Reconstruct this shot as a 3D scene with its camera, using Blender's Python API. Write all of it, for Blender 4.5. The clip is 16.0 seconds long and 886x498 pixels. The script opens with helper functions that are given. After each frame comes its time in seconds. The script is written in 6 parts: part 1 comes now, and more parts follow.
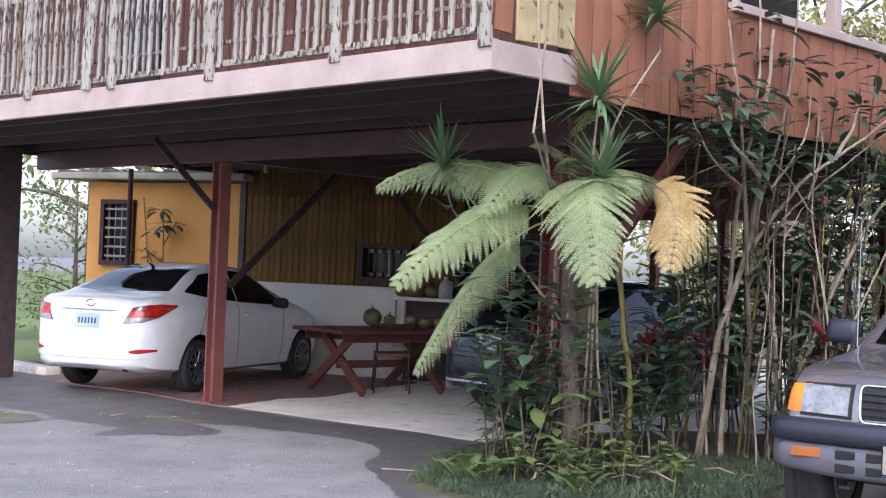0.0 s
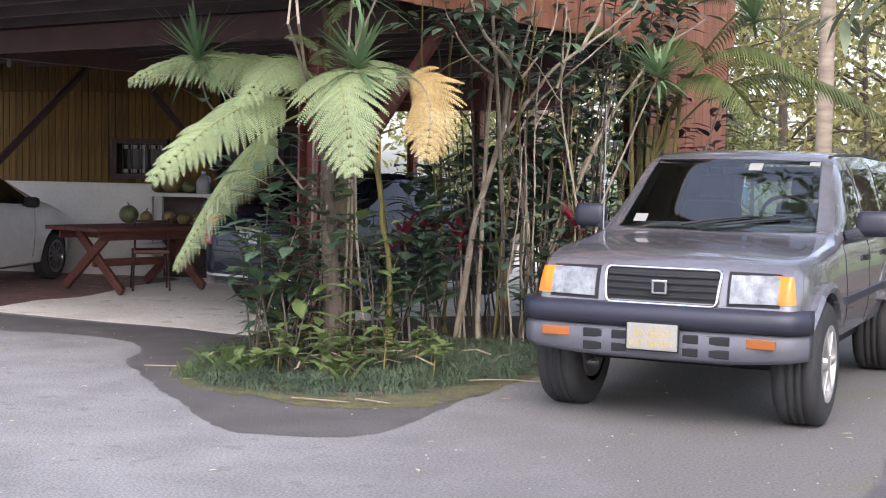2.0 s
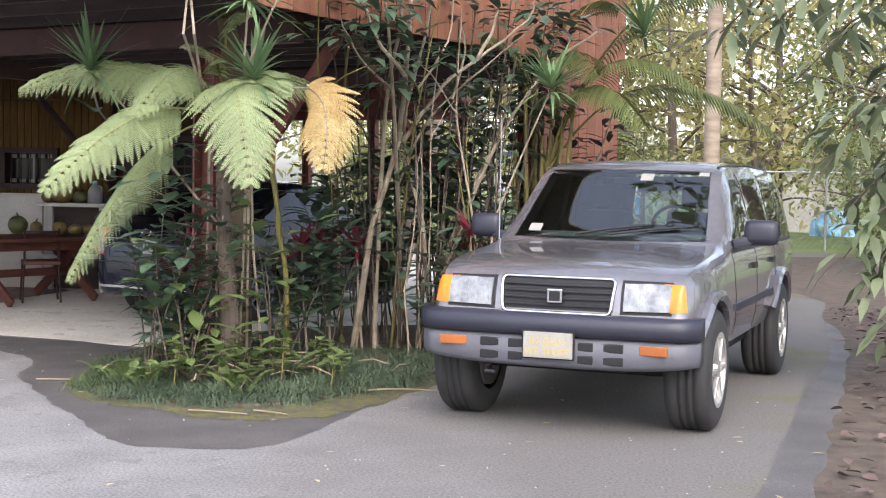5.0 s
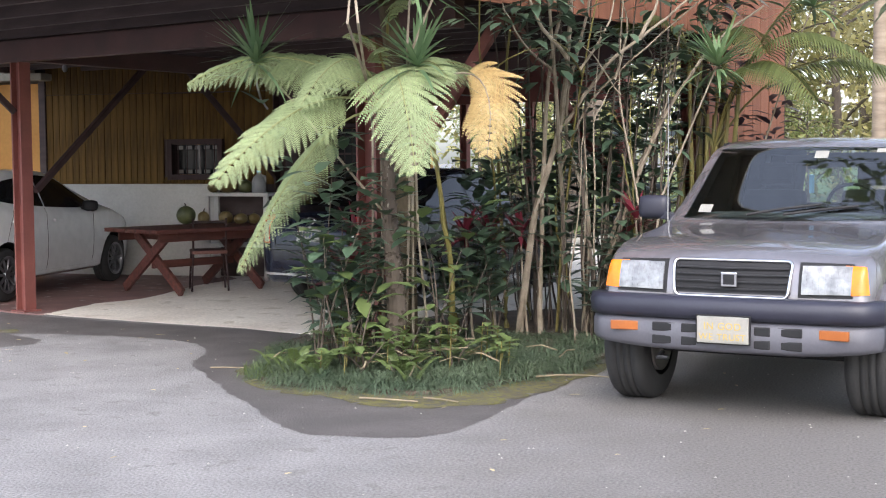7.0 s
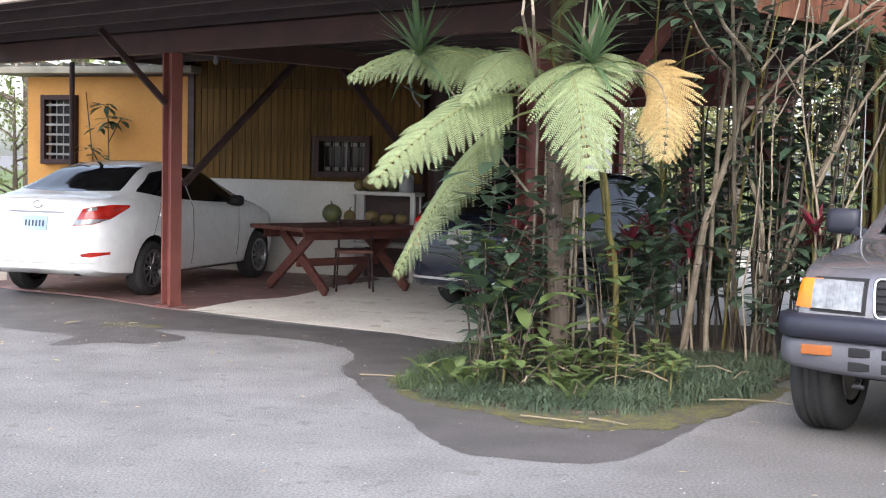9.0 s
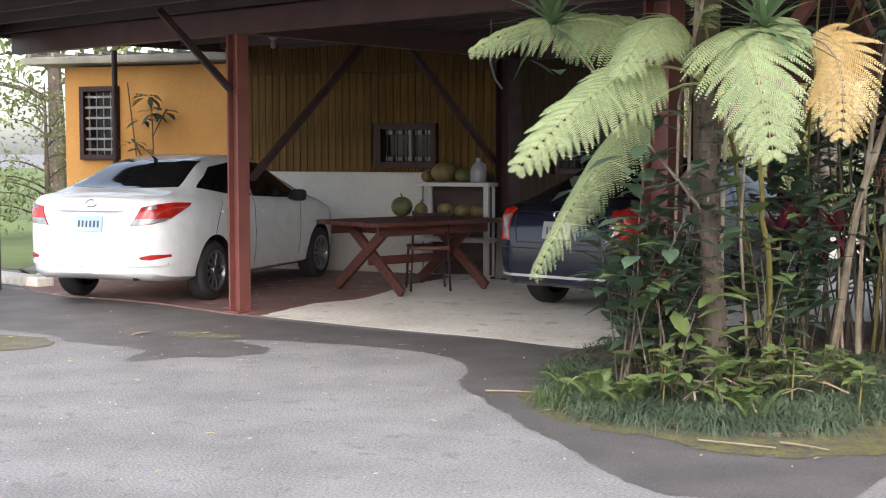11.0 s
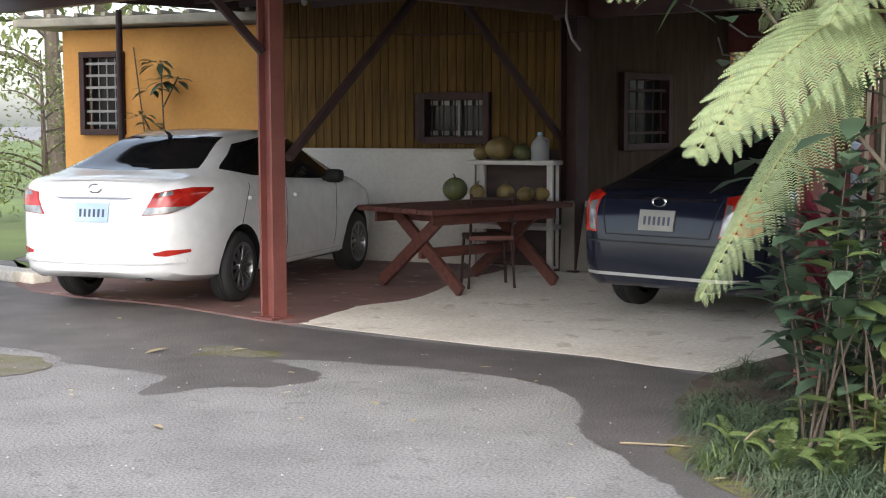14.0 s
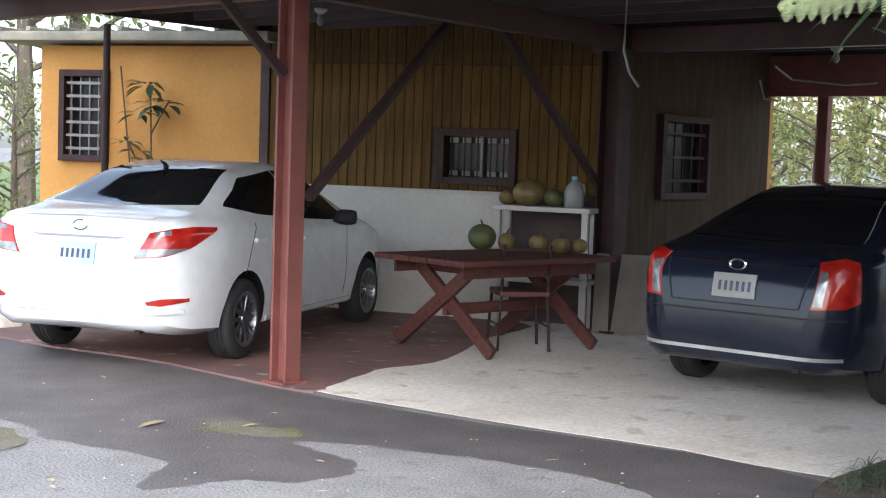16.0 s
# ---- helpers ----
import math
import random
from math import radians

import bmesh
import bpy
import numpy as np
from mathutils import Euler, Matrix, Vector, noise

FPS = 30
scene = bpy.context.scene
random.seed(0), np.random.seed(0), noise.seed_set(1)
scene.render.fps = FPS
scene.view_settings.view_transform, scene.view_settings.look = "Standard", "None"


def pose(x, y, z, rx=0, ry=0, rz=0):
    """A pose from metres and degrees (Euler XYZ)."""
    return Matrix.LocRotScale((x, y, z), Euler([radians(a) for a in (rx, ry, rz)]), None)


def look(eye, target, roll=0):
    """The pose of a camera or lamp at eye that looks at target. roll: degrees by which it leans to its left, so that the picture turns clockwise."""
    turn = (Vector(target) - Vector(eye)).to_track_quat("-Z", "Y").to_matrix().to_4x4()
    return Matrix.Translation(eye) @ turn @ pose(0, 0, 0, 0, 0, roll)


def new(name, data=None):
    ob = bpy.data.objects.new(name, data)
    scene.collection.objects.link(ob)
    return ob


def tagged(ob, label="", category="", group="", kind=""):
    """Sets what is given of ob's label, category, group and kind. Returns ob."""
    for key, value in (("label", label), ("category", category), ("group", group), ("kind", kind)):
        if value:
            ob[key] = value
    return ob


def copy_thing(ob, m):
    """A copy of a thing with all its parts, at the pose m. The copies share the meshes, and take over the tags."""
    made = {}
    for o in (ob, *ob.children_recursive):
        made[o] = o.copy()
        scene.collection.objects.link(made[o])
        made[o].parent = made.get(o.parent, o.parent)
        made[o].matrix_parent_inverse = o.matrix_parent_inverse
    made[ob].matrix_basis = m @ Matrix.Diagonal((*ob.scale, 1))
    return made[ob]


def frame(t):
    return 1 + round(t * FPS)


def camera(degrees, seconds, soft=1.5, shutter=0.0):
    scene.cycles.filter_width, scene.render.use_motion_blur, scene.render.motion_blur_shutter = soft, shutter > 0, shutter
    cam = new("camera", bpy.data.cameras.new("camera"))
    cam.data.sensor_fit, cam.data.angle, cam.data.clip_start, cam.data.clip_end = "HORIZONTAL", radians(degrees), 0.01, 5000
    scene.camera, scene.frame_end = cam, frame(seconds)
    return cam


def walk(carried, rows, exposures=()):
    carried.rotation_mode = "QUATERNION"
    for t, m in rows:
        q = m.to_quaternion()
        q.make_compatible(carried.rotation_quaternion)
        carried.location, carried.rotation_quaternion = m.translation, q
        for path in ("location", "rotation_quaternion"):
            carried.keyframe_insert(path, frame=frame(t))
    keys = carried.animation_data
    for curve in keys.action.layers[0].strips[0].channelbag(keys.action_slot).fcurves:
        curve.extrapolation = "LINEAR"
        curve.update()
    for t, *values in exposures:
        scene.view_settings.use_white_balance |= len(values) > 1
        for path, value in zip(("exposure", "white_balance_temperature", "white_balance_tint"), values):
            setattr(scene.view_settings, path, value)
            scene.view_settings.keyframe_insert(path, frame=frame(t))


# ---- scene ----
cam = camera(36.0, 16.0, soft=1.1)

# seconds, eye, target, roll
PATH = [
    (0, (7.942, -12.128, 1.521), (3.856, -3.001, 1.665), 2.24),
    (0.5, (7.965, -12.119, 1.519), (4.027, -2.927, 1.627), 2.85),
    (1, (7.974, -12.197, 1.514), (4.413, -2.852, 1.432), 2.48),
    (1.5, (7.972, -12.202, 1.505), (5.035, -2.656, 1.013), 1.68),
    (2, (7.978, -12.202, 1.510), (5.571, -2.514, 0.922), 1.06),
    (2.5, (7.993, -12.199, 1.508), (5.947, -2.428, 0.931), 0.96),
    (3, (7.999, -12.201, 1.509), (6.226, -2.373, 0.988), 1.30),
    (3.5, (7.991, -12.213, 1.511), (6.383, -2.356, 1.021), 1.65),
    (6, (7.904, -12.271, 1.562), (7.520, -10.311, 1.452), -0.60),
    (6.5, (7.852, -12.273, 1.581), (7.337, -10.344, 1.459), -1.30),
    (7, (7.865, -12.194, 1.551), (7.316, -10.275, 1.419), -0.40),
    (7.5, (7.826, -12.092, 1.528), (7.329, -10.162, 1.366), -0.20),
    (8, (7.761, -11.994, 1.541), (7.212, -10.080, 1.364), -0.50),
    (8.5, (7.681, -11.874, 1.583), (6.991, -10.004, 1.420), 0.70),
    (9, (7.468, -11.726, 1.540), (3.810, -2.410, 0.892), 1.19),
    (9.5, (7.177, -11.540, 1.545), (3.533, -2.243, 0.887), 1.25),
    (12, (5.837, -10.353, 1.485), (2.096, -1.112, 0.698), -0.78),
    (12.5, (5.640, -10.036, 1.515), (1.907, -0.797, 0.675), -0.90),
    (13, (5.403, -9.758, 1.522), (1.904, -0.437, 0.583), 0.01),
    (13.5, (5.177, -9.469, 1.497), (1.662, -0.139, 0.728), -0.31),
    (14, (5.000, -9.172, 1.528), (1.298, 0.071, 0.597), -0.16),
    (14.5, (4.727, -8.921, 1.519), (1.340, 0.454, 0.719), 0.06),
    (15, (4.491, -8.618, 1.548), (1.207, 0.801, 0.840), 1.20),
    (15.5, (4.277, -8.313, 1.541), (0.760, 1.029, 0.943), 1.44),
    (16, (3.968, -8.036, 1.542), (0.518, 1.327, 0.879), 1.93),
]
walk(cam, [(t, look(e, g, r)) for t, e, g, r in PATH],
     exposures=((0, 1.42, 5800, 18), (3.5, 1.78, 6400, 15), (6.5, 1.76, 6280, 13), (9.5, 1.74, 6230, 12), (12, 1.66, 6600, 11), (14.5, 1.6, 6350, 9), (16, 1.95, 6000, 10)))

# ---- world and light ----
world = bpy.data.worlds.new("world")
scene.world = world
world.use_nodes = True
wn = world.node_tree
sky = wn.nodes.new("ShaderNodeTexSky")
sky.sky_type = 'NISHITA'
sky.sun_disc = False
sky.sun_elevation, sky.sun_rotation = radians(42), radians(165)
sky.air_density, sky.dust_density, sky.ozone_density = 1.0, 2.5, 0.5
haze = wn.nodes.new("ShaderNodeHueSaturation")
haze.inputs["Saturation"].default_value = 0.6
wn.links.new(sky.outputs[0], haze.inputs["Color"])
wn.links.new(haze.outputs[0], wn.nodes["Background"].inputs[0])
wn.nodes["Background"].inputs[1].default_value = 0.15
sun = new("sun", bpy.data.lights.new("sun", 'SUN'))
sun.data.energy, sun.data.angle, sun.data.color = 0.5, radians(60), (1.0, 0.95, 0.88)
sun.matrix_world = look((12.0, -40.0, 36.0), (2.0, -2.0, 0.0))

# ---- helpers of this scene ----
U, V = Vector((0.934, -0.358, 0)), Vector((0.358, 0.934, 0))
C = Vector((4.72, -4.29, 0))          # front right corner of the raised deck
rnd = random.Random(7)


def uv(u, v, z):
    p = C + U * u + V * v
    return Vector((p.x, p.y, z))


def mesh_of(bm, name, smooth=False):
    me = bpy.data.meshes.new(name)
    bm.normal_update()
    bm.to_mesh(me)
    bm.free()
    if smooth:
        me.shade_smooth()
    return me


def part(name, bm, material, parent=None, label="", smooth=False):
    """One mesh object, under a thing or a part."""
    me = bm if isinstance(bm, bpy.types.Mesh) else mesh_of(bm, name, smooth)
    if material and not me.materials:
        me.materials.append(material)
    ob = new(name, me)
    if parent:
        ob.parent = parent
    return tagged(ob, label)


def thing(name, m, label, category, group="", kind=""):
    ob = new(name)
    ob.matrix_world = m
    return tagged(ob, label, category, group, kind)


def box(bm, size, at, rot=None, bevel=0.0):
    g = bmesh.ops.create_cube(bm, size=1)["verts"]
    for v in g:
        v.co = Vector((v.co.x * size[0], v.co.y * size[1], v.co.z * size[2]))
    if bevel:
        es = list({e for v in g for e in v.link_edges})
        r = bmesh.ops.bevel(bm, geom=es, offset=bevel, segments=2, affect='EDGES', profile=0.6)
        g = list({v for f in r["faces"] for v in f.verts} | {v for v in g if v.is_valid})
    m = Matrix.Translation(at) @ (rot.to_4x4() if rot else Matrix())
    for v in g:
        v.co = m @ v.co
    return bm


def beam(bm, a, b, w, h, bevel=0.006):
    """A bar with a rectangular section from a to b."""
    a, b = Vector(a), Vector(b)
    d = b - a
    q = d.to_track_quat('X', 'Z').to_matrix()
    return box(bm, (d.length, w, h), (a + b) / 2, q, bevel)


def tube(bm, pts, radii, n=8, cap=True):
    """A round bar along a line of points."""
    rings, pts = [], [Vector(p) for p in pts]
    for i, p in enumerate(pts):
        d = (pts[min(i + 1, len(pts) - 1)] - pts[max(i - 1, 0)]).normalized()
        q = d.to_track_quat('Z', 'Y')
        r = radii[i] if hasattr(radii, "__len__") else radii
        rings.append([bm.verts.new(p + q @ Vector((r * math.cos(a), r * math.sin(a), 0))) for a in [2 * math.pi * k / n for k in range(n)]])
    for s, e in zip(rings, rings[1:]):
        for k in range(n):
            bm.faces.new((s[k], s[(k + 1) % n], e[(k + 1) % n], e[k]))
    if cap:
        bm.faces.new(rings[0][::-1])
        bm.faces.new(rings[-1])
    return bm


def lathe(bm, profile, n=24, axis='Y', at=(0, 0, 0)):
    """Turns (radius, offset) pairs round an axis."""
    rings = []
    for r, o in profile:
        ring = []
        for k in range(n):
            a = 2 * math.pi * k / n
            c, s = r * math.cos(a), r * math.sin(a)
            p = Vector((c, o, s)) if axis == 'Y' else Vector((c, s, o))
            ring.append(bm.verts.new(p + Vector(at)))
        rings.append(ring)
    for s, e in zip(rings, rings[1:]):
        for k in range(n):
            bm.faces.new((s[k], s[(k + 1) % n], e[(k + 1) % n], e[k]))
    return bm


# ---- materials ----
def surf(name, col, col2=None, rough=0.6, metal=0.0, scale=4.0, fine=60.0, bump=0.1, stretch=(1, 1, 1), rand=0.0, island=0.0, coat=0.0, dirt=None, dirt_at=0.6, spec=0.5, sub=None, grain=0.3):
    """A surface with broad stains, fine grain, relief and, where asked, chips or dirt of a second colour."""
    m = bpy.data.materials.new(name)
    m.use_nodes = True
    nt = m.node_tree
    N, L = nt.nodes, nt.links
    b = N["Principled BSDF"]
    col2 = col2 or tuple(c * 0.7 for c in col)
    tc = N.new("ShaderNodeTexCoord")
    mp = N.new("ShaderNodeMapping")
    mp.inputs["Scale"].default_value = stretch
    L.new(tc.outputs["Object"], mp.inputs[0])
    n1, n2 = N.new("ShaderNodeTexNoise"), N.new("ShaderNodeTexNoise")
    n1.inputs["Scale"].default_value, n1.inputs["Detail"].default_value = scale, 6
    n2.inputs["Scale"].default_value, n2.inputs["Detail"].default_value = fine, 3
    L.new(mp.outputs[0], n1.inputs[0])
    L.new(mp.outputs[0], n2.inputs[0])
    mix = N.new("ShaderNodeMix")
    mix.data_type = 'RGBA'
    ramp = N.new("ShaderNodeMapRange")
    ramp.inputs[1].default_value, ramp.inputs[2].default_value = 0.35, 0.68
    L.new(n1.outputs[0], ramp.inputs[0])
    L.new(ramp.outputs[0], mix.inputs[0])
    mix.inputs[6].default_value, mix.inputs[7].default_value = (*col, 1), (*col2, 1)
    out = mix.outputs[2]
    if dirt:
        n3 = N.new("ShaderNodeTexNoise")
        n3.inputs["Scale"].default_value, n3.inputs["Detail"].default_value = scale * 3.7, 8
        L.new(mp.outputs[0], n3.inputs[0])
        r3 = N.new("ShaderNodeMapRange")
        r3.inputs[1].default_value, r3.inputs[2].default_value = dirt_at, dirt_at + 0.06
        L.new(n3.outputs[0], r3.inputs[0])
        m3 = N.new("ShaderNodeMix")
        m3.data_type = 'RGBA'
        L.new(r3.outputs[0], m3.inputs[0])
        L.new(out, m3.inputs[6])
        m3.inputs[7].default_value = (*dirt, 1)
        out = m3.outputs[2]
    hs = N.new("ShaderNodeHueSaturation")
    L.new(out, hs.inputs["Color"])
    v = N.new("ShaderNodeMath")
    v.operation = 'MULTIPLY_ADD'
    L.new(n2.outputs[0], v.inputs[0])
    v.inputs[1].default_value, v.inputs[2].default_value = grain, 1.0 - grain / 2
    val = v.outputs[0]
    if rand or island:
        src = N.new("ShaderNodeObjectInfo").outputs["Random"] if rand else N.new("ShaderNodeNewGeometry").outputs["Random Per Island"]
        k = N.new("ShaderNodeMath")
        k.operation = 'MULTIPLY_ADD'
        L.new(src, k.inputs[0])
        k.inputs[1].default_value, k.inputs[2].default_value = 2 * (rand or island), -(rand or island)
        s = N.new("ShaderNodeMath")
        L.new(val, s.inputs[0])
        L.new(k.outputs[0], s.inputs[1])
        val = s.outputs[0]
    L.new(val, hs.inputs["Value"])
    L.new(hs.outputs[0], b.inputs["Base Color"])
    rr = N.new("ShaderNodeMath")
    rr.operation = 'MULTIPLY_ADD'
    L.new(n1.outputs[0], rr.inputs[0])
    rr.inputs[1].default_value, rr.inputs[2].default_value = 0.2 * rough, 0.9 * rough
    L.new(rr.outputs[0], b.inputs["Roughness"])
    b.inputs["Metallic"].default_value = metal
    b.inputs["Specular IOR Level"].default_value = spec
    b.inputs["Coat Weight"].default_value = coat
    b.inputs["Coat Roughness"].default_value = 0.04
    if bump:
        bp = N.new("ShaderNodeBump")
        bp.inputs["Strength"].default_value, bp.inputs["Distance"].default_value = bump, 0.01
        L.new(n2.outputs[0], bp.inputs["Height"])
        L.new(bp.outputs[0], b.inputs["Normal"])
    if sub:
        tr = N.new("ShaderNodeBsdfTranslucent")
        L.new(hs.outputs[0], tr.inputs[0])
        ms = N.new("ShaderNodeMixShader")
        ms.inputs[0].default_value = sub
        L.new(b.outputs[0], ms.inputs[1])
        L.new(tr.outputs[0], ms.inputs[2])
        L.new(ms.outputs[0], N["Material Output"].inputs[0])
    return m


def clear_glass(name, tint=(0.75, 0.85, 0.85), gloss=0.5):
    m = bpy.data.materials.new(name)
    m.use_nodes = True
    N, L = m.node_tree.nodes, m.node_tree.links
    t, g, f, x = N.new("ShaderNodeBsdfTransparent"), N.new("ShaderNodeBsdfGlossy"), N.new("ShaderNodeFresnel"), N.new("ShaderNodeMixShader")
    t.inputs[0].default_value = (*tint, 1)
    g.inputs["Roughness"].default_value = 0.02
    f.inputs[0].default_value = 2.5
    L.new(f.outputs[0], x.inputs[0])
    L.new(t.outputs[0], x.inputs[1])
    L.new(g.outputs[0], x.inputs[2])
    L.new(x.outputs[0], N["Material Output"].inputs[0])
    return m


asphalt = surf("asphalt", (0.27, 0.26, 0.258), (0.20, 0.193, 0.192), 0.9, scale=1.7, fine=60, bump=1.2, dirt=(0.195, 0.187, 0.183), dirt_at=0.60, grain=1.5)
an = asphalt.node_tree
hue = [n for n in an.nodes if n.type == 'HUE_SAT'][0]
src = hue.inputs["Color"].links[0].from_socket
tc_, sx, nz = an.nodes.new("ShaderNodeTexCoord"), an.nodes.new("ShaderNodeSeparateXYZ"), an.nodes.new("ShaderNodeTexNoise")
an.links.new(tc_.outputs["Object"], sx.inputs[0])
an.links.new(tc_.outputs["Object"], nz.inputs[0])
nz.inputs["Scale"].default_value, nz.inputs["Detail"].default_value = 0.9, 5
ad, mr, mx = an.nodes.new("ShaderNodeMath"), an.nodes.new("ShaderNodeMapRange"), an.nodes.new("ShaderNodeMix")
ad.operation = 'MULTIPLY_ADD'
an.links.new(nz.outputs[0], ad.inputs[0])
ad.inputs[1].default_value = 2.6
an.links.new(sx.outputs[0], ad.inputs[2])
mr.inputs[1].default_value, mr.inputs[2].default_value = 6.7, 8.4
an.links.new(ad.outputs[0], mr.inputs[0])
mx.data_type = 'RGBA'
an.links.new(mr.outputs[0], mx.inputs[0])
an.links.new(src, mx.inputs[6])
mx.inputs[7].default_value = (0.155, 0.145, 0.135, 1)
n4, r4, r5, m4, x4 = an.nodes.new("ShaderNodeTexNoise"), an.nodes.new("ShaderNodeMapRange"), an.nodes.new("ShaderNodeMapRange"), an.nodes.new("ShaderNodeMath"), an.nodes.new("ShaderNodeMix")
an.links.new(tc_.outputs["Object"], n4.inputs[0])
n4.inputs["Scale"].default_value, n4.inputs["Detail"].default_value = 0.8, 8
r4.inputs[1].default_value, r4.inputs[2].default_value = 0.47, 0.60
an.links.new(n4.outputs[0], r4.inputs[0])
r5.inputs[1].default_value, r5.inputs[2].default_value = 9.6, 10.6
an.links.new(ad.outputs[0], r5.inputs[0])
m4.operation = 'MULTIPLY'
an.links.new(r4.outputs[0], m4.inputs[0])
an.links.new(r5.outputs[0], m4.inputs[1])
x4.data_type = 'RGBA'
an.links.new(m4.outputs[0], x4.inputs[0])
an.links.new(mx.outputs[2], x4.inputs[6])
x4.inputs[7].default_value = (0.13, 0.125, 0.045, 1)
an.links.new(x4.outputs[2], hue.inputs["Color"])
damp = surf("damp_asphalt", (0.125, 0.115, 0.112), (0.085, 0.078, 0.076), 0.6, scale=2.2, fine=60, bump=0.8, grain=1.2)
thin_moss = surf("thin_moss", (0.17, 0.155, 0.13), (0.12, 0.115, 0.04), 0.95, scale=5, fine=90, bump=0.7, grain=0.9)
moss = surf("moss", (0.15, 0.14, 0.035), (0.085, 0.075, 0.05), 0.95, scale=7, fine=120, bump=0.8, dirt=(0.075, 0.068, 0.06), dirt_at=0.53, grain=0.8)
concrete = surf("concrete", (0.80, 0.75, 0.67), (0.66, 0.60, 0.52), 0.85, scale=1.0, fine=40, bump=0.2, dirt=(0.58, 0.52, 0.43), dirt_at=0.60, grain=0.7)
red_floor = surf("red_floor_paint", (0.25, 0.135, 0.12), (0.14, 0.085, 0.08), 0.6, scale=1.6, fine=30, bump=0.15, dirt=(0.38, 0.33, 0.3), dirt_at=0.62)
soil = surf("soil", (0.12, 0.09, 0.066), (0.07, 0.053, 0.042), 0.95, scale=5, fine=60, bump=0.8)
far_grass = surf("far_grass", (0.16, 0.22, 0.06), (0.10, 0.13, 0.05), 0.9, scale=0.5, fine=20, bump=0.6)
red_steel = surf("red_oxide_paint", (0.20, 0.068, 0.055), (0.14, 0.045, 0.04), 0.5, scale=3, fine=50, bump=0.12, rand=0.08)
dark_wood = surf("dark_timber", (0.062, 0.040, 0.038), (0.038, 0.025, 0.024), 0.7, scale=2, fine=30, bump=0.2, stretch=(1, 6, 6), rand=0.15)
siding = surf("red_brown_siding", (0.31, 0.125, 0.07), (0.24, 0.095, 0.055), 0.7, scale=1.5, fine=40, bump=0.25, stretch=(6, 6, 1), rand=0.10)
# the same siding with the porch's shade put into its colour
shaded_siding = surf("siding_in_porch_shade", (0.15, 0.06, 0.042), (0.10, 0.04, 0.03), 0.75, scale=1.5, fine=40, bump=0.25, stretch=(6, 6, 1), rand=0.10)
fascia_paint = surf("pink_white_paint", (0.46, 0.37, 0.335), (0.37, 0.29, 0.26), 0.6, scale=2.5, fine=40, bump=0.1, dirt=(0.3, 0.24, 0.2), dirt_at=0.70)
peel = surf("peeling_white_paint", (0.36, 0.335, 0.29), (0.25, 0.23, 0.195), 0.7, scale=9, fine=50, bump=0.4, dirt=(0.07, 0.04, 0.03), dirt_at=0.53, rand=0.10, stretch=(1, 1, 0.3))
flaked = surf("flaked_white_paint", (0.32, 0.29, 0.25), (0.22, 0.19, 0.16), 0.75, scale=9, fine=50, bump=0.4, dirt=(0.07, 0.035, 0.025), dirt_at=0.49, rand=0.10, stretch=(1, 1, 0.3))
yellow_board = surf("yellowed_board", (0.52, 0.42, 0.22), (0.36, 0.28, 0.16), 0.8, scale=4, fine=40, bump=0.3, dirt=(0.16, 0.10, 0.06), dirt_at=0.6, rand=0.1)
orange_wall = surf("ochre_wall_paint", (0.54, 0.275, 0.07), (0.45, 0.22, 0.055), 0.8, scale=1.2, fine=25, bump=0.15, dirt=(0.35, 0.19, 0.06), dirt_at=0.72)
bamboo_board = surf("varnished_boards", (0.125, 0.070, 0.015), (0.062, 0.035, 0.009), 0.7, scale=2, fine=30, bump=0.25, stretch=(8, 8, 1), rand=0.16, spec=0.2)
# one even dark brown for the side wall, darker than the varnished boards
side_board = surf("dark_side_boards", (0.055, 0.036, 0.02), (0.035, 0.023, 0.014), 0.8, scale=2, fine=30, bump=0.25, stretch=(8, 8, 1), spec=0.2)
white_wall = surf("white_wall_paint", (0.52, 0.51, 0.48), (0.44, 0.425, 0.395), 0.75, scale=1.4, fine=30, bump=0.12, dirt=(0.40, 0.37, 0.33), dirt_at=0.70)
roof_concrete = surf("weathered_eave", (0.36, 0.33, 0.26), (0.22, 0.21, 0.17), 0.9, scale=3, fine=30, bump=0.3)
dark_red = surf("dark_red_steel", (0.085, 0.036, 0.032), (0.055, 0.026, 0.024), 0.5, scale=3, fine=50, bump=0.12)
iron = surf("dark_iron", (0.045, 0.024, 0.024), (0.03, 0.017, 0.017), 0.6, scale=6, fine=60, bump=0.1, spec=0.25)
bar_white = surf("white_bars", (0.24, 0.235, 0.225), (0.16, 0.155, 0.15), 0.5, bump=0.05)
room_dark = surf("dark_interior", (0.03, 0.03, 0.035), (0.02, 0.02, 0.022), 0.6, bump=0)
pane_dark = surf("window_pane", (0.02, 0.022, 0.025), (0.014, 0.015, 0.017), 0.12, bump=0, fine=3, spec=0.2)
table_wood = surf("red_stained_wood", (0.115, 0.038, 0.028), (0.06, 0.022, 0.018), 0.55, scale=3, fine=40, bump=0.2, stretch=(1, 7, 7), rand=0.12)
white_plastic = surf("white_plastic", (0.50, 0.49, 0.47), (0.40, 0.39, 0.37), 0.4, bump=0.03)
rubber = surf("tyre_rubber", (0.022, 0.022, 0.023), (0.03, 0.03, 0.03), 0.75, scale=6, fine=80, bump=0.3)
alloy = surf("alloy", (0.55, 0.54, 0.53), (0.40, 0.39, 0.38), 0.4, metal=0.7, bump=0.02)
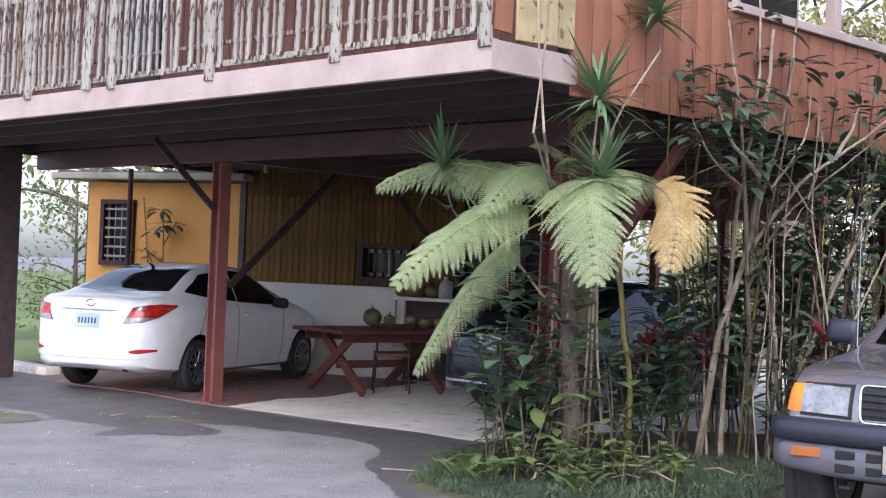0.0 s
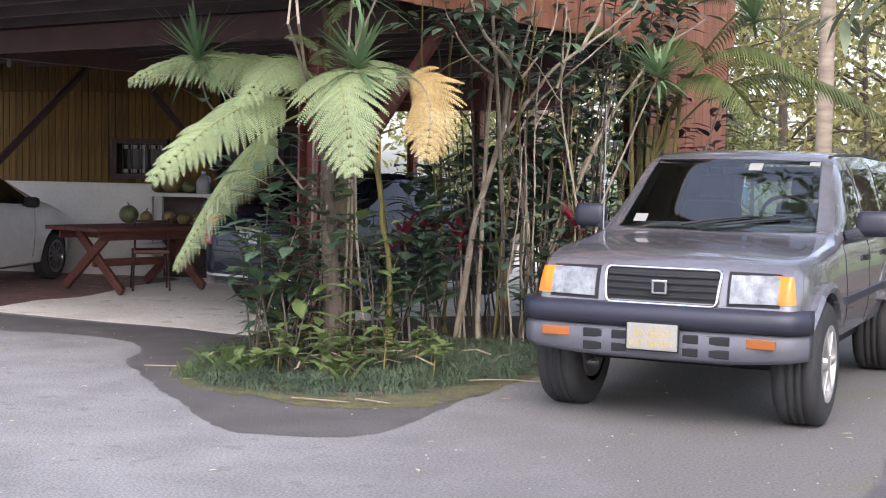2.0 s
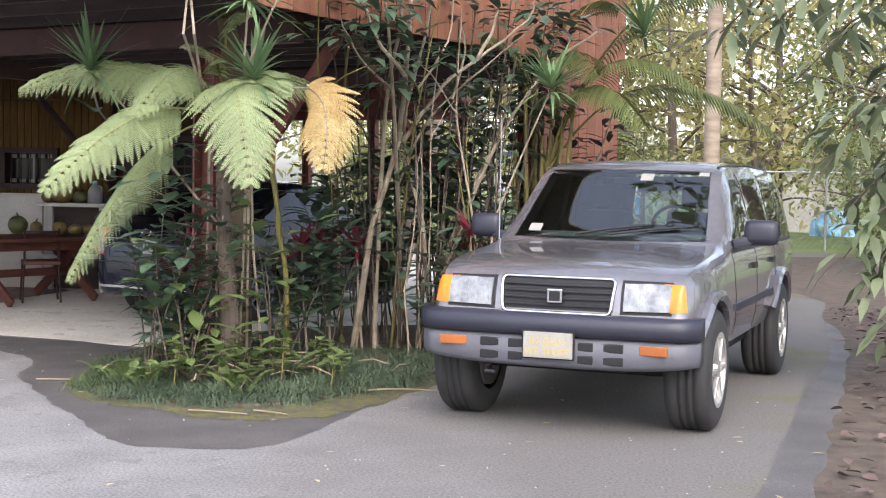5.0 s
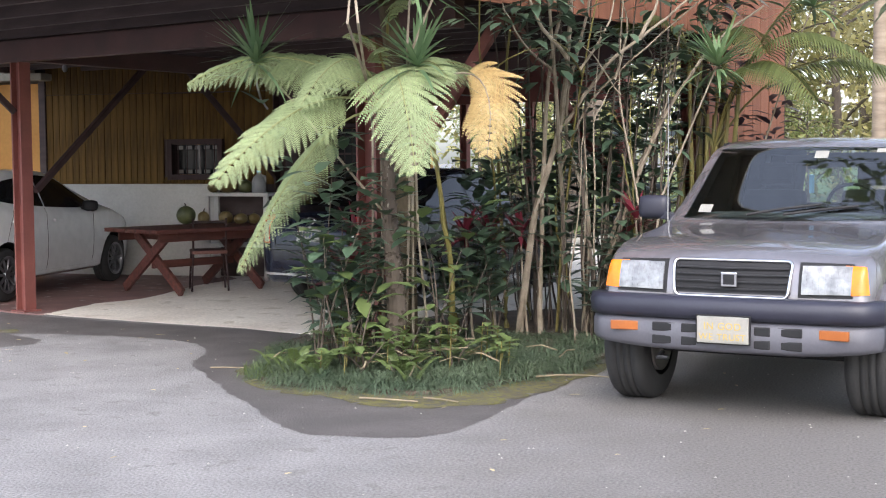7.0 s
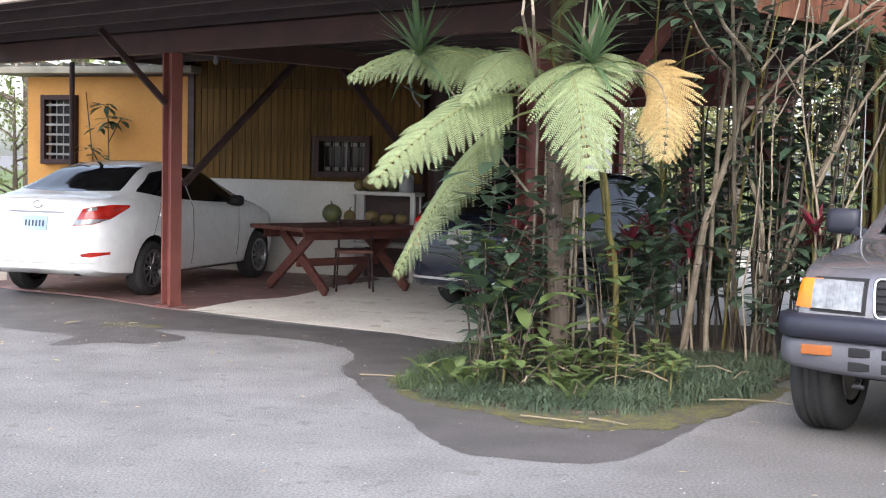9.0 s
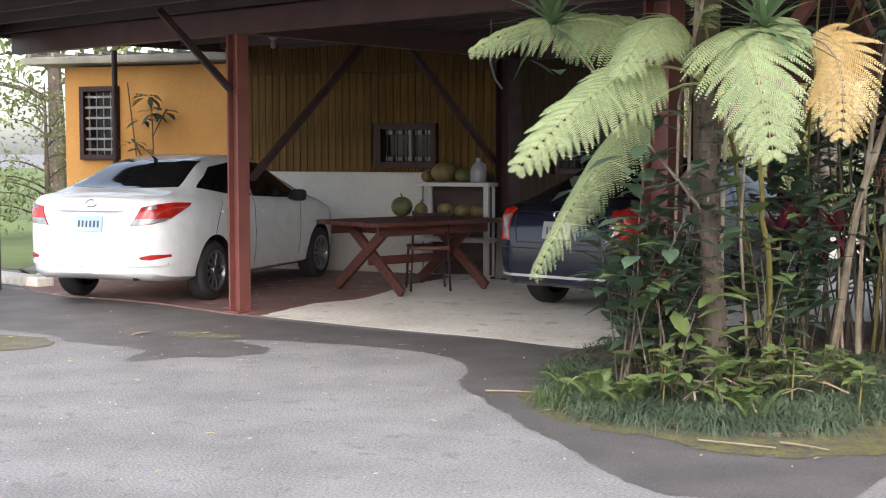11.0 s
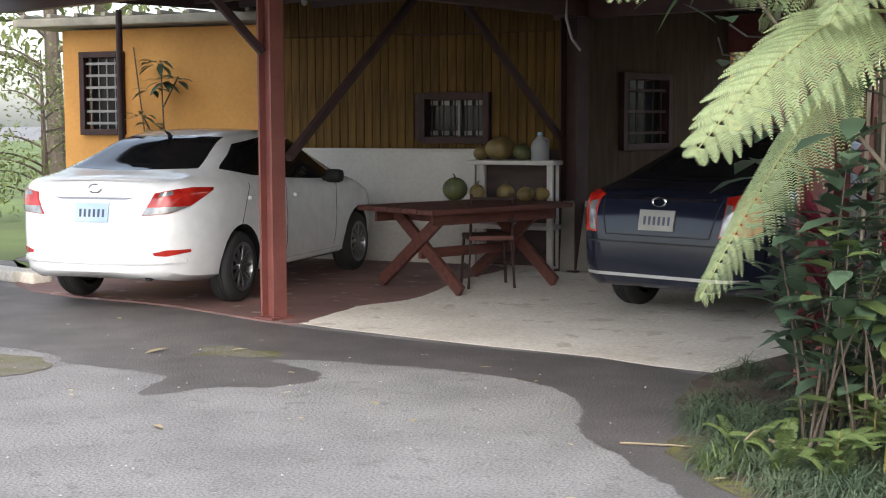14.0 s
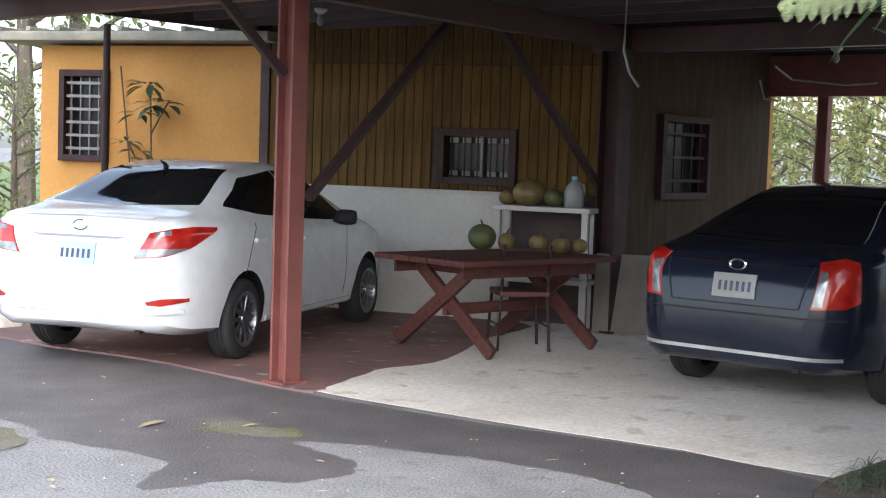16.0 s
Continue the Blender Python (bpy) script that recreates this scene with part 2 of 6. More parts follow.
dull_alloy = surf("dull_alloy", (0.26, 0.26, 0.28), (0.16, 0.16, 0.17), 0.3, metal=0.8, bump=0.02)
chrome = surf("chrome", (0.8, 0.8, 0.82), (0.75, 0.75, 0.77), 0.12, metal=1.0, bump=0)
black_plastic = surf("black_plastic", (0.018, 0.018, 0.020), (0.013, 0.013, 0.015), 0.55, bump=0.05, spec=0.3)
white_paint = surf("white_car_paint", (0.80, 0.81, 0.82), (0.77, 0.78, 0.79), 0.25, scale=1, fine=8, bump=0, coat=0.8)
navy_paint = surf("dark_blue_car_paint", (0.011, 0.014, 0.026), (0.009, 0.011, 0.021), 0.16, scale=1, fine=8, bump=0, coat=0.15, spec=0.35)
grey_paint = surf("grey_violet_car_paint", (0.20, 0.192, 0.212), (0.175, 0.168, 0.187), 0.24, metal=0.45, scale=1.5, fine=20, bump=0, coat=1.0)
bumper_dark = surf("slate_bumper_plastic", (0.026, 0.027, 0.043), (0.02, 0.021, 0.034), 0.45, scale=3, bump=0.05)
bumper_grey = surf("grey_bumper_plastic", (0.105, 0.105, 0.125), (0.085, 0.085, 0.10), 0.5, scale=3, bump=0.06)
tint_glass = surf("tinted_glass", (0.010, 0.011, 0.013), (0.008, 0.009, 0.010), 0.05, bump=0, fine=2, spec=0.6)
screen_glass = clear_glass("windscreen_glass")
red_lens = surf("red_lens", (0.50, 0.025, 0.014), (0.28, 0.01, 0.008), 0.15, scale=9, bump=0.1, fine=70, coat=0.7)
clear_lens = surf("clear_lens", (0.32, 0.325, 0.33), (0.17, 0.175, 0.18), 0.15, metal=0.4, scale=16, bump=0.12, fine=60, coat=0.5)
amber_lens = surf("amber_lens", (0.78, 0.20, 0.008), (0.62, 0.14, 0.008), 0.2, bump=0.03)
dim_amber = surf("dim_amber_lens", (0.36, 0.11, 0.02), (0.28, 0.085, 0.02), 0.35, bump=0.05)
plate_white = surf("plate_white", (0.33, 0.325, 0.30), (0.27, 0.265, 0.24), 0.4, bump=0.02)
plate_blue = surf("plate_blue", (0.30, 0.42, 0.56), (0.42, 0.52, 0.62), 0.4, bump=0)
ink_dark = surf("dark_ink", (0.05, 0.07, 0.14), (0.05, 0.06, 0.1), 0.5, bump=0)
ink_gold = surf("gold_ink", (0.50, 0.36, 0.10), (0.42, 0.30, 0.08), 0.4, bump=0)
seat_cloth = surf("grey_cloth", (0.10, 0.10, 0.105), (0.07, 0.07, 0.075), 0.9, bump=0.2)
dash_grey = surf("dashboard_plastic", (0.22, 0.23, 0.23), (0.18, 0.19, 0.19), 0.6, bump=0.1)
bark = surf("bark", (0.11, 0.085, 0.065), (0.06, 0.047, 0.038), 0.9, scale=6, fine=40, bump=0.8, stretch=(1, 1, 0.4), dirt=(0.26, 0.24, 0.20), dirt_at=0.64)
pale_bark = surf("pale_bark", (0.36, 0.305, 0.235), (0.20, 0.16, 0.115), 0.85, scale=7, fine=50, bump=0.4, rand=0.12)
palm_bark = surf("palm_bark", (0.37, 0.30, 0.23), (0.24, 0.19, 0.145), 0.9, scale=3, fine=30, bump=0.5, stretch=(1, 1, 4))
yellow_stem = surf("yellow_green_stem", (0.22, 0.18, 0.05), (0.13, 0.12, 0.04), 0.6, scale=5, fine=40, bump=0.2)
fern_green = surf("fern_green", (0.36, 0.43, 0.215), (0.27, 0.335, 0.165), 0.55, scale=2, fine=10, bump=0, island=0.12, sub=0.3)
fern_stalk = surf("fern_stalk", (0.30, 0.33, 0.14), (0.24, 0.25, 0.10), 0.6, bump=0.1)
fern_dead = surf("dry_fern", (0.60, 0.46, 0.22), (0.46, 0.31, 0.12), 0.8, scale=3, fine=10, bump=0, island=0.15, sub=0.25)
strap_green = surf("strap_leaf_green", (0.17, 0.26, 0.12), (0.10, 0.17, 0.085), 0.4, scale=3, fine=12, bump=0, island=0.15, sub=0.2)
dark_leaf = surf("dark_leaf", (0.09, 0.14, 0.085), (0.05, 0.085, 0.055), 0.38, scale=3, fine=12, bump=0, island=0.2, sub=0.12)
mid_leaf = surf("mid_leaf", (0.16, 0.215, 0.075), (0.10, 0.145, 0.05), 0.45, scale=3, fine=12, bump=0, island=0.25, sub=0.25)
red_leaf = surf("crimson_leaf", (0.22, 0.025, 0.045), (0.12, 0.015, 0.03), 0.45, scale=3, fine=12, bump=0, island=0.2, sub=0.2)
purple_leaf = surf("purple_leaf", (0.045, 0.025, 0.035), (0.03, 0.018, 0.025), 0.4, scale=3, fine=12, bump=0, island=0.2, sub=0.1)
grass_leaf = surf("border_grass_leaf", (0.125, 0.165, 0.10), (0.07, 0.105, 0.065), 0.5, scale=3, fine=12, bump=0, island=0.3, sub=0.15)
litter_leaf = surf("fallen_leaf", (0.15, 0.10, 0.085), (0.075, 0.052, 0.05), 0.8, scale=3, fine=20, bump=0, island=0.4)
tree_leaf = surf("tree_leaf", (0.24, 0.27, 0.10), (0.15, 0.18, 0.07), 0.5, scale=0.5, fine=4, bump=0, island=0.35, sub=0.4)
olive_leaf = surf("olive_tree_leaf", (0.42, 0.37, 0.16), (0.29, 0.27, 0.11), 0.55, scale=0.5, fine=4, bump=0, island=0.3, sub=0.45)
palm_leaf = surf("palm_leaf", (0.17, 0.20, 0.07), (0.11, 0.14, 0.05), 0.5, scale=2, fine=8, bump=0, island=0.25, sub=0.3)
melon_green = surf("melon_rind", (0.11, 0.12, 0.045), (0.06, 0.07, 0.03), 0.5, scale=8, fine=40, bump=0.2)
melon_yellow = surf("yellow_gourd", (0.20, 0.14, 0.05), (0.11, 0.085, 0.03), 0.5, scale=6, fine=40, bump=0.2)
tarp_blue = surf("blue_tarp", (0.16, 0.42, 0.68), (0.36, 0.60, 0.78), 0.4, scale=2, fine=10, bump=0.3)
jug_plastic = surf("milky_plastic", (0.38, 0.39, 0.40), (0.30, 0.31, 0.32), 0.3, bump=0.02, sub=0.3)
wire_grey = surf("galvanised_wire", (0.34, 0.34, 0.34), (0.25, 0.25, 0.25), 0.5, metal=0.6, bump=0)

# ---- ground ----
def sheet(name, pts, z, material, n=3, wobble=0.0, label="", category="", kind="structure", lift=0.0):
    """A flat patch with a soft outline through the given corners, its edge a little uneven."""
    P = [Vector((x, y, 0)) for x, y in pts]
    ring = []
    for i in range(len(P)):
        a, b, c, d = P[i - 1], P[i], P[(i + 1) % len(P)], P[(i + 2) % len(P)]
        for k in range(n):
            t = k / n
            q = 0.5 * (2 * b + (c - a) * t + (2 * a - 5 * b + 4 * c - d) * t * t + (3 * b - a - 3 * c + d) * t ** 3)
            if wobble:
                q += Vector((rnd.uniform(-wobble, wobble), rnd.uniform(-wobble, wobble), 0))
            ring.append(q)
    bm = bmesh.new()
    vs = [bm.verts.new((q.x, q.y, z)) for q in ring]
    f = bm.faces.new(vs)
    if lift:
        r = bmesh.ops.extrude_face_region(bm, geom=[f])
        for v in r["geom"]:
            if isinstance(v, bmesh.types.BMVert):
                v.co.z -= lift
    bmesh.ops.recalc_face_normals(bm, faces=bm.faces)
    bmesh.ops.triangulate(bm, faces=[f for f in bm.faces if len(f.verts) > 4])
    return tagged(part(name, bm, material), label, category, "", kind)


bm = bmesh.new()
box(bm, (700, 700, 0.4), (0, 40, -0.2))
tagged(part("ground", bm, asphalt), "worn light grey asphalt driveway", "ground", "", "structure")
sheet("lawn", [(-60, 14), (3, 11.5), (8.5, 13), (9.6, 18), (16, 20), (60, 22), (60, 150), (-60, 150)], 0.004, far_grass, 3, 0.1, "rough green lawn behind the driveway", "lawn")
sheet("verge", [(9.95, 6), (9.7, 2), (9.48, -0.34), (9.15, -2.5), (8.88, -4.2), (8.7, -5.5), (8.65, -6.8), (9.3, -8.4), (16, -9), (60, -5), (60, 20), (12, 18)], 0.003, soil, 8, 0.03, "dark soil verge beside the driveway", "verge")
sheet("earth", [(-4.4, 2.4), (-8, 3.5), (-40, 6), (-40, 14), (-6, 14), (-5.6, 4.4)], 0.006, far_grass, 3, 0.05, "grassy earth beside the house", "ground")
# damp stains with their own outline
sheet("damp_stain", [(-6, 0.9), (-3.3, 1.05), (-1.2, 0.36), (0.2, -0.2), (1.4, -0.5), (2.7, -0.76), (3.45, -1.1), (4.3, -2.2), (5.4, -2.8), (5.9, -1.9), (6.2, -1.1), (6.4, -1.0),
      (6.25, -2.2), (6.1, -3.0), (5.95, -3.9), (5.9, -4.4), (5.8, -4.8), (5.6, -5.02), (5.34, -5.08), (5.0, -5.05), (4.75, -4.85), (4.48, -4.5), (4.2, -4.13), (3.95, -3.85), (3.78, -3.6), (3.6, -3.38), (3.42, -3.12), (3.2, -2.83), (3.1, -2.62), (3.06, -2.3), (2.85, -1.95), (2.62, -1.68), (2.2, -1.5), (1.7, -1.43), (1.15, -1.42), (0.75, -1.5), (0.88, -1.63), (1.2, -1.79), (1.32, -2.05), (1.18, -2.33), (0.9, -2.42), (0.72, -2.68), (0.6, -2.78), (0.48, -2.5), (0.38, -2.22), (-0.4, -2.08), (-0.77, -1.84), (-1.42, -1.68), (-3.0, -1.5), (-6, -1.2)],
      0.002, damp, 5, 0.02, "dark damp stain on the asphalt", "stain")
sheet("damp_edge", [(9.8, 4.3), (9.55, 2.0), (9.3, -0.4), (8.9, -2.3), (8.62, -4.2), (8.42, -5.5), (8.35, -6.8), (9.0, -8.5), (10.0, -8.0), (9.6, -4), (10.2, 0), (10.4, 4.5)], 0.002, damp, 8, 0.03, "damp dark edge of the driveway", "stain")
sheet("moss_patch", [(3.62, -2.75), (3.8, -3.25), (4.2, -3.72), (4.66, -3.95), (5.1, -4.13), (5.55, -4.12), (5.84, -3.88), (5.95, -3.5), (6.15, -3.0), (6.3, -2.0), (5.6, -3.0), (4.7, -3.1), (4.0, -2.6)], 0.005, moss, 6, 0.06, "yellow-green moss along the planting bed", "moss")
sheet("moss_patch", [(-1.5, -2.2), (-0.6, -2.0), (-0.5, -2.6), (-1.3, -3.2), (-2.2, -3.3)], 0.005, thin_moss, 5, 0.07, "yellow-green moss on the asphalt", "moss")
sheet("moss_patch", [(0.1, -1.2), (0.75, -1.3), (0.6, -1.55), (0.2, -1.5)], 0.005, thin_moss, 5, 0.06, "yellow-green moss on the asphalt", "moss")
# carport floor: pale concrete, with a red painted bay
sheet("carport_floor", [(-3.4, 1.25), (-1.2, 0.45), (0.15, -0.08), (1.4, -0.45), (2.7, -0.72), (3.5, -1.0), (6.3, -1.1), (6.9, 3.4), (6, 14), (-6, 14), (-5.0, 4.4)], 0.012, concrete, 3, 0.012, "pale stained concrete carport floor", "floor", lift=0.003)
sheet("painted_bay", [(-3.5, 1.18), (-1.2, 0.385), (0.10, -0.13), (0.2, 0.2), (0.2, 0.9), (0.45, 1.7), (0.3, 3.0), (0.2, 4.3), (-2.6, 4.3), (-4.6, 4.2)], 0.016, red_floor, 4, 0.02, "worn red painted bay of the carport floor", "floor", lift=0.0145)

# ---- house: ochre wing, boarded bay, white plinth ----
def plain(name, size, at, material, label="", category="wall", rot=None, bevel=0.004):
    bm = bmesh.new()
    box(bm, size, (0, 0, 0), None, bevel)
    ob = part(name, bm, material)
    ob.matrix_world = Matrix.Translation(at) @ (rot.to_4x4() if rot else Matrix())
    return tagged(ob, label, category, "", "structure")


WY = 4.45
def wall_with_hole(name, x0, x1, z0, z1, hole, material, label):
    """A wall in the plane y = WY with one window hole, 0.18 m thick."""
    hx0, hx1, hz0, hz1 = hole
    bm = bmesh.new()
    for a, b, c, d in ((x0, hx0, z0, z1), (hx1, x1, z0, z1), (hx0, hx1, z0, hz0), (hx0, hx1, hz1, z1)):
        box(bm, (b - a, 0.18, d - c), ((a + b) / 2, WY + 0.09, (c + d) / 2))
    return tagged(part(name, bm, material), label, "wall", "", "structure")


wall_with_hole("wall_ochre", -5.36, -2.6, 0, 2.62, (-5.02, -4.54, 1.44, 2.30), orange_wall, "sunlit ochre painted wall with a barred window")
wall_boards = wall_with_hole("wall_boarded", -2.6, 0.86, 0, 3.0, (-0.66, 0.06, 1.35, 1.78), dark_wood, "wall clad in varnished vertical boards")
plain("wall_west", (0.18, 6.0, 2.62), (-5.27, 7.64, 1.31), orange_wall, "ochre side wall of the house")
plain("wall_plinth", (2.58, 0.12, 1.21), (-1.27, WY - 0.06, 0.605), white_wall, "white painted block wall under the boards")
plain("plinth_cap", (2.60, 0.15, 0.03), (-1.27, WY - 0.07, 1.225), white_wall, "white ledge on top of the block wall", "ledge")
plain("corner_strip", (0.10, 0.06, 2.75), (-2.6, WY - 0.03, 1.375), dark_wood, "dark timber strip between two walls", "trim")
bm = bmesh.new()
box(bm, (3.4, 7.2, 0.10), (-4.15, 7.75, 2.70), None, 0.02)
for k in range(9):
    box(bm, (0.06, 7.2, 0.05), (-5.7 + k * 0.38, 7.75, 2.775), None, 0.01)
tagged(part("roof_ochre_wing", bm, roof_concrete), "weathered flat roof edge over the ochre wing", "roof", "", "structure")
# side wall of the house, running back from the corner
SW = Vector((0.95, 4.45, 0))
rotv = Matrix.Rotation(math.atan2(V.y, V.x), 3, 'Z')
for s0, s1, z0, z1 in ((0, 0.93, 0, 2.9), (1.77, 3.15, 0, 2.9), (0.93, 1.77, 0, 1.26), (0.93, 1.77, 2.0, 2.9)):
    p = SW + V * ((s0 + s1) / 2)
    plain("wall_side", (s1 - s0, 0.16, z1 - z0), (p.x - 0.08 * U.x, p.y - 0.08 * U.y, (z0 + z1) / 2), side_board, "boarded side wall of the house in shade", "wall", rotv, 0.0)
pb_ = SW + V * 3.15 - U * 3.0
plain("wall_back", (6.0, 0.16, 2.9), (pb_.x, pb_.y, 1.45), orange_wall, "rear wall of the house", "wall", Matrix.Rotation(math.atan2(U.y, U.x), 3, 'Z'))


def barred_window(name, m, w, h, label, upright, cross, bar_mat, frame_mat=iron, pane_in=0.10):
    """A window seen from -y: pane set back, frame, bars."""
    win = thing(name, m, label, "window", "", "structure")
    bm = bmesh.new()
    for s in (-1, 1):
        box(bm, (0.07, 0.10, h + 0.14), (s * (w / 2 + 0.035), -0.02, 0), None, 0.006)
        box(bm, (w, 0.10, 0.07), (0, -0.02, s * (h / 2 + 0.035)), None, 0.006)
    part("window_frame", bm, frame_mat, win)
    bm = bmesh.new()
    box(bm, (w, 0.012, h), (0, pane_in, 0))
    part("pane", bm, pane_dark, win)
    for k in range(upright):
        bm = bmesh.new()
        x = -w / 2 + w * (k + 0.5) / upright
        tube(bm, [(x, -0.01, -h / 2), (x, -0.01, h / 2)], 0.008, 6)
        part("bar", bm, bar_mat, win)
    for k in range(cross):
        bm = bmesh.new()
        z = -h / 2 + h * (k + 0.5) / cross
        box(bm, (w, 0.012, 0.03), (0, -0.018, z))
        part("bar", bm, bar_mat, win)
    return win


barred_window("window_1", pose(-0.30, WY - 0.02, 1.565), 0.66, 0.40, "dark barred window in the boarded wall", 5, 0, iron)
w1 = bpy.data.objects["window_1"]
for z in (-0.16, 0.16):
    for k in range(5):
        bm = bmesh.new()
        box(bm, (0.085, 0.012, 0.05), (-0.26 + k * 0.13, 0.045, z))
        part("louvre_clip", bm, bar_white, w1)
bm = bmesh.new()
box(bm, (0.025, 0.02, 0.38), (0.03, 0.03, 0))
part("mullion", bm, bar_white, w1)
barred_window("window_2", pose(-4.78, WY - 0.01, 1.87), 0.46, 0.84, "tall window with white scroll bars in the ochre wall", 4, 6, bar_white)
pw = SW + V * 1.35
barred_window("window_3", Matrix.Translation((pw.x, pw.y, 1.63)) @ Matrix.Rotation(math.atan2(V.y, V.x), 4, 'Z'), 0.80, 0.70, "barred window in the shaded side wall", 5, 3, iron)

# ---- raised deck and upper storey ----
ROT = Matrix.Rotation(math.atan2(U.y, U.x), 3, 'Z')
def slab(name, u0, u1, v0, v1, z0, z1, material, label, category, bevel=0.004, kind="structure", parent=None):
    bm = bmesh.new()
    box(bm, (u1 - u0, v1 - v0, z1 - z0), (0, 0, 0), None, bevel)
    ob = part(name, bm, material)
    ob.matrix_world = Matrix.Translation(uv((u0 + u1) / 2, (v0 + v1) / 2, (z0 + z1) / 2)) @ ROT.to_4x4()
    return tagged(ob, label, category, "", kind)


slab("ceiling", -9.95, -0.03, 0.05, 7.5, 2.90, 2.96, dark_wood, "dark boarded underside of the deck", "ceiling")
slab("ceiling", -9.95, -3.3, 7.504, 10.2, 2.90, 2.96, dark_wood, "dark boarded underside of the rear roof", "ceiling")
slab("fascia_front", -9.98, 0.02, -0.03, 0.03, 2.77, 2.965, fascia_paint, "pinkish white painted deck edge board", "fascia")
slab("fascia_side", -0.035, 0.02, 0.03, 0.80, 2.77, 2.96, fascia_paint, "pinkish white painted deck edge board", "fascia")
slab("fascia_left", -9.98, -9.93, 0.03, 10.2, 2.74, 2.96, dark_wood, "dark timber edge board of the deck", "fascia")
# joists and beams under the deck
for k in range(17):
    v = 0.35 + k * 0.6
    slab("joist", -9.9, -0.06 if v < 7.4 else -3.3, v - 0.03, v + 0.03, 2.78, 2.898, dark_wood, "dark timber joist under the deck", "joist", 0.0)
post_v = -(C.x * V.x + C.y * V.y)      # v of the line of posts
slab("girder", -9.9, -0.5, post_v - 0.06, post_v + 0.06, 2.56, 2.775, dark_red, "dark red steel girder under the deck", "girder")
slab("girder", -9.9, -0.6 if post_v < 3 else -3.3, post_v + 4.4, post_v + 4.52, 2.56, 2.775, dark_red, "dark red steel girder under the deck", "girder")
slab("girder", -6.9, -3.3, 9.9, 10.02, 2.34, 2.775, red_steel, "red-brown steel girder at the open rear side", "girder")

def steel_post(at, h, label, sec=0.18, turn=0.0, paint=red_steel):
    """An H-section column with a base plate."""
    th = thing("steel_post", pose(at[0], at[1], 0.0, 0, 0, math.degrees(math.atan2(U.y, U.x)) + turn), label, "post", "carport posts", "structure")
    bm = bmesh.new()
    for s in (-1, 1):
        box(bm, (0.022, sec, h), (s * sec / 2, 0, h / 2), None, 0.004)
    box(bm, (sec, 0.014, h), (0, 0, h / 2))
    part("column", bm, paint, th)
    bm = bmesh.new()
    box(bm, (sec + 0.08, sec + 0.08, 0.02), (0, 0, 0.022), None, 0.004)
    part("base_plate", bm, paint, th)
    return th


p0 = steel_post((-0.115, 0.07), 2.56, "red-brown steel carport post", 0.135)
steel_post((4.14, -1.28), 2.56, "red-brown steel post behind the tree fern", 0.2)
pr = uv(-0.35, 6.0, 0)
steel_post((pr.x, pr.y), 2.56, "red-brown steel post at the house side", 0.18)
pr = uv(-0.5, 3.6, 0)
steel_post((1.10, 4.12), 2.56, "dark steel post at the house corner", 0.2, 0.0, iron)
for u_ in (-6.0, -4.85, -3.4):
    q = uv(u_, 9.95, 0)
    steel_post((q.x, q.y), 2.36, "thin red-brown post at the open rear side", 0.10)
bm = bmesh.new()
tube(bm, [(0, 0, 0), (0, 0, 2.75)], 0.035, 10)
pole = part("steel_pole", bm, iron)
pole.matrix_world = pose(-3.87, 3.48, 0.0)
tagged(pole, "thin dark steel pole beside the ochre wall", "pole", "", "structure")
q = uv(-9.75, 1.75, 0)
bm = bmesh.new()
box(bm, (0.34, 0.30, 2.78), (0, 0, 1.39), None, 0.01)
pl = part("pier", bm, dark_wood)
pl.matrix_world = pose(q.x, q.y, 0, 0, 0, -21)
tagged(pl, "dark square pier carrying the deck corner", "pier", "", "structure")


def brace(a, b, w=0.06, h=0.06, label="dark diagonal steel brace", paint=iron):
    bm = bmesh.new()
    beam(bm, a, b, w, h, 0.008)
    return tagged(part("brace", bm, paint), label, "brace", "", "structure")


brace((0.0, 0.12, 1.25), (0.33, 2.10, 2.74))
brace((0.98, 4.12, 1.33), (0.42, 2.55, 2.74))
brace((-0.13, -0.02, 2.05), (-0.54, -0.56, 2.75))
brace((5.30, -1.45, 2.70), (4.30, -1.30, 1.25), 0.09, 0.09, "red-brown diagonal steel brace", red_steel)
brace((5.34, -1.40, 2.70), (5.85, 0.30, 1.45), 0.07, 0.07, "red-brown diagonal steel brace", red_steel)
bv = Vector((0.33, 2.1, 0)).normalized()
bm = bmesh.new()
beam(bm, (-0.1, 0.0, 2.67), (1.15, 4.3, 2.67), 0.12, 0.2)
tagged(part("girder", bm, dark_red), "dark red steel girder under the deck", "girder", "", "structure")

# upper storey: boarded walls
house_top = thing("wall_upper", Matrix.Translation(uv(0, 0, 0)) @ ROT.to_4x4(), "red-brown boarded upper storey of the house", "wall", "", "structure")
bm = bmesh.new()
box(bm, (0.10, 1.9, 2.75), (-0.09, 1.73, 4.11))
box(bm, (0.10, 4.80, 0.82), (-0.09, 5.09, 3.14))
box(bm, (9.8, 0.10, 2.6), (-5.05, 1.75, 4.26))
box(bm, (0.10, 5.2, 2.55), (-2.4, 4.9, 4.22))
box(bm, (0.10, 1.8, 2.75), (-0.09, 6.6, 1.40))
part("backing", bm, dark_wood, house_top)
me = mesh_of(box(bmesh.new(), (0.022, 0.192, 2.80), (0, 0, 0), None, 0.004), "plank")
low_plank = mesh_of(box(bmesh.new(), (0.022, 0.192, .86), (0, 0, 0), None, 0.004), "plank")
bm = bmesh.new()
box(bm, (0.20, 4.9, 0.07), (-0.06, 5.08, 3.60), None, 0.008)
part("sill_cap", bm, fascia_paint, house_top, "white cap on the half wall")
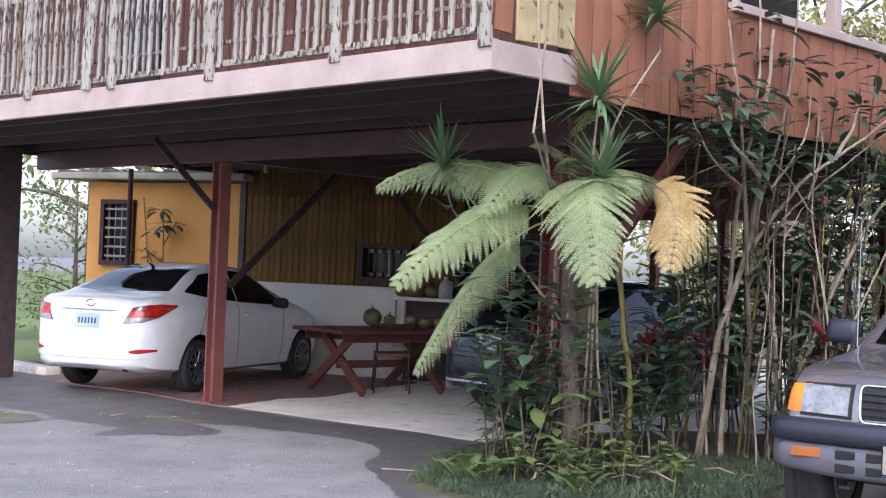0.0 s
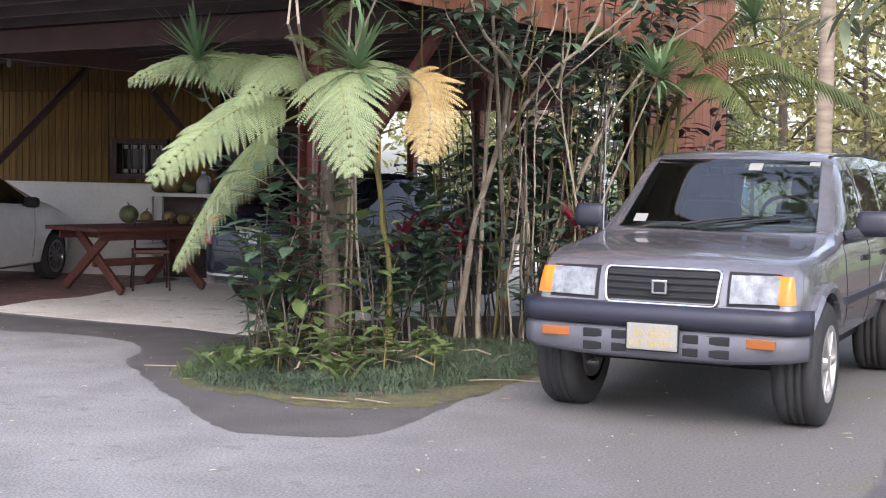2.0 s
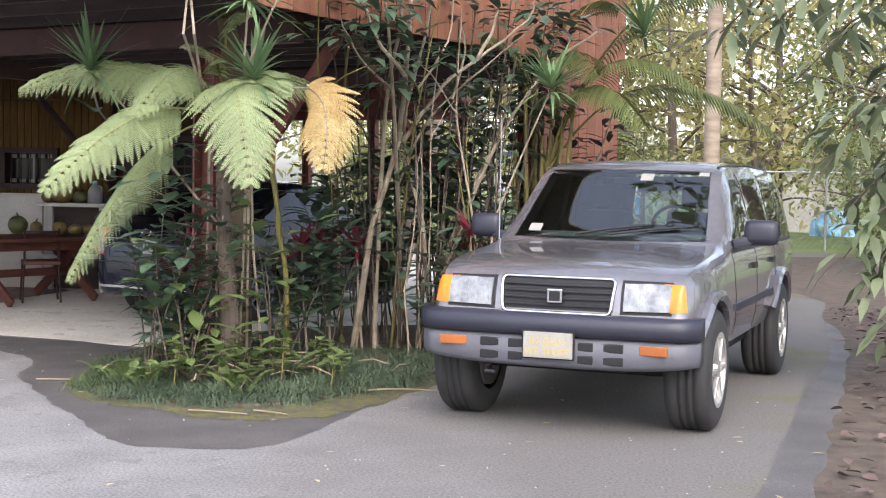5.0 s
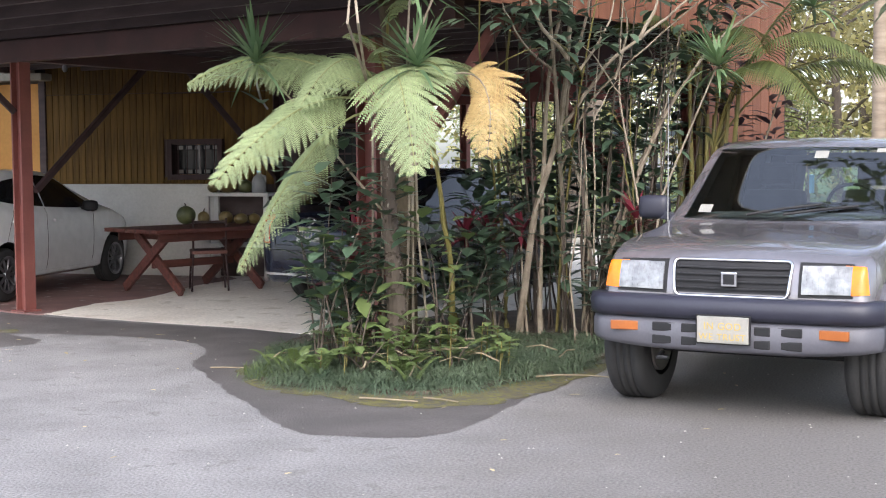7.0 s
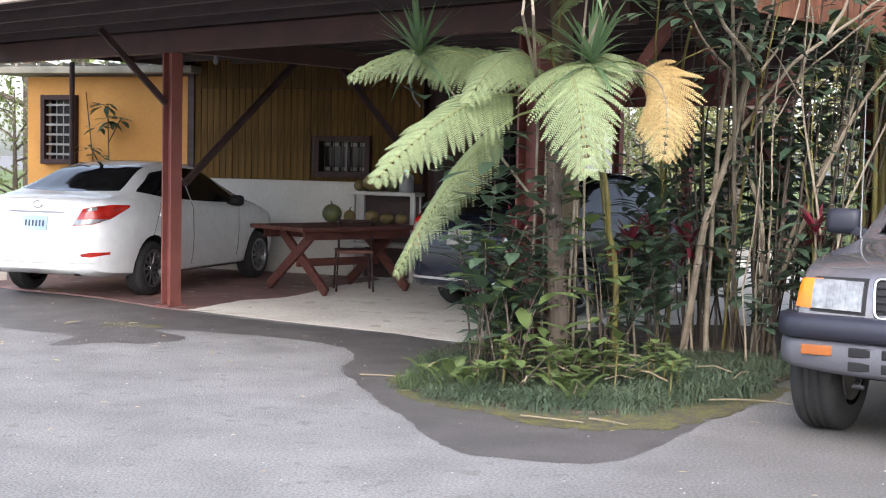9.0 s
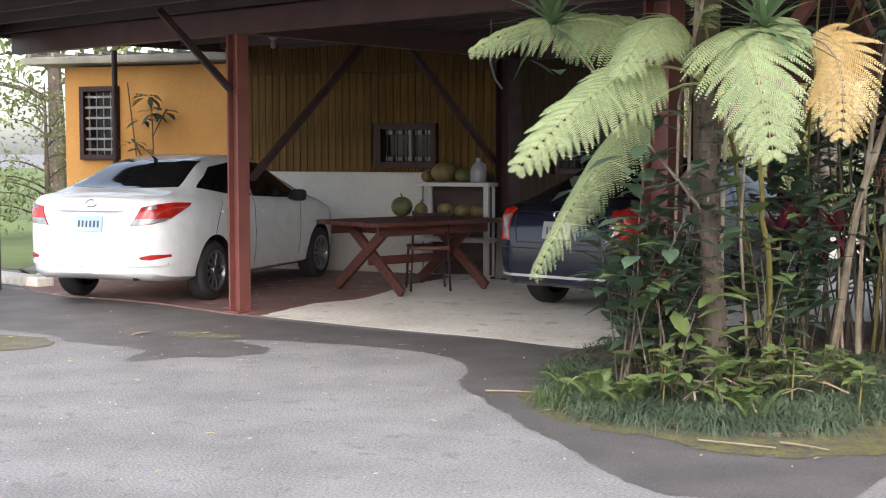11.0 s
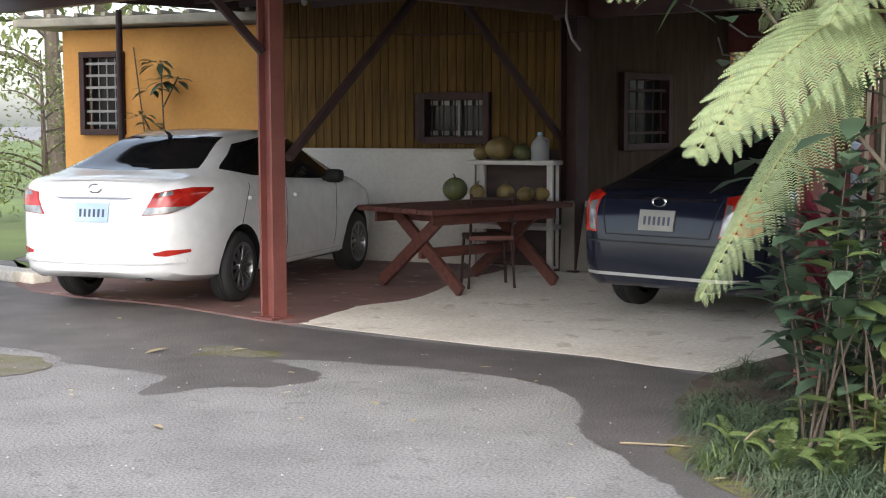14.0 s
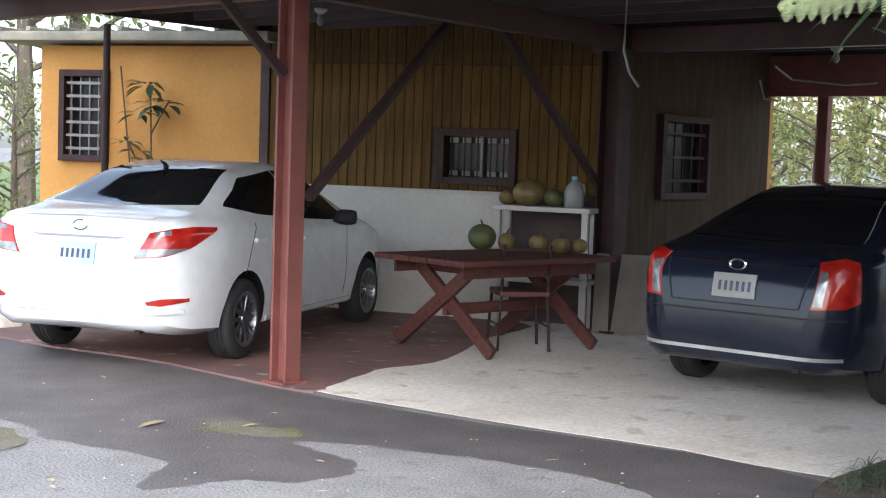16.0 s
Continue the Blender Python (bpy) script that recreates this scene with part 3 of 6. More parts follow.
for v in (2.75, 4.3, 5.9, 7.4):
    bm = bmesh.new()
    box(bm, (0.10, 0.10, 1.88), (-0.09, v, 4.56), None, 0.006)
    part("porch_post", bm, fascia_paint, house_top, "white porch post")
for k in range(34):
    v = 0.88 + k * 0.2
    if v < 7.5:
        low = 2.70 + rnd.uniform(-.006, .006)
        ob = part("plank", me if v < 2.65 else low_plank, siding, house_top)
        ob.location = (-0.02 + rnd.uniform(-0.003, 0.003), v, low + (1.40 if v < 2.65 else .43))
me = mesh_of(box(bmesh.new(), (0.022, 0.192, 2.80), (0, 0, 0), None, 0.004), "plank")
for k in range(9):
    ob = part("plank", me, siding, house_top)
    ob.location = (-0.02 + rnd.uniform(-0.003, 0.003), 5.72 + k * 0.2, 1.33)
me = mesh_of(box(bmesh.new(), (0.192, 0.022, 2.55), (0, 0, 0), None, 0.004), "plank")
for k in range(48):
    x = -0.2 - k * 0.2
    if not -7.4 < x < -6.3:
        ob = part("plank", me, shaded_siding, house_top)
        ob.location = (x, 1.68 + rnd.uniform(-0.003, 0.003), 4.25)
bm = bmesh.new()
box(bm, (1.1, 0.03, 2.2), (-6.85, 1.67, 4.1))
part("porch_door", bm, pane_dark, house_top, "dark glazed porch door")
slab("roof_upper", -10.3, 0.3, -0.3, 7.8, 5.5, 5.62, roof_concrete, "flat roof of the upper storey", "roof")

# railing
rail = thing("deck_railing", Matrix.Translation(uv(0, 0, 0)) @ ROT.to_4x4(), "white deck railing with peeling paint", "railing", "", "structure")
for z, h in ((3.03, 0.05), (3.90, 0.07)):
    bm = bmesh.new()
    box(bm, (9.9, 0.05, h), (-4.98, 0.0, z), None, 0.006)
    part("rail", bm, peel, rail)
pick_w = mesh_of(box(bmesh.new(), (0.045, 0.022, 0.92), (0, 0, 0), None, 0.004), "picket")
pick_t = mesh_of(box(bmesh.new(), (0.020, 0.020, 0.90), (0, 0, 0), None, 0.003), "picket")
mw = mesh_of(box(bmesh.new(), (0.11, 0.03, 1.10), (0, 0, 0), None, 0.006), "rail_post")
pick_w.materials.append(peel)
pick_t.materials.append(flaked)
for k in range(104):
    x = -0.05 - k * 0.0967
    kind = "post" if k % 15 == 0 else ("wide" if k % 2 else "thin")
    if kind == "thin" and rnd.random() < .12:
        continue
    ob = part("rail_post" if kind == "post" else "picket", {"post": mw, "wide": pick_w, "thin": pick_t}[kind], peel, rail)
    ob.location = (x + rnd.uniform(-0.010, 0.010), -0.036 + rnd.uniform(-0.006, 0.004), 3.47 + rnd.uniform(-0.02, 0.03))
    ob.rotation_euler = (0, radians(rnd.uniform(-2.2, 2.2)), 0)
bm = bmesh.new()
box(bm, (.14, .03, 1.1), (-4.75, -.05, 3.5), Matrix.Rotation(radians(5), 3, 'Y'), .005)
part("loose_board", bm, peel, rail, "pale board leaning on the railing")
bm = bmesh.new()
box(bm, (9.9, .02, .03), (-4.98, .012, 3.20), None, .004)
part("rail", bm, flaked, rail)
bm = bmesh.new()
tube(bm, [(-5.95, -.06, 3.95), (-6.0, -.075, 3.6), (-5.93, -.07, 3.3), (-6.0, -.06, 3.12)], .014, 6)
part("rope", bm, melon_yellow, rail, "yellow rope tied to the railing")
for k, (v, w, z0, z1) in enumerate(((0.10, 0.16, 3.02, 4.4), (0.29, 0.19, 2.99, 4.5), (0.50, 0.17, 3.0, 4.4), (0.69, 0.16, 3.0, 4.5))):
    bm = bmesh.new()
    box(bm, (0.025, w, z1 - z0), (0, v, (z0 + z1) / 2), Matrix.Rotation(radians(rnd.uniform(-2, 2)), 3, 'X'), 0.004)
    part("side_board", bm, yellow_board if k else siding, rail, "yellowed broken side board")

# ---- cars ----
def bez(a, b, c, t):
    return a * (1 - t) ** 2 + b * (2 * t * (1 - t)) + c * t * t


from mathutils.bvhtree import BVHTree


def smooth_keys(keys, xs, rounds=7):
    a = np.interp(xs, [k[0] for k in keys], [k[1] for k in keys])
    for _ in range(rounds):
        b = a.copy()
        b[1:-1] = (a[:-2] + 2 * a[1:-1] + a[2:]) / 4
        a = b
    return a


def body_mesh(k, cuts, cut_material, material):
    """A closed car body lofted along x from its side and plan outlines, with openings cut by boolean."""
    x0, x1 = k["top"][0][0], k["top"][-1][0]
    xs = np.concatenate([x0 + np.array([0, .012, .03, .055, .09]), np.linspace(x0 + .13, x1 - .13, k.get("n", 90)), x1 - np.array([.09, .055, .03, .012, 0])])
    top, wid, tw, bot = (smooth_keys(k[n], xs) for n in ("top", "wide", "roof", "low"))
    belt = np.minimum(smooth_keys(k["belt"], xs), top - 0.055)
    bm, rings = bmesh.new(), []
    for x, t, w, r, b, s in zip(xs, top, wid, tw, bot, belt):
        r = min(r, w * 0.93)
        ws = w * k.get("ws", 0.955)
        half = [(0, b), (w * .82, b), (w * .95, b + .05), (w * .99, b + .30 * (s - b)), (w, b + .55 * (s - b)), (w * .985, s - .05), (ws, s),
                (ws + (r - ws) * .30, s + (t - s) * .36), (ws + (r - ws) * .66, s + (t - s) * .74), (r, t - .035 * min(1, (t - s) / .2)), (r * .88, t - .010), (r * .5, t + .006)]
        ring = half + [(0, t + .012)] + [(-y, z) for y, z in half[:0:-1]]
        rings.append([bm.verts.new((x, y, z)) for y, z in ring])
    n = len(rings[0])
    for a, c in zip(rings, rings[1:]):
        for i in range(n):
            bm.faces.new((a[i], a[(i + 1) % n], c[(i + 1) % n], c[i]))
    bm.faces.new(rings[0])
    bm.faces.new(rings[-1][::-1])
    bmesh.ops.recalc_face_normals(bm, faces=bm.faces)
    tree = BVHTree.FromBMesh(bm)
    me = mesh_of(bm, "body")
    me.materials.append(material)
    me.materials.append(cut_material)
    body = new("body", me)
    cb = bmesh.new()
    for c in cuts:
        c(cb)
    bmesh.ops.recalc_face_normals(cb, faces=cb.faces)
    for f in cb.faces:
        f.material_index = 1
    cm = mesh_of(cb, "cutter")
    cm.materials.append(material)
    cm.materials.append(cut_material)
    cutter = new("cutter", cm)
    mod = body.modifiers.new("cut", 'BOOLEAN')
    mod.object, mod.operation, mod.solver = cutter, 'DIFFERENCE', 'EXACT'
    mod.use_self = True
    dg = bpy.context.evaluated_depsgraph_get()
    done = bpy.data.meshes.new_from_object(body.evaluated_get(dg))
    bpy.data.objects.remove(body)
    bpy.data.objects.remove(cutter)
    done.shade_smooth()
    done.set_sharp_from_angle(angle=radians(38))
    return done, tree


def arch(x, r, y0, y1):
    def make(bm):
        lathe_solid(bm, x, r, y0, y1)
    return make


def lathe_solid(bm, x, r, y0, y1, n=28):
    a = [bm.verts.new((x + r * math.cos(2 * math.pi * k / n), y0, r * 0.86 + r * math.sin(2 * math.pi * k / n))) for k in range(n)]
    b = [bm.verts.new((v.co.x, y1, v.co.z)) for v in a]
    for k in range(n):
        bm.faces.new((a[k], a[(k + 1) % n], b[(k + 1) % n], b[k]))
    bm.faces.new(a)
    bm.faces.new(b[::-1])


def prism(pts, axis, lo, hi):
    """A solid with the outline pts, along an axis."""
    def make(bm):
        def at(p, o):
            return (o, p[0], p[1]) if axis == 'x' else (p[0], o, p[1])
        a = [bm.verts.new(at(p, lo)) for p in pts]
        b = [bm.verts.new(at(p, hi)) for p in pts]
        for k in range(len(pts)):
            bm.faces.new((a[k], a[(k + 1) % len(pts)], b[(k + 1) % len(pts)], b[k]))
        bm.faces.new(a)
        bm.faces.new(b[::-1])
    return make


def along(line, t):
    t *= len(line) - 1
    i = min(int(t), len(line) - 2)
    return Vector(line[i]).lerp(Vector(line[i + 1]), t - i)


def panel(tree, view, low, up, n=8, m=4, off=0.006, deep=0.02):
    """A thin shell laid on the body between a lower and an upper line, seen from the side (1 or -1), rear, front, top, or along a given direction."""
    dirs = {1: Vector((0, -1, 0)), -1: Vector((0, 1, 0)), "rear": Vector((1, 0, 0)), "front": Vector((-1, 0, 0)), "top": Vector((0, 0, -1))}
    d = dirs[view] if view in dirs else Vector(view).normalized()
    n, m = n * 3, (m * 3 if m > 1 else 2)
    bm, grid = bmesh.new(), []
    for j in range(m + 1):
        row = []
        for i in range(n + 1):
            p = along(low, i / n).lerp(along(up, i / n), j / m)
            if view not in dirs:
                q = p - d * 3
            else:
                q = {1: Vector((p.x, 3, p.y)), -1: Vector((p.x, -3, p.y)), "rear": Vector((-7, p.x, p.y)), "front": Vector((7, p.x, p.y)), "top": Vector((p.x, p.y, 4))}[view]
            hit = tree.ray_cast(q, d)
            if hit[0] is None:
                hit = tree.find_nearest(q + d * 2)
            nr = hit[1] if hit[1].dot(d) < 0 else -hit[1]
            row.append(hit[0] + (nr * 0.7 - d * 0.5) * off)
        grid.append(row)
    V1 = [[bm.verts.new(p) for p in r] for r in grid]
    for j in range(m):
        for i in range(n):
            bm.faces.new((V1[j][i], V1[j][i + 1], V1[j + 1][i + 1], V1[j + 1][i])).smooth = True
    edge = [V1[0][i] for i in range(n)] + [V1[j][n] for j in range(m)] + [V1[m][i] for i in range(n, 0, -1)] + [V1[j][0] for j in range(m, 0, -1)]
    rim = [bm.verts.new(v.co) for v in edge]
    back = [bm.verts.new(v.co + d * deep) for v in edge]
    for k in range(len(edge)):
        bm.faces.new((rim[k], back[k], back[(k + 1) % len(edge)], rim[(k + 1) % len(edge)]))
    bmesh.ops.recalc_face_normals(bm, faces=bm.faces)
    if sum((f.normal.dot(d) for f in bm.faces if f.smooth)) > 0:
        bmesh.ops.reverse_faces(bm, faces=[f for f in bm.faces if f.smooth])
    return bm


def wheel_set(car, spots, r, width, rim_r, spokes, rim_mat, label="black tyre on an alloy wheel"):
    """Wheels standing on the ground; spots are (x, y) with y the outer face's side."""
    tyre_p = [(rim_r, -width / 2), (r * .86, -width / 2 - .004), (r * .95, -width / 2 + .012), (r, -width / 2 + .04), (r, -width * .2), (r - .009, -width * .19), (r - .009, -width * .15), (r, -width * .14), (r, -.012), (r - .009, -.010), (r - .009, .010), (r, .012), (r, width * .14), (r - .009, width * .15), (r - .009, width * .19), (r, width * .2), (r, width / 2 - .04), (r * .95, width / 2 - .012), (r * .86, width / 2 + .004), (rim_r, width / 2)]
    tb = bmesh.new()
    lathe(tb, tyre_p, 32)
    tyre = mesh_of(tb, "tyre", True)
    rb = bmesh.new()
    lathe(rb, [(rim_r + .004, -width / 2 + .004), (rim_r + .01, -width / 2 - .006), (rim_r - .015, -width / 2 - .004), (rim_r - .03, -width / 2 + .05), (rim_r - .03, width / 2)], 32)
    for k in range(spokes):
        a = 2 * math.pi * k / spokes
        c = Vector((math.cos(a), 0, math.sin(a)))
        beam(rb, c * 0.05 + Vector((0, -width / 2 + .018, 0)), c * (rim_r - .012) + Vector((0, -width / 2 + .022, 0)), .05 if spokes < 8 else .020, .03, .005)
    lathe(rb, [(0.001, -width / 2 - .004), (.05, -width / 2 + .0), (.06, -width / 2 + .03)], 16)
    rim = mesh_of(rb, "rim")
    hb = bmesh.new()
    lathe(hb, [(0.001, -width / 2 + .055), (rim_r - .03, -width / 2 + .055)], 24)
    drum = mesh_of(hb, "brake_disc")
    for x, y in spots:
        w = thing("wheel", Matrix(), "", "")
        w.parent = car
        w.location = (x, y, r)
        w.rotation_euler = (0, 0, 0 if y < 0 else math.pi)
        part("tyre", tyre, rubber, w, "worn black tyre")
        part("rim", rim, rim_mat, w, "alloy rim")
        part("brake_disc", drum, black_plastic, w)


def strip(tree, side, a, b, w=0.005):
    a, b = Vector(a), Vector(b)
    d = (b - a).normalized() * w
    nrm = Vector((-d.y, d.x))
    return panel(tree, side, [a, b], [a + nrm, b + nrm], 10, 1, 0.0025, 0.004)


def bars_of_text(car, tree, view, y0, y1, z, h, material, n=6):
    for k in range(n):
        a = y0 + (y1 - y0) * (k + .15) / n
        b = y0 + (y1 - y0) * (k + .62) / n
        part("plate_mark", panel(tree, view, [(a, z), (b, z)], [(a, z + h), (b, z + h)], 1, 1, .014, .002), material, car)


def sedan(m, k, paint, label, plate_paint, mark):
    car = thing("car", m, label, "car")
    wb, tr, wr = k["wb"], k["track"], k["wheel"]
    cuts = [arch(x, wr + .055, y0, y1) for x in (0, wb) for y0, y1 in ((.52, 1.2), (-1.2, -.52))]
    me, tree = body_mesh(k, cuts, black_plastic, paint)
    part("body", me, None, car)
    P = lambda name, bm, mat, lab="": part(name, bm, mat, car, lab, False)
    for s in (1, -1):
        for low, up in k["side_glass"]:
            P("side_window", panel(tree, s, low, up, 10, 5, .004), tint_glass, "dark tinted side window")
        for a, b in k["seams"]:
            P("door_seam", strip(tree, s, a, b), black_plastic)
        for x, z in k["handles"]:
            P("door_handle", panel(tree, s, [(x, z), (x + .16, z - .005)], [(x, z + .03), (x + .16, z + .025)], 4, 2, .028, .03), paint)
        P("sill", panel(tree, s, [(.4, k["sill"]), (wb - .42, k["sill"])], [(.4, k["sill"] + .05), (wb - .42, k["sill"] + .05)], 8, 2, .01), paint)
        mb = bmesh.new()
        box(mb, (.11, .19, .13), (k["mirror"][0], s * (k["mirror"][1] + .06), k["mirror"][2]), None, .05)
        beam(mb, (k["mirror"][0], s * (k["mirror"][1] - .16), k["mirror"][2] - .05), (k["mirror"][0], s * k["mirror"][1], k["mirror"][2] - .02), .05, .04)
        part("mirror", mb, k["mirror_mat"], car, "door mirror", True)
        for low, up, mat, nm, off in k["tail"]:
            P(nm, panel(tree, (.8, -.6 * s, 0), [(x, s * y, z) for x, y, z in low], [(x, s * y, z) for x, y, z in up], 7, 4, off), mat, "red tail light" if mat == red_lens else "clear lens of the tail light")
        for low, up in k["reflector"]:
            P("rear_reflector", panel(tree, "rear", [(s * y, z) for y, z in low], [(s * y, z) for y, z in up], 4, 2, .006), red_lens)
        P("headlight", panel(tree, "front", [(s * .42, .66), (s * .68, .70)], [(s * .42, .76), (s * .68, .82)], 5, 3, .006), clear_lens)
    low, up = k["rear_glass"]
    P("rear_window", panel(tree, "rear", low, up, 10, 8, .004), tint_glass, "dark tinted rear window")
    low, up = k["screen"]
    P("windscreen", panel(tree, "front", low, up, 10, 8, .004), tint_glass, "dark windscreen")
    for low, up, mat, nm, off in k["rear_bits"]:
        P(nm, panel(tree, "rear", low, up, 10, 3, off, .012), mat)
    y, z0, z1 = .152, k["plate_z"] - .076, k["plate_z"] + .076
    P("number_plate", panel(tree, "rear", [(y, z0), (-y, z0)], [(y, z1), (-y, z1)], 1, 1, .011, .02), plate_paint)
    bars_of_text(car, tree, "rear", -.125, .125, k["plate_z"] - .034, .062, mark)
    lb = bmesh.new()
    lathe(lb, [(.042, -.004), (.05, 0), (.042, .004), (.036, 0), (.042, -.004)], 20, 'Y')
    bmesh.ops.rotate(lb, verts=lb.verts, cent=(0, 0, 0), matrix=Matrix.Rotation(math.pi / 2, 3, 'Z'))
    bmesh.ops.scale(lb, verts=lb.verts, vec=(1, 1.3, .8))
    h = tree.ray_cast(Vector((-7, 0, k["badge_z"])), Vector((1, 0, 0)))[0]
    bmesh.ops.translate(lb, verts=lb.verts, vec=h - Vector((.022, 0, 0)))
    P("badge", lb, chrome)
    ab = bmesh.new()
    p = tree.ray_cast(Vector((k["aerial"], 0, 4)), Vector((0, 0, -1)))[0]
    tube(ab, [p - Vector((0, 0, .01)), p + Vector((-.03, 0, .03)), p + Vector((-.10, 0, .055))], [.028, .016, .004], 6)
    P("aerial", ab, black_plastic)
    wheel_set(car, [(x, s * tr) for x in (0, wb) for s in (1, -1)], wr, .19, wr * .66, 10 if k.get("spokes") else 7, dull_alloy)
    ub = bmesh.new()
    box(ub, (wb + 1.1, 1.2, .1), (wb / 2, 0, .29))
    tube(ub, [(-.60, -.45, .29), (-.88, -.45, .28)], .025, 10)
    P("underbody", ub, black_plastic)
    return car


white_spec = dict(
    wb=2.57, track=.745, wheel=.30, sill=.24, plate_z=.80, badge_z=.99, aerial=.30, mirror=(1.78, .86, 1.0), mirror_mat=black_plastic, spokes=True,
    top=[(-.97, .60), (-.95, .88), (-.90, 1.00), (-.82, 1.06), (-.42, 1.115), (.25, 1.37), (.65, 1.44), (1.05, 1.455), (1.45, 1.42), (2.3, 1.05), (2.5, 1.0), (3.1, .84), (3.3, .70), (3.41, .55)],
    wide=[(-.97, .50), (-.93, .63), (-.84, .73), (-.68, .80), (-.42, .845), (.5, .85), (2.5, .85), (3.0, .80), (3.25, .70), (3.41, .50)],
    roof=[(-.97, .60), (-.84, .66), (-.45, .63), (.3, .54), (1.1, .57), (1.5, .56), (2.3, .64), (3.1, .60), (3.41, .45)],
    low=[(-.97, .33), (-.8, .25), (0, .20), (2.57, .20), (3.2, .20), (3.41, .26)],
    belt=[(-.97, 1.0), (.0, 1.02), (1.0, .985), (2.2, .945), (3.4, .9)],
    side_glass=[([(-.14, 1.125), (.3, 1.06), (.87, 1.02)], [(-.10, 1.15), (.34, 1.325), (.87, 1.385)]), ([(.90, 1.015), (1.5, .985), (2.12, .965)], [(.90, 1.388), (1.42, 1.355), (2.08, .99)])],
    seams=[((.88, .30), (.88, 1.0)), ((-.02, .62), (.18, 1.0)), ((1.98, .32), (2.02, .95))],
    handles=[(.12, .86), (1.02, .84)],
    tail=[([(-.95, .45, .78), (-.90, .66, .80), (-.78, .80, .855), (-.47, .83, .97)], [(-.945, .58, .955), (-.88, .70, .985), (-.75, .81, 1.0), (-.47, .835, .99)], red_lens, "tail_light", .008),
          ([(-.95, .46, .785), (-.90, .65, .805), (-.80, .79, .85)], [(-.947, .50, .845), (-.90, .64, .852), (-.80, .79, .855)], clear_lens, "tail_light_clear", .013),
          ([(-.93, .60, .93), (-.88, .70, .945)], [(-.93, .62, .958), (-.88, .70, .978)], clear_lens, "tail_light_clear", .013)],
    reflector=[([(.56, .468), (.64, .462), (.76, .488)], [(.545, .490), (.64, .512), (.76, .512)])],
    rear_glass=([(.60, 1.135), (0, 1.12), (-.60, 1.135)], [(.47, 1.385), (0, 1.40), (-.47, 1.385)]),
    screen=([(-.64, 1.07), (0, 1.06), (.64, 1.07)], [(-.5, 1.385), (0, 1.40), (.5, 1.385)]),
    rear_bits=[([(.30, .905), (-.30, .905)], [(.38, .922), (-.38, .922)], dull_alloy, "trunk_trim", .006), ([(.74, .408), (0, .395), (-.74, .408)], [(.74, .440), (0, .420), (-.74, .440)], white_paint, "bumper_lip", .016), ([(.52, 1.035), (0, 1.045), (-.52, 1.035)], [(.52, 1.055), (0, 1.062), (-.52, 1.055)], white_paint, "trunk_lip", .018)])
white_car = sedan(pose(-1.684, 0.814, 0.012, 0, 0, 93.0), white_spec, white_paint, "white four-door sedan with tinted windows, parked in the carport", plate_blue, ink_dark)

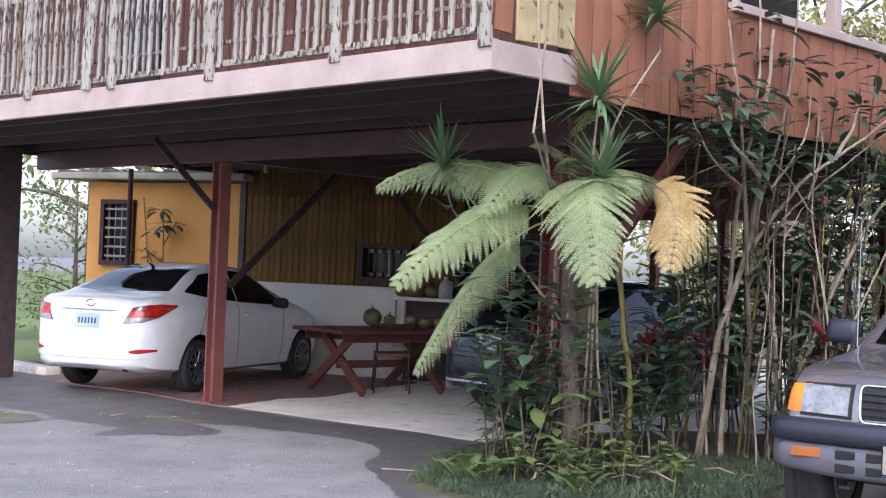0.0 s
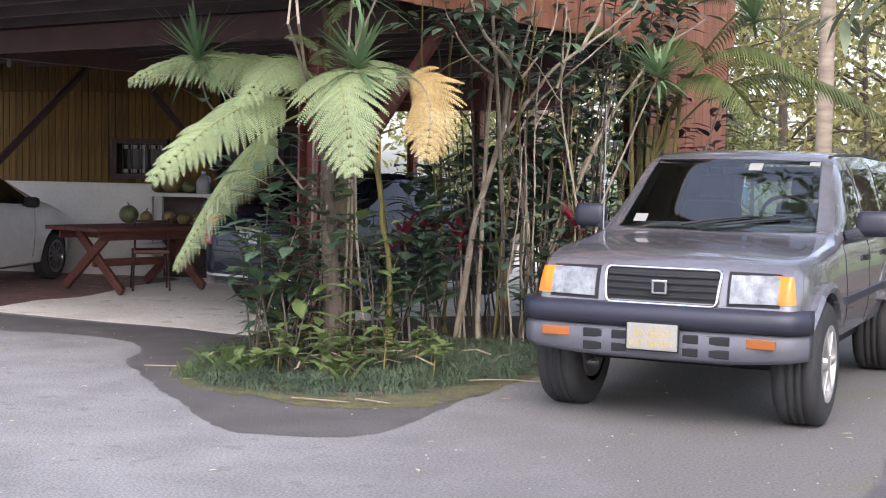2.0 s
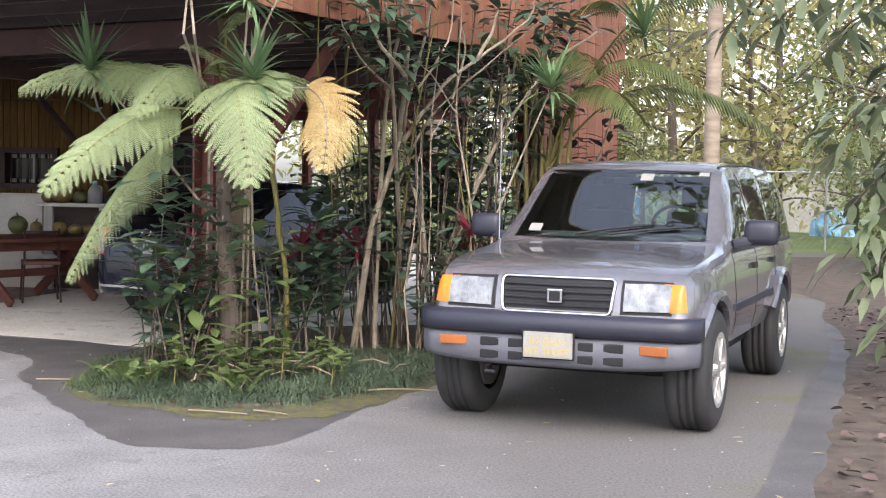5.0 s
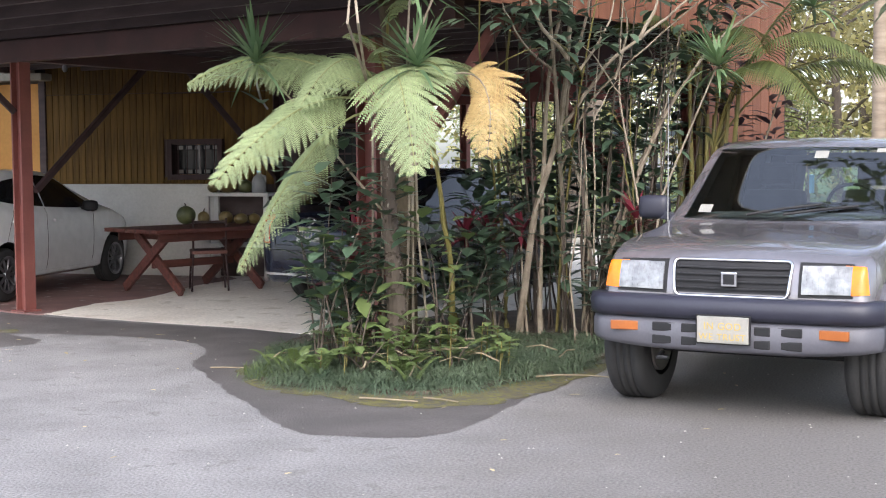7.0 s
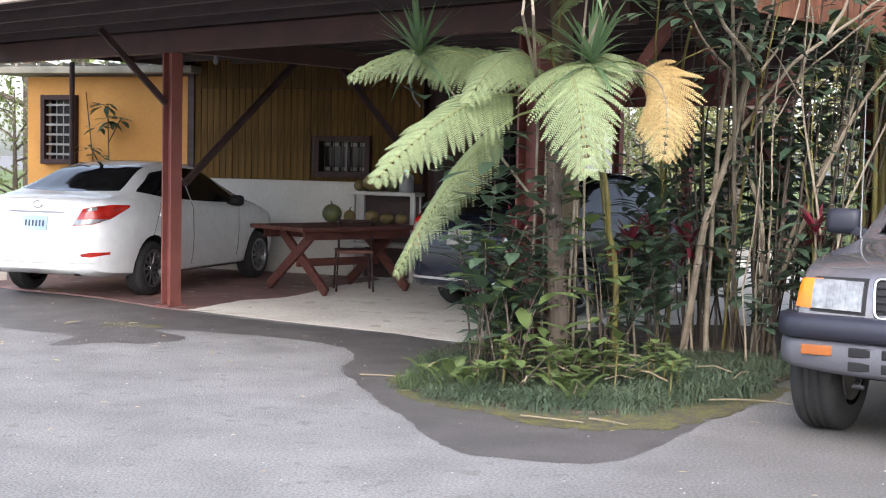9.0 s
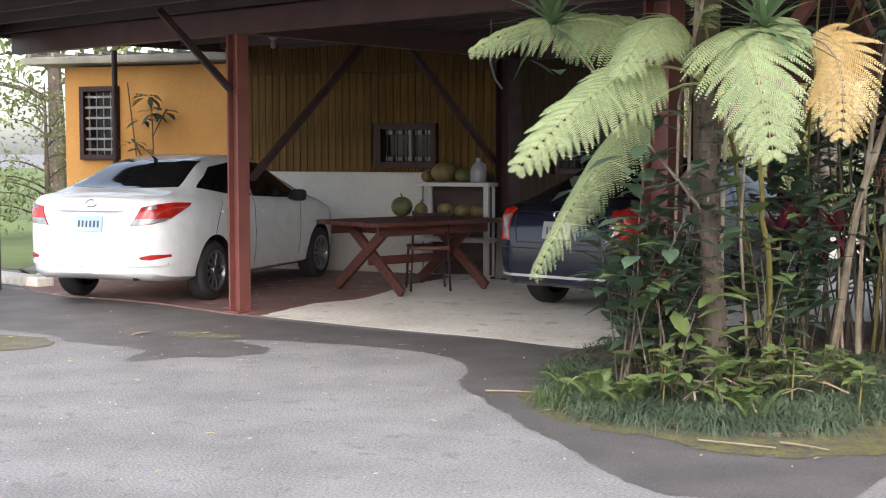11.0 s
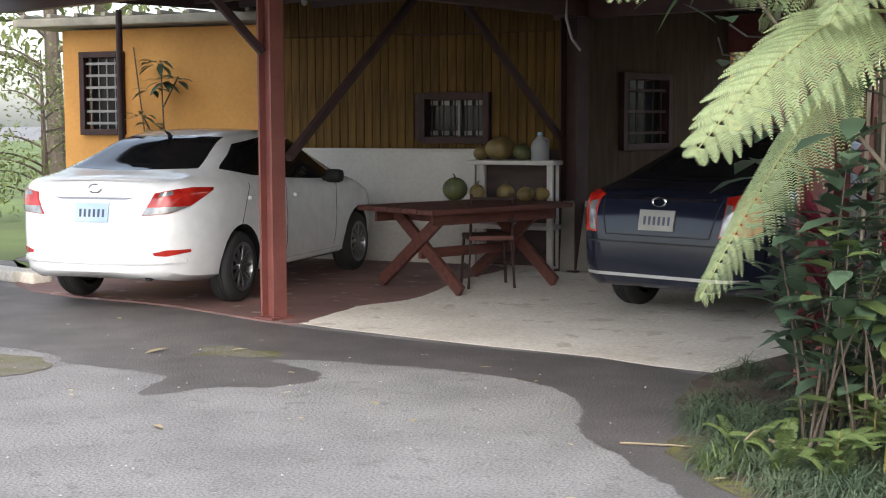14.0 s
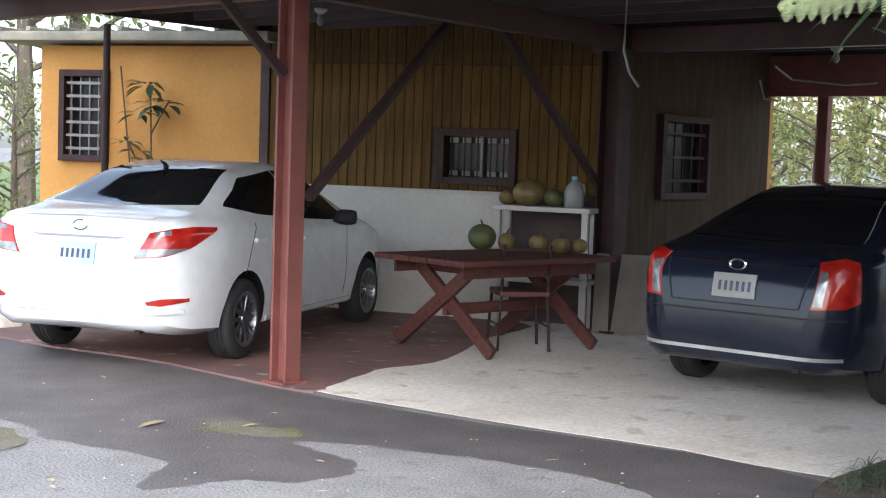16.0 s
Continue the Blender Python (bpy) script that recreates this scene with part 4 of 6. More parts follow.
navy_spec = dict(
    wb=2.50, track=.735, wheel=.295, sill=.24, plate_z=.775, badge_z=.915, aerial=.5, mirror=(1.72, .85, 1.03), mirror_mat=navy_paint, spokes=False,
    top=[(-.90, .50), (-.885, .80), (-.85, .92), (-.77, .985), (-.36, 1.045), (.25, 1.33), (.62, 1.415), (1.05, 1.44), (1.45, 1.41), (2.2, 1.05), (2.45, 1.0), (3.0, .88), (3.24, .72), (3.34, .52)],
    wide=[(-.90, .50), (-.87, .62), (-.80, .71), (-.66, .78), (-.4, .832), (.5, .845), (2.4, .845), (2.95, .80), (3.2, .70), (3.34, .50)],
    roof=[(-.90, .64), (-.8, .68), (-.4, .64), (.3, .55), (1.1, .57), (1.5, .56), (2.2, .64), (3.0, .6), (3.34, .45)],
    low=[(-.90, .30), (-.8, .25), (0, .20), (2.5, .20), (3.2, .20), (3.34, .26)],
    belt=[(-.9, 1.0), (.0, 1.0), (1.0, .975), (2.2, .95), (3.4, .9)],
    side_glass=[([(-.02, 1.06), (.3, 1.03), (.86, 1.01)], [(.02, 1.12), (.40, 1.30), (.86, 1.36)]), ([(.92, 1.005), (1.5, .985), (2.06, .97)], [(.92, 1.365), (1.42, 1.345), (2.02, 1.0)])],
    seams=[((.89, .30), (.89, 1.0)), ((-.02, .60), (.15, 1.0)), ((1.93, .32), (1.97, .95))],
    handles=[(.10, .86), (1.0, .84)],
    tail=[([(-.87, .52, .67), (-.80, .74, .68), (-.72, .80, .72)], [(-.86, .60, .955), (-.79, .74, .985), (-.70, .78, .965)], red_lens, "tail_light", .008),
          ([(-.87, .53, .685), (-.86, .595, .69)], [(-.86, .595, .91), (-.85, .635, .90)], clear_lens, "tail_light_clear", .013)],
    reflector=[],
    rear_glass=([(.61, 1.065), (0, 1.055), (-.61, 1.065)], [(.48, 1.355), (0, 1.37), (-.48, 1.355)]),
    screen=([(-.64, 1.09), (0, 1.08), (.64, 1.09)], [(-.5, 1.40), (0, 1.415), (.5, 1.40)]),
    rear_bits=[([(.46, .925), (-.46, .925)], [(.45, .940), (-.45, .940)], chrome, "trunk_trim", .012), ([(.44, .655), (-.44, .655)], [(.44, .663), (-.44, .663)], black_plastic, "trunk_seam", .003), ([(.455, .66), (.445, .66)], [(.52, .93), (.51, .93)], black_plastic, "trunk_seam", .003), ([(-.445, .66), (-.455, .66)], [(-.51, .93), (-.52, .93)], black_plastic, "trunk_seam", .003), ([(.70, .345), (-.70, .345)], [(.70, .368), (-.70, .368)], alloy, "bumper_strip", .006), ([(.72, .60), (-.72, .60)], [(.72, .612), (-.72, .612)], black_plastic, "bumper_groove", .003)])
navy_car = sedan(pose(3.0, 1.66, 0.012, 0, 0, 70.5), navy_spec, navy_paint, "dark blue four-door sedan parked in the shade of the carport", plate_white, ink_dark)


def suv(m):
    car = thing("suv", m, "grey four-wheel-drive wagon with a dark bumper and amber indicators", "car")
    k = dict(n=96, ws=.965,
             top=[(-3.72, .75), (-3.715, 1.15), (-3.66, 1.46), (-3.56, 1.62), (-3.3, 1.665), (-2.2, 1.69), (-1.2, 1.672), (-1.02, 1.63), (-.42, 1.135), (-.25, 1.10), (.35, 1.045), (.62, .995), (.70, .94), (.735, .85), (.74, .72)],
             wide=[(-3.72, .78), (-3.6, .83), (-3.0, .85), (.2, .85), (.55, .83), (.68, .80), (.74, .765)],
             roof=[(-3.72, .66), (-3.3, .635), (-1.1, .635), (-.4, .74), (.3, .77), (.62, .75), (.74, .74)],
             low=[(-3.72, .50), (-3.3, .42), (.4, .42), (.74, .50)], belt=[(-3.72, 1.07), (-1, 1.06), (.74, 1.04)])
    wb, FX = 2.76, .17
    cuts = [arch(x, .445, y0, y1) for x in (FX, FX - wb) for y0, y1 in ((.50, 1.3), (-1.3, -.50))]
    side = [[(-.98, 1.09), (-.62, 1.09), (-1.12, 1.55), (-1.40, 1.56), (-1.40, 1.09)], [(-1.52, 1.09), (-1.52, 1.56), (-2.20, 1.57), (-2.30, 1.09)], [(-2.44, 1.09), (-2.36, 1.57), (-3.25, 1.55), (-3.42, 1.09)]]
    cuts += [prism(p, 'y', -1.2, 1.2) for p in side]
    cuts += [prism([(-.66, 1.145), (.66, 1.145), (.57, 1.60), (-.57, 1.60)], 'x', -4.2, 0.2)]
    me, tree = body_mesh(k, cuts, seat_cloth, grey_paint)
    part("body", me, None, car)
    P = lambda name, bm, mat, lab="": part(name, bm, mat, car, lab)
    P("windscreen", panel(tree, "front", [(-.665, 1.14), (0, 1.13), (.665, 1.14)], [(-.575, 1.605), (0, 1.615), (.575, 1.605)], 10, 8, .003, .006), screen_glass, "clear windscreen reflecting the sky")
    P("rear_window", panel(tree, "rear", [(-.64, 1.15), (.64, 1.15)], [(-.56, 1.58), (.56, 1.58)], 8, 6, .003, .006), screen_glass, "clear rear window")
    for s in (1, -1):
        for lo, up in (([(-1.40, 1.09), (-.62, 1.09)], [(-1.40, 1.56), (-1.10, 1.555)]), ([(-2.30, 1.09), (-1.52, 1.09)], [(-2.20, 1.57), (-1.52, 1.56)]), ([(-3.42, 1.09), (-2.44, 1.09)], [(-3.25, 1.55), (-2.36, 1.57)])):
            P("side_window", panel(tree, s, lo, up, 8, 5, .0, .006), screen_glass, "clear side window")
        for a, b in (((-1.46, .46), (-1.46, 1.60)), ((-.62, .52), (-.52, 1.06)), ((-2.36, .80), (-2.38, 1.60))):
            P("door_seam", strip(tree, s, a, b), black_plastic)
        P("window_trim", panel(tree, s, [(-3.45, 1.065), (-.55, 1.065)], [(-3.45, 1.088), (-.55, 1.088)], 16, 1, .006), black_plastic)
        P("side_moulding", panel(tree, s, [(-2.2, .68), (-.52, .68)], [(-2.2, .73), (-.52, .73)], 10, 2, .012), bumper_dark)
        for x in (-1.36, -2.22):
            P("door_handle", panel(tree, s, [(x, .93), (x + .14, .93)], [(x, .97), (x + .14, .97)], 3, 2, .02), black_plastic)
        for x in (FX, FX - wb):
            fb, pts = bmesh.new(), []
            for i in range(15):
                a = radians(24 + 132 * i / 14)
                px, pz = x + .455 * math.cos(a), .385 + .455 * math.sin(a)
                h = tree.ray_cast(Vector((px, s * 3, max(pz, .46))), Vector((0, -s, 0)))[0] or Vector((px, s * .84, pz))
                pts.append(Vector((px, h.y + s * .018, pz)))
            tube(fb, pts, .038, 6)
            P("fender_flare", fb, grey_paint)
        hs_ = P("headlight_housing", panel(tree, "front", [(s * .392, .742), (s * .70, .748)], [(s * .392, .942), (s * .695, .938)], 6, 4, .004, .03), black_plastic, "dark headlight housing")
        lamp = P("headlight", panel(tree, "front", [(s * .412, .762), (s * .690, .768)], [(s * .412, .922), (s * .690, .922)], 6, 4, .014, .03), clear_lens, "clear rectangular headlight")
        for kk in range(7):
            y_ = s * (.435 + kk * .035)
            part("lens_rib", panel(tree, "front", [(y_, .775), (y_ + .004, .775)], [(y_, .912), (y_ + .004, .912)], 1, 3, .017, .004), clear_lens, lamp)
        P("indicator", panel(tree, (-.8, -.6 * s, 0), [(.75, s * .704, .765), (.71, s * .782, .77)], [(.745, s * .702, .925), (.70, s * .775, .922)], 4, 4, .013, .03), amber_lens, "amber corner indicator")
        mb = bmesh.new()
        box(mb, (.11, .23, .17), (-.72, s * .98, 1.20), None, .05)
        beam(mb, (-.70, s * .80, 1.12), (-.71, s * .92, 1.15), .07, .06)
        part("mirror", mb, bumper_dark, car, "dark door mirror", True)
        wb_ = bmesh.new()
        p = [tree.ray_cast(Vector((x, y, 4)), Vector((0, 0, -1)))[0] + Vector((0, 0, .022)) for x, y in ((-.38, s * .12 - .10), (-.45, s * .12 + .12), (-.50, s * .12 + .36))]
        tube(wb_, p, .010, 6)
        P("wiper", wb_, black_plastic)
        db = bmesh.new()
        box(db, (.02, .22, .30), (-3.0, s * .74, .40), None, .006)
        P("mud_flap", db, black_plastic)
        tl = panel(tree, "rear", [(s * .62, .80), (s * .77, .80)], [(s * .62, 1.05), (s * .77, 1.05)], 3, 3, .008)
        P("tail_light", tl, red_lens)
    # grille with slats in a bright frame
    g = P("grille", panel(tree, "front", [(-.345, .752), (.345, .752)], [(-.345, .932), (.345, .932)], 10, 3, .004, .02), black_plastic, "black slatted grille")
    for z in (.785, .825, .865, .902):
        part("slat", panel(tree, "front", [(-.335, z - .008), (0, z - .012), (.335, z - .008)], [(-.335, z), (0, z - .004), (.335, z)], 10, 1, .018, .02), black_plastic, g)
    ring, c4 = [], [(.355, .945), (-.355, .945), (-.335, .735), (.335, .735)]
    for q in range(4):
        c0, c1, c2 = Vector(c4[q - 1]), Vector(c4[q]), Vector(c4[(q + 1) % 4])
        pa, pb = c1 + (c0 - c1).normalized() * .035, c1 + (c2 - c1).normalized() * .035
        ring += [bez(pa, c1, pb, t_ / 4) for t_ in range(5)]
        ring += [pb.lerp(c2 + (c1 - c2).normalized() * .035, t_ / 6) for t_ in range(1, 6)]
    rp = []
    for p2 in ring + ring[:1]:
        h_ = tree.ray_cast(Vector((7, p2.x, p2.y)), Vector((-1, 0, 0)))[0]
        rp.append(h_ + Vector((.016, 0, 0)))
    gf = bmesh.new()
    tube(gf, rp, .010, 8, False)
    part("grille_frame", gf, chrome, g, "bright rounded grille ring", True)
    bb = bmesh.new()
    box(bb, (.016, .095, .085), (.772, 0, .838), None, .006)
    badge = part("badge", bb, chrome, g, "plain bright badge")
    bb = bmesh.new()
    box(bb, (.010, .068, .060), (.778, 0, .838), None, .004)
    part("badge_inset", bb, black_plastic, badge)
    # bumper: dark upper roll, grey lower apron with slots
    def roll(z0, z1, xo, hw, mat, name, lab):
        bm, n = bmesh.new(), 18
        rows = []
        for i in range(n + 1):
            y = -hw + 2 * hw * i / n
            e = abs(y) / hw
            zb = z0 + .045 * max(0, e - .35) ** 2 * 2 if z0 < .5 else z0
            x = xo - .05 * e ** 2 - .30 * max(0, e - .90) ** 1.2 * 4
            rows.append([bm.verts.new((x - .16, y, zb)), bm.verts.new((x - .03, y, zb)), bm.verts.new((x, y, zb + .03)), bm.verts.new((x, y, z1 - .03)), bm.verts.new((x - .03, y, z1)), bm.verts.new((x - .16, y, z1))])
        for a, b in zip(rows, rows[1:]):
            for i in range(6):
                bm.faces.new((a[i], a[(i + 1) % 6], b[(i + 1) % 6], b[i]))
        bm.faces.new(rows[0])
        bm.faces.new(rows[-1][::-1])
        bmesh.ops.recalc_face_normals(bm, faces=bm.faces)
        return part(name, bm, mat, car, lab, True)
    roll(.605, .735, .88, .87, bumper_dark, "bumper", "dark slate plastic bumper")
    low = roll(.415, .602, .855, .86, bumper_grey, "bumper_apron", "grey plastic bumper apron with slots")
    for y, wd in ((-.37, .15), (-.215, .10), (.215, .10), (.37, .15)):
        for z in (.452, .528):
            sb = bmesh.new()
            box(sb, (.02, wd, .055), (.847 - .068 * y * y, y, z + .022), None, .009)
            part("slot", sb, black_plastic, low)
    for s in (-1, 1):
        fb = bmesh.new()
        box(fb, (.02, .17, .055), (.838, s * .62, .548), Matrix.Rotation(s * radians(-7), 3, 'Z'), .006)
        part("bumper_lamp", fb, dim_amber, low, "amber bumper lamp")
    # front plate with readable words
    pb = bmesh.new()
    box(pb, (.010, .325, .172), (.888, 0, .555), None, .004)
    P("plate_holder", pb, black_plastic)
    pb = bmesh.new()
    box(pb, (.010, .305, .155), (.895, 0, .555), None, .008)
    plate = P("front_plate", pb, plate_white, "white novelty plate lettered in gold")
    for word, z, size in (("IN GOD", .575, .058), ("WE TRUST", .515, .052)):
        x_, glyphs = 0.0, []
        for ch in word:
            if ch == " ":
                x_ += size * .35
                continue
            cu = bpy.data.curves.new("letter", 'FONT')
            cu.body, cu.size, cu.extrude = ch, size, 0.0015
            tmp = new("letter", cu)
            me2 = bpy.data.meshes.new_from_object(tmp.evaluated_get(bpy.context.evaluated_depsgraph_get()))
            bpy.data.objects.remove(tmp)
            glyphs.append((me2, x_))
            x_ += max(v.co.x for v in me2.vertices) + size * .10
        for me2, gx in glyphs:
            ob = part("letter", me2, ink_gold, plate)
            ob.matrix_local = Matrix.Translation((.902, gx - x_ / 2, z - .018)) @ Matrix.Rotation(math.pi / 2, 4, 'Z') @ Matrix.Rotation(math.pi / 2, 4, 'X')
    # inside
    for s in (-1, 1):
        sb = bmesh.new()
        box(sb, (.16, .46, .50), (-1.62, s * .36, 1.06), Matrix.Rotation(radians(-10), 3, 'Y'), .06)
        box(sb, (.10, .26, .17), (-1.70, s * .36, 1.42), Matrix.Rotation(radians(-10), 3, 'Y'), .04)
        P("seat", sb, seat_cloth, "grey cloth front seat with headrest")
    sb = bmesh.new()
    box(sb, (.34, 1.24, .16), (-.70, 0, 1.09), None, .06)
    P("dashboard", sb, dash_grey, "grey dashboard")
    sb = bmesh.new()
    c = Vector((-.98, .36, 1.20))
    tl = Matrix.Rotation(radians(-62), 3, 'Y')
    tube(sb, [c + tl @ Vector((.185 * math.cos(a), .185 * math.sin(a), 0)) for a in [2 * math.pi * i / 20 for i in range(21)]], .014, 6, False)
    beam(sb, c + tl @ Vector((0, -.18, 0)), c + tl @ Vector((0, .18, 0)), .05, .02)
    P("steering_wheel", sb, black_plastic)
    sb = bmesh.new()
    box(sb, (.03, .22, .06), (-.98, 0, 1.53), None, .012)
    P("rear_view_mirror", sb, black_plastic)
    sb = bmesh.new()
    box(sb, (.02, .035, .13), (-1.0, .06, 1.36), None, .008)
    P("air_freshener", sb, tarp_blue, "light blue hanging tag")
    for y, z, w, h in ((.10, 1.56, .09, .05), (-.58, 1.20, .09, .05), (.50, 1.585, .07, .025)):
        P("sticker", panel(tree, "front", [(y, z - h / 2), (y + w, z - h / 2)], [(y, z + h / 2), (y + w, z + h / 2)], 2, 1, .006, .002), plate_white, "small white sticker")
    ab = bmesh.new()
    tube(ab, [(-.42, -.78, 1.06), (-.44, -.785, 1.98)], [.005, .002], 6)
    P("aerial", ab, wire_grey, "thin upright aerial")
    for s in (-1, 1):
        rb = bmesh.new()
        pts = [tree.ray_cast(Vector((x, s * .60, 4)), Vector((0, 0, -1)))[0] + Vector((0, 0, .004)) for x in (-1.15, -1.8, -2.5, -3.3)]
        tube(rb, pts, .012, 6)
        P("roof_strip", rb, black_plastic)
    ub = bmesh.new()
    box(ub, (3.9, 1.0, .16), (-1.45, 0, .47))
    tube(ub, [(FX, -.6, .36), (FX, .6, .36)], .05, 8)
    tube(ub, [(FX - wb, -.6, .37), (FX - wb, .6, .37)], .06, 8)
    box(ub, (.4, .8, .12), (.36, 0, .43), None, .03)
    box(ub, (.12, .5, .06), (.66, 0, .44), None, .02)
    box(ub, (2.2, 1.3, .10), (-1.2, 0, .36), None, .03)
    tube(ub, [(.72, -.42, .38), (.80, -.42, .36), (.80, -.36, .36)], .014, 6)
    P("underbody", ub, black_plastic)
    wheel_set(car, [(x, s * .745) for x in (FX, FX - wb) for s in (1, -1)], .378, .27, .225, 6, alloy)
    return car


suv(pose(7.453, -3.369, 0.0, 0, 0, -102.25))

# ---- things in the carport ----
def picnic_table(m):
    t = thing("table", m, "heavy red-stained wooden table on crossed legs", "table")
    for k in range(5):
        bm = bmesh.new()
        box(bm, (1.72, 0.205, 0.045), (0.56, -0.43 + k * 0.215, 0.735), None, 0.008)
        part("tabletop_plank", bm, table_wood, t)
    for x in (0.0, 1.15):
        for s in (1, -1):
            bm = bmesh.new()
            beam(bm, (x + s * 0.025, -s * 0.54, 0.03), (x + s * 0.025, s * 0.36, 0.69), 0.045, 0.11)
            part("leg", bm, table_wood, t)
        bm = bmesh.new()
        box(bm, (0.05, 0.84, 0.09), (x + 0.08, 0, 0.665), None, 0.006)
        part("crosspiece", bm, table_wood, t)
    for s in (1, -1):
        bm = bmesh.new()
        box(bm, (1.5, 0.03, 0.10), (0.56, s * 0.40, 0.66), None, 0.005)
        part("apron", bm, table_wood, t)
    bm = bmesh.new()
    beam(bm, (0.0, 0, 0.33), (1.15, 0, 0.33), 0.05, 0.09)
    part("stretcher", bm, table_wood, t)
    return t


picnic_table(pose(0.275, 2.065, 0.016, 0, 0, 62))


def metal_chair(m):
    t = thing("chair", m, "brown metal-framed chair in front of the table", "chair")
    for x in (-.19, .19):
        for y in (-.19, .19):
            bm = bmesh.new()
            tube(bm, [(x * 1.12, y * 1.12, 0.0), (x, y, .44)] + ([(x, y + .05, .86)] if y > 0 else []), .013, 8)
            part("leg", bm, iron, t)
    bm = bmesh.new()
    box(bm, (.42, .42, .045), (0, 0, .46), None, .015)
    part("seat", bm, table_wood, t)
    for z in (.62, .72, .82):
        bm = bmesh.new()
        box(bm, (.38, .015, .030), (0, .215 + (z - .44) * .1, z), None, .006)
        part("back_slat", bm, iron, t)
    for s in (-1, 1):
        bm = bmesh.new()
        tube(bm, [(s * .2, -.2, .2), (s * .2, .2, .2)], .008, 6)
        part("stretcher", bm, iron, t)
    return t


metal_chair(pose(0.72, 2.62, 0.013, 0, 0, -150))


def shelf_unit(m):
    t = thing("shelf", m, "white painted wooden shelf against the wall", "shelf")
    for x in (-.42, .42):
        for y in (-.13, .13):
            bm = bmesh.new()
            box(bm, (.06, .05, 1.10), (x, y, .55), None, .005)
            part("leg", bm, white_plastic, t)
    for z in (.45, 1.10):
        bm = bmesh.new()
        box(bm, (.94, .36, .045), (0, 0, z), None, .006)
        part("board", bm, white_plastic, t)
    return t


shelf_unit(pose(0.52, 4.02, 0.012, 0, 0, -3))


def gourd(name, at, r, squash, material, label, category, ribs=8):
    bm = bmesh.new()
    bmesh.ops.create_uvsphere(bm, u_segments=24, v_segments=12, radius=r)
    for v in bm.verts:
        a = math.atan2(v.co.y, v.co.x)
        k = 1 + .04 * math.cos(ribs * a)
        v.co = Vector((v.co.x * k, v.co.y * k, v.co.z * squash))
    th = thing(name, pose(at[0], at[1], at[2] + r * squash, 0, rnd.uniform(-8, 8), rnd.uniform(0, 360)), label, category, "gourds on the table and shelf")
    part("fruit", bm, material, th, "", True)
    bm = bmesh.new()
    tube(bm, [(0, 0, r * squash * .93), (.006, 0, r * squash + .02), (.018, .004, r * squash + .035)], [.012, .008, .006], 6)
    part("stalk", bm, bark, th, "dry stalk")
    return th


TT = 0.774
gourd("melon", (0.27, 2.95, TT), .118, .95, melon_green, "large round green melon on the table", "melon")
gourd("gourd", (0.47, 3.02, TT), .075, 1.05, melon_yellow, "yellow gourd on the table", "gourd")
gourd("gourd", (0.73, 3.10, TT), .088, .9, melon_yellow, "yellow-green gourd on the table", "gourd")
gourd("gourd", (0.92, 3.12, TT), .085, .78, melon_yellow, "flattened yellow-green gourd on the table", "gourd")
gourd("gourd", (1.05, 3.22, TT), .075, .85, melon_yellow, "small yellow-green gourd on the table", "gourd")
gourd("pumpkin", (0.36, 3.98, 1.135), .15, .8, melon_yellow, "orange-brown pumpkin on the white shelf", "pumpkin")
gourd("gourd", (0.16, 3.96, 1.135), .075, .9, melon_yellow, "yellow gourd on the white shelf", "gourd")
gourd("melon", (0.60, 3.98, 1.135), .095, .85, melon_green, "green melon on the white shelf", "melon")
jug = thing("jug", pose(0.79, 3.98, 1.123), "milky plastic water jug on the white shelf", "jug")
bm = bmesh.new()
lathe(bm, [(.001, 0), (.085, 0), (.092, .02), (.092, .15), (.075, .20), (.03, .25), (.024, .27), (.001, .27)], 20, 'Z')
part("bottle", bm, jug_plastic, jug, "", True)
bm = bmesh.new()
lathe(bm, [(.001, .295), (.026, .295), (.028, .265), (.001, .265)], 14, 'Z')
part("cap", bm, tarp_blue, jug, "blue screw cap")
bm = bmesh.new()
tube(bm, [(.03, 0, .24), (.085, 0, .22), (.092, 0, .15)], .012, 6)
part("handle", bm, jug_plastic, jug)
board = thing("cement_board", Matrix.Translation((1.26, 4.02, 0.015)) @ Matrix.Rotation(radians(8), 4, 'Z') @ Matrix.Rotation(radians(-10), 4, 'X'), "grey cement board leaning on the post", "board")
bm = bmesh.new()
box(bm, (.52, .03, .72), (0, 0, .36), None, .004)
part("sheet", bm, surf("cement_sheet", (0.22, 0.21, 0.19), (0.16, 0.15, 0.135), 0.9, bump=0.1), board)


def lamp_bulb(at, drop, label):
    t = thing("ceiling_lamp", pose(*at), label, "lamp", "carport lamps")
    bm = bmesh.new()
    lathe(bm, [(.001, 0), (.055, 0), (.055, -.025), (.03, -.04), (.03, -drop), (.001, -drop)], 16, 'Z')
    part("socket", bm, white_plastic, t, "white ceramic socket", True)
    bm = bmesh.new()
    lathe(bm, [(.001, -drop - .10), (.022, -drop - .09), (.033, -drop - .06), (.026, -drop - .02), (.018, -drop)], 14, 'Z')
    part("bulb", bm, jug_plastic, t, "unlit bulb", True)
    return t


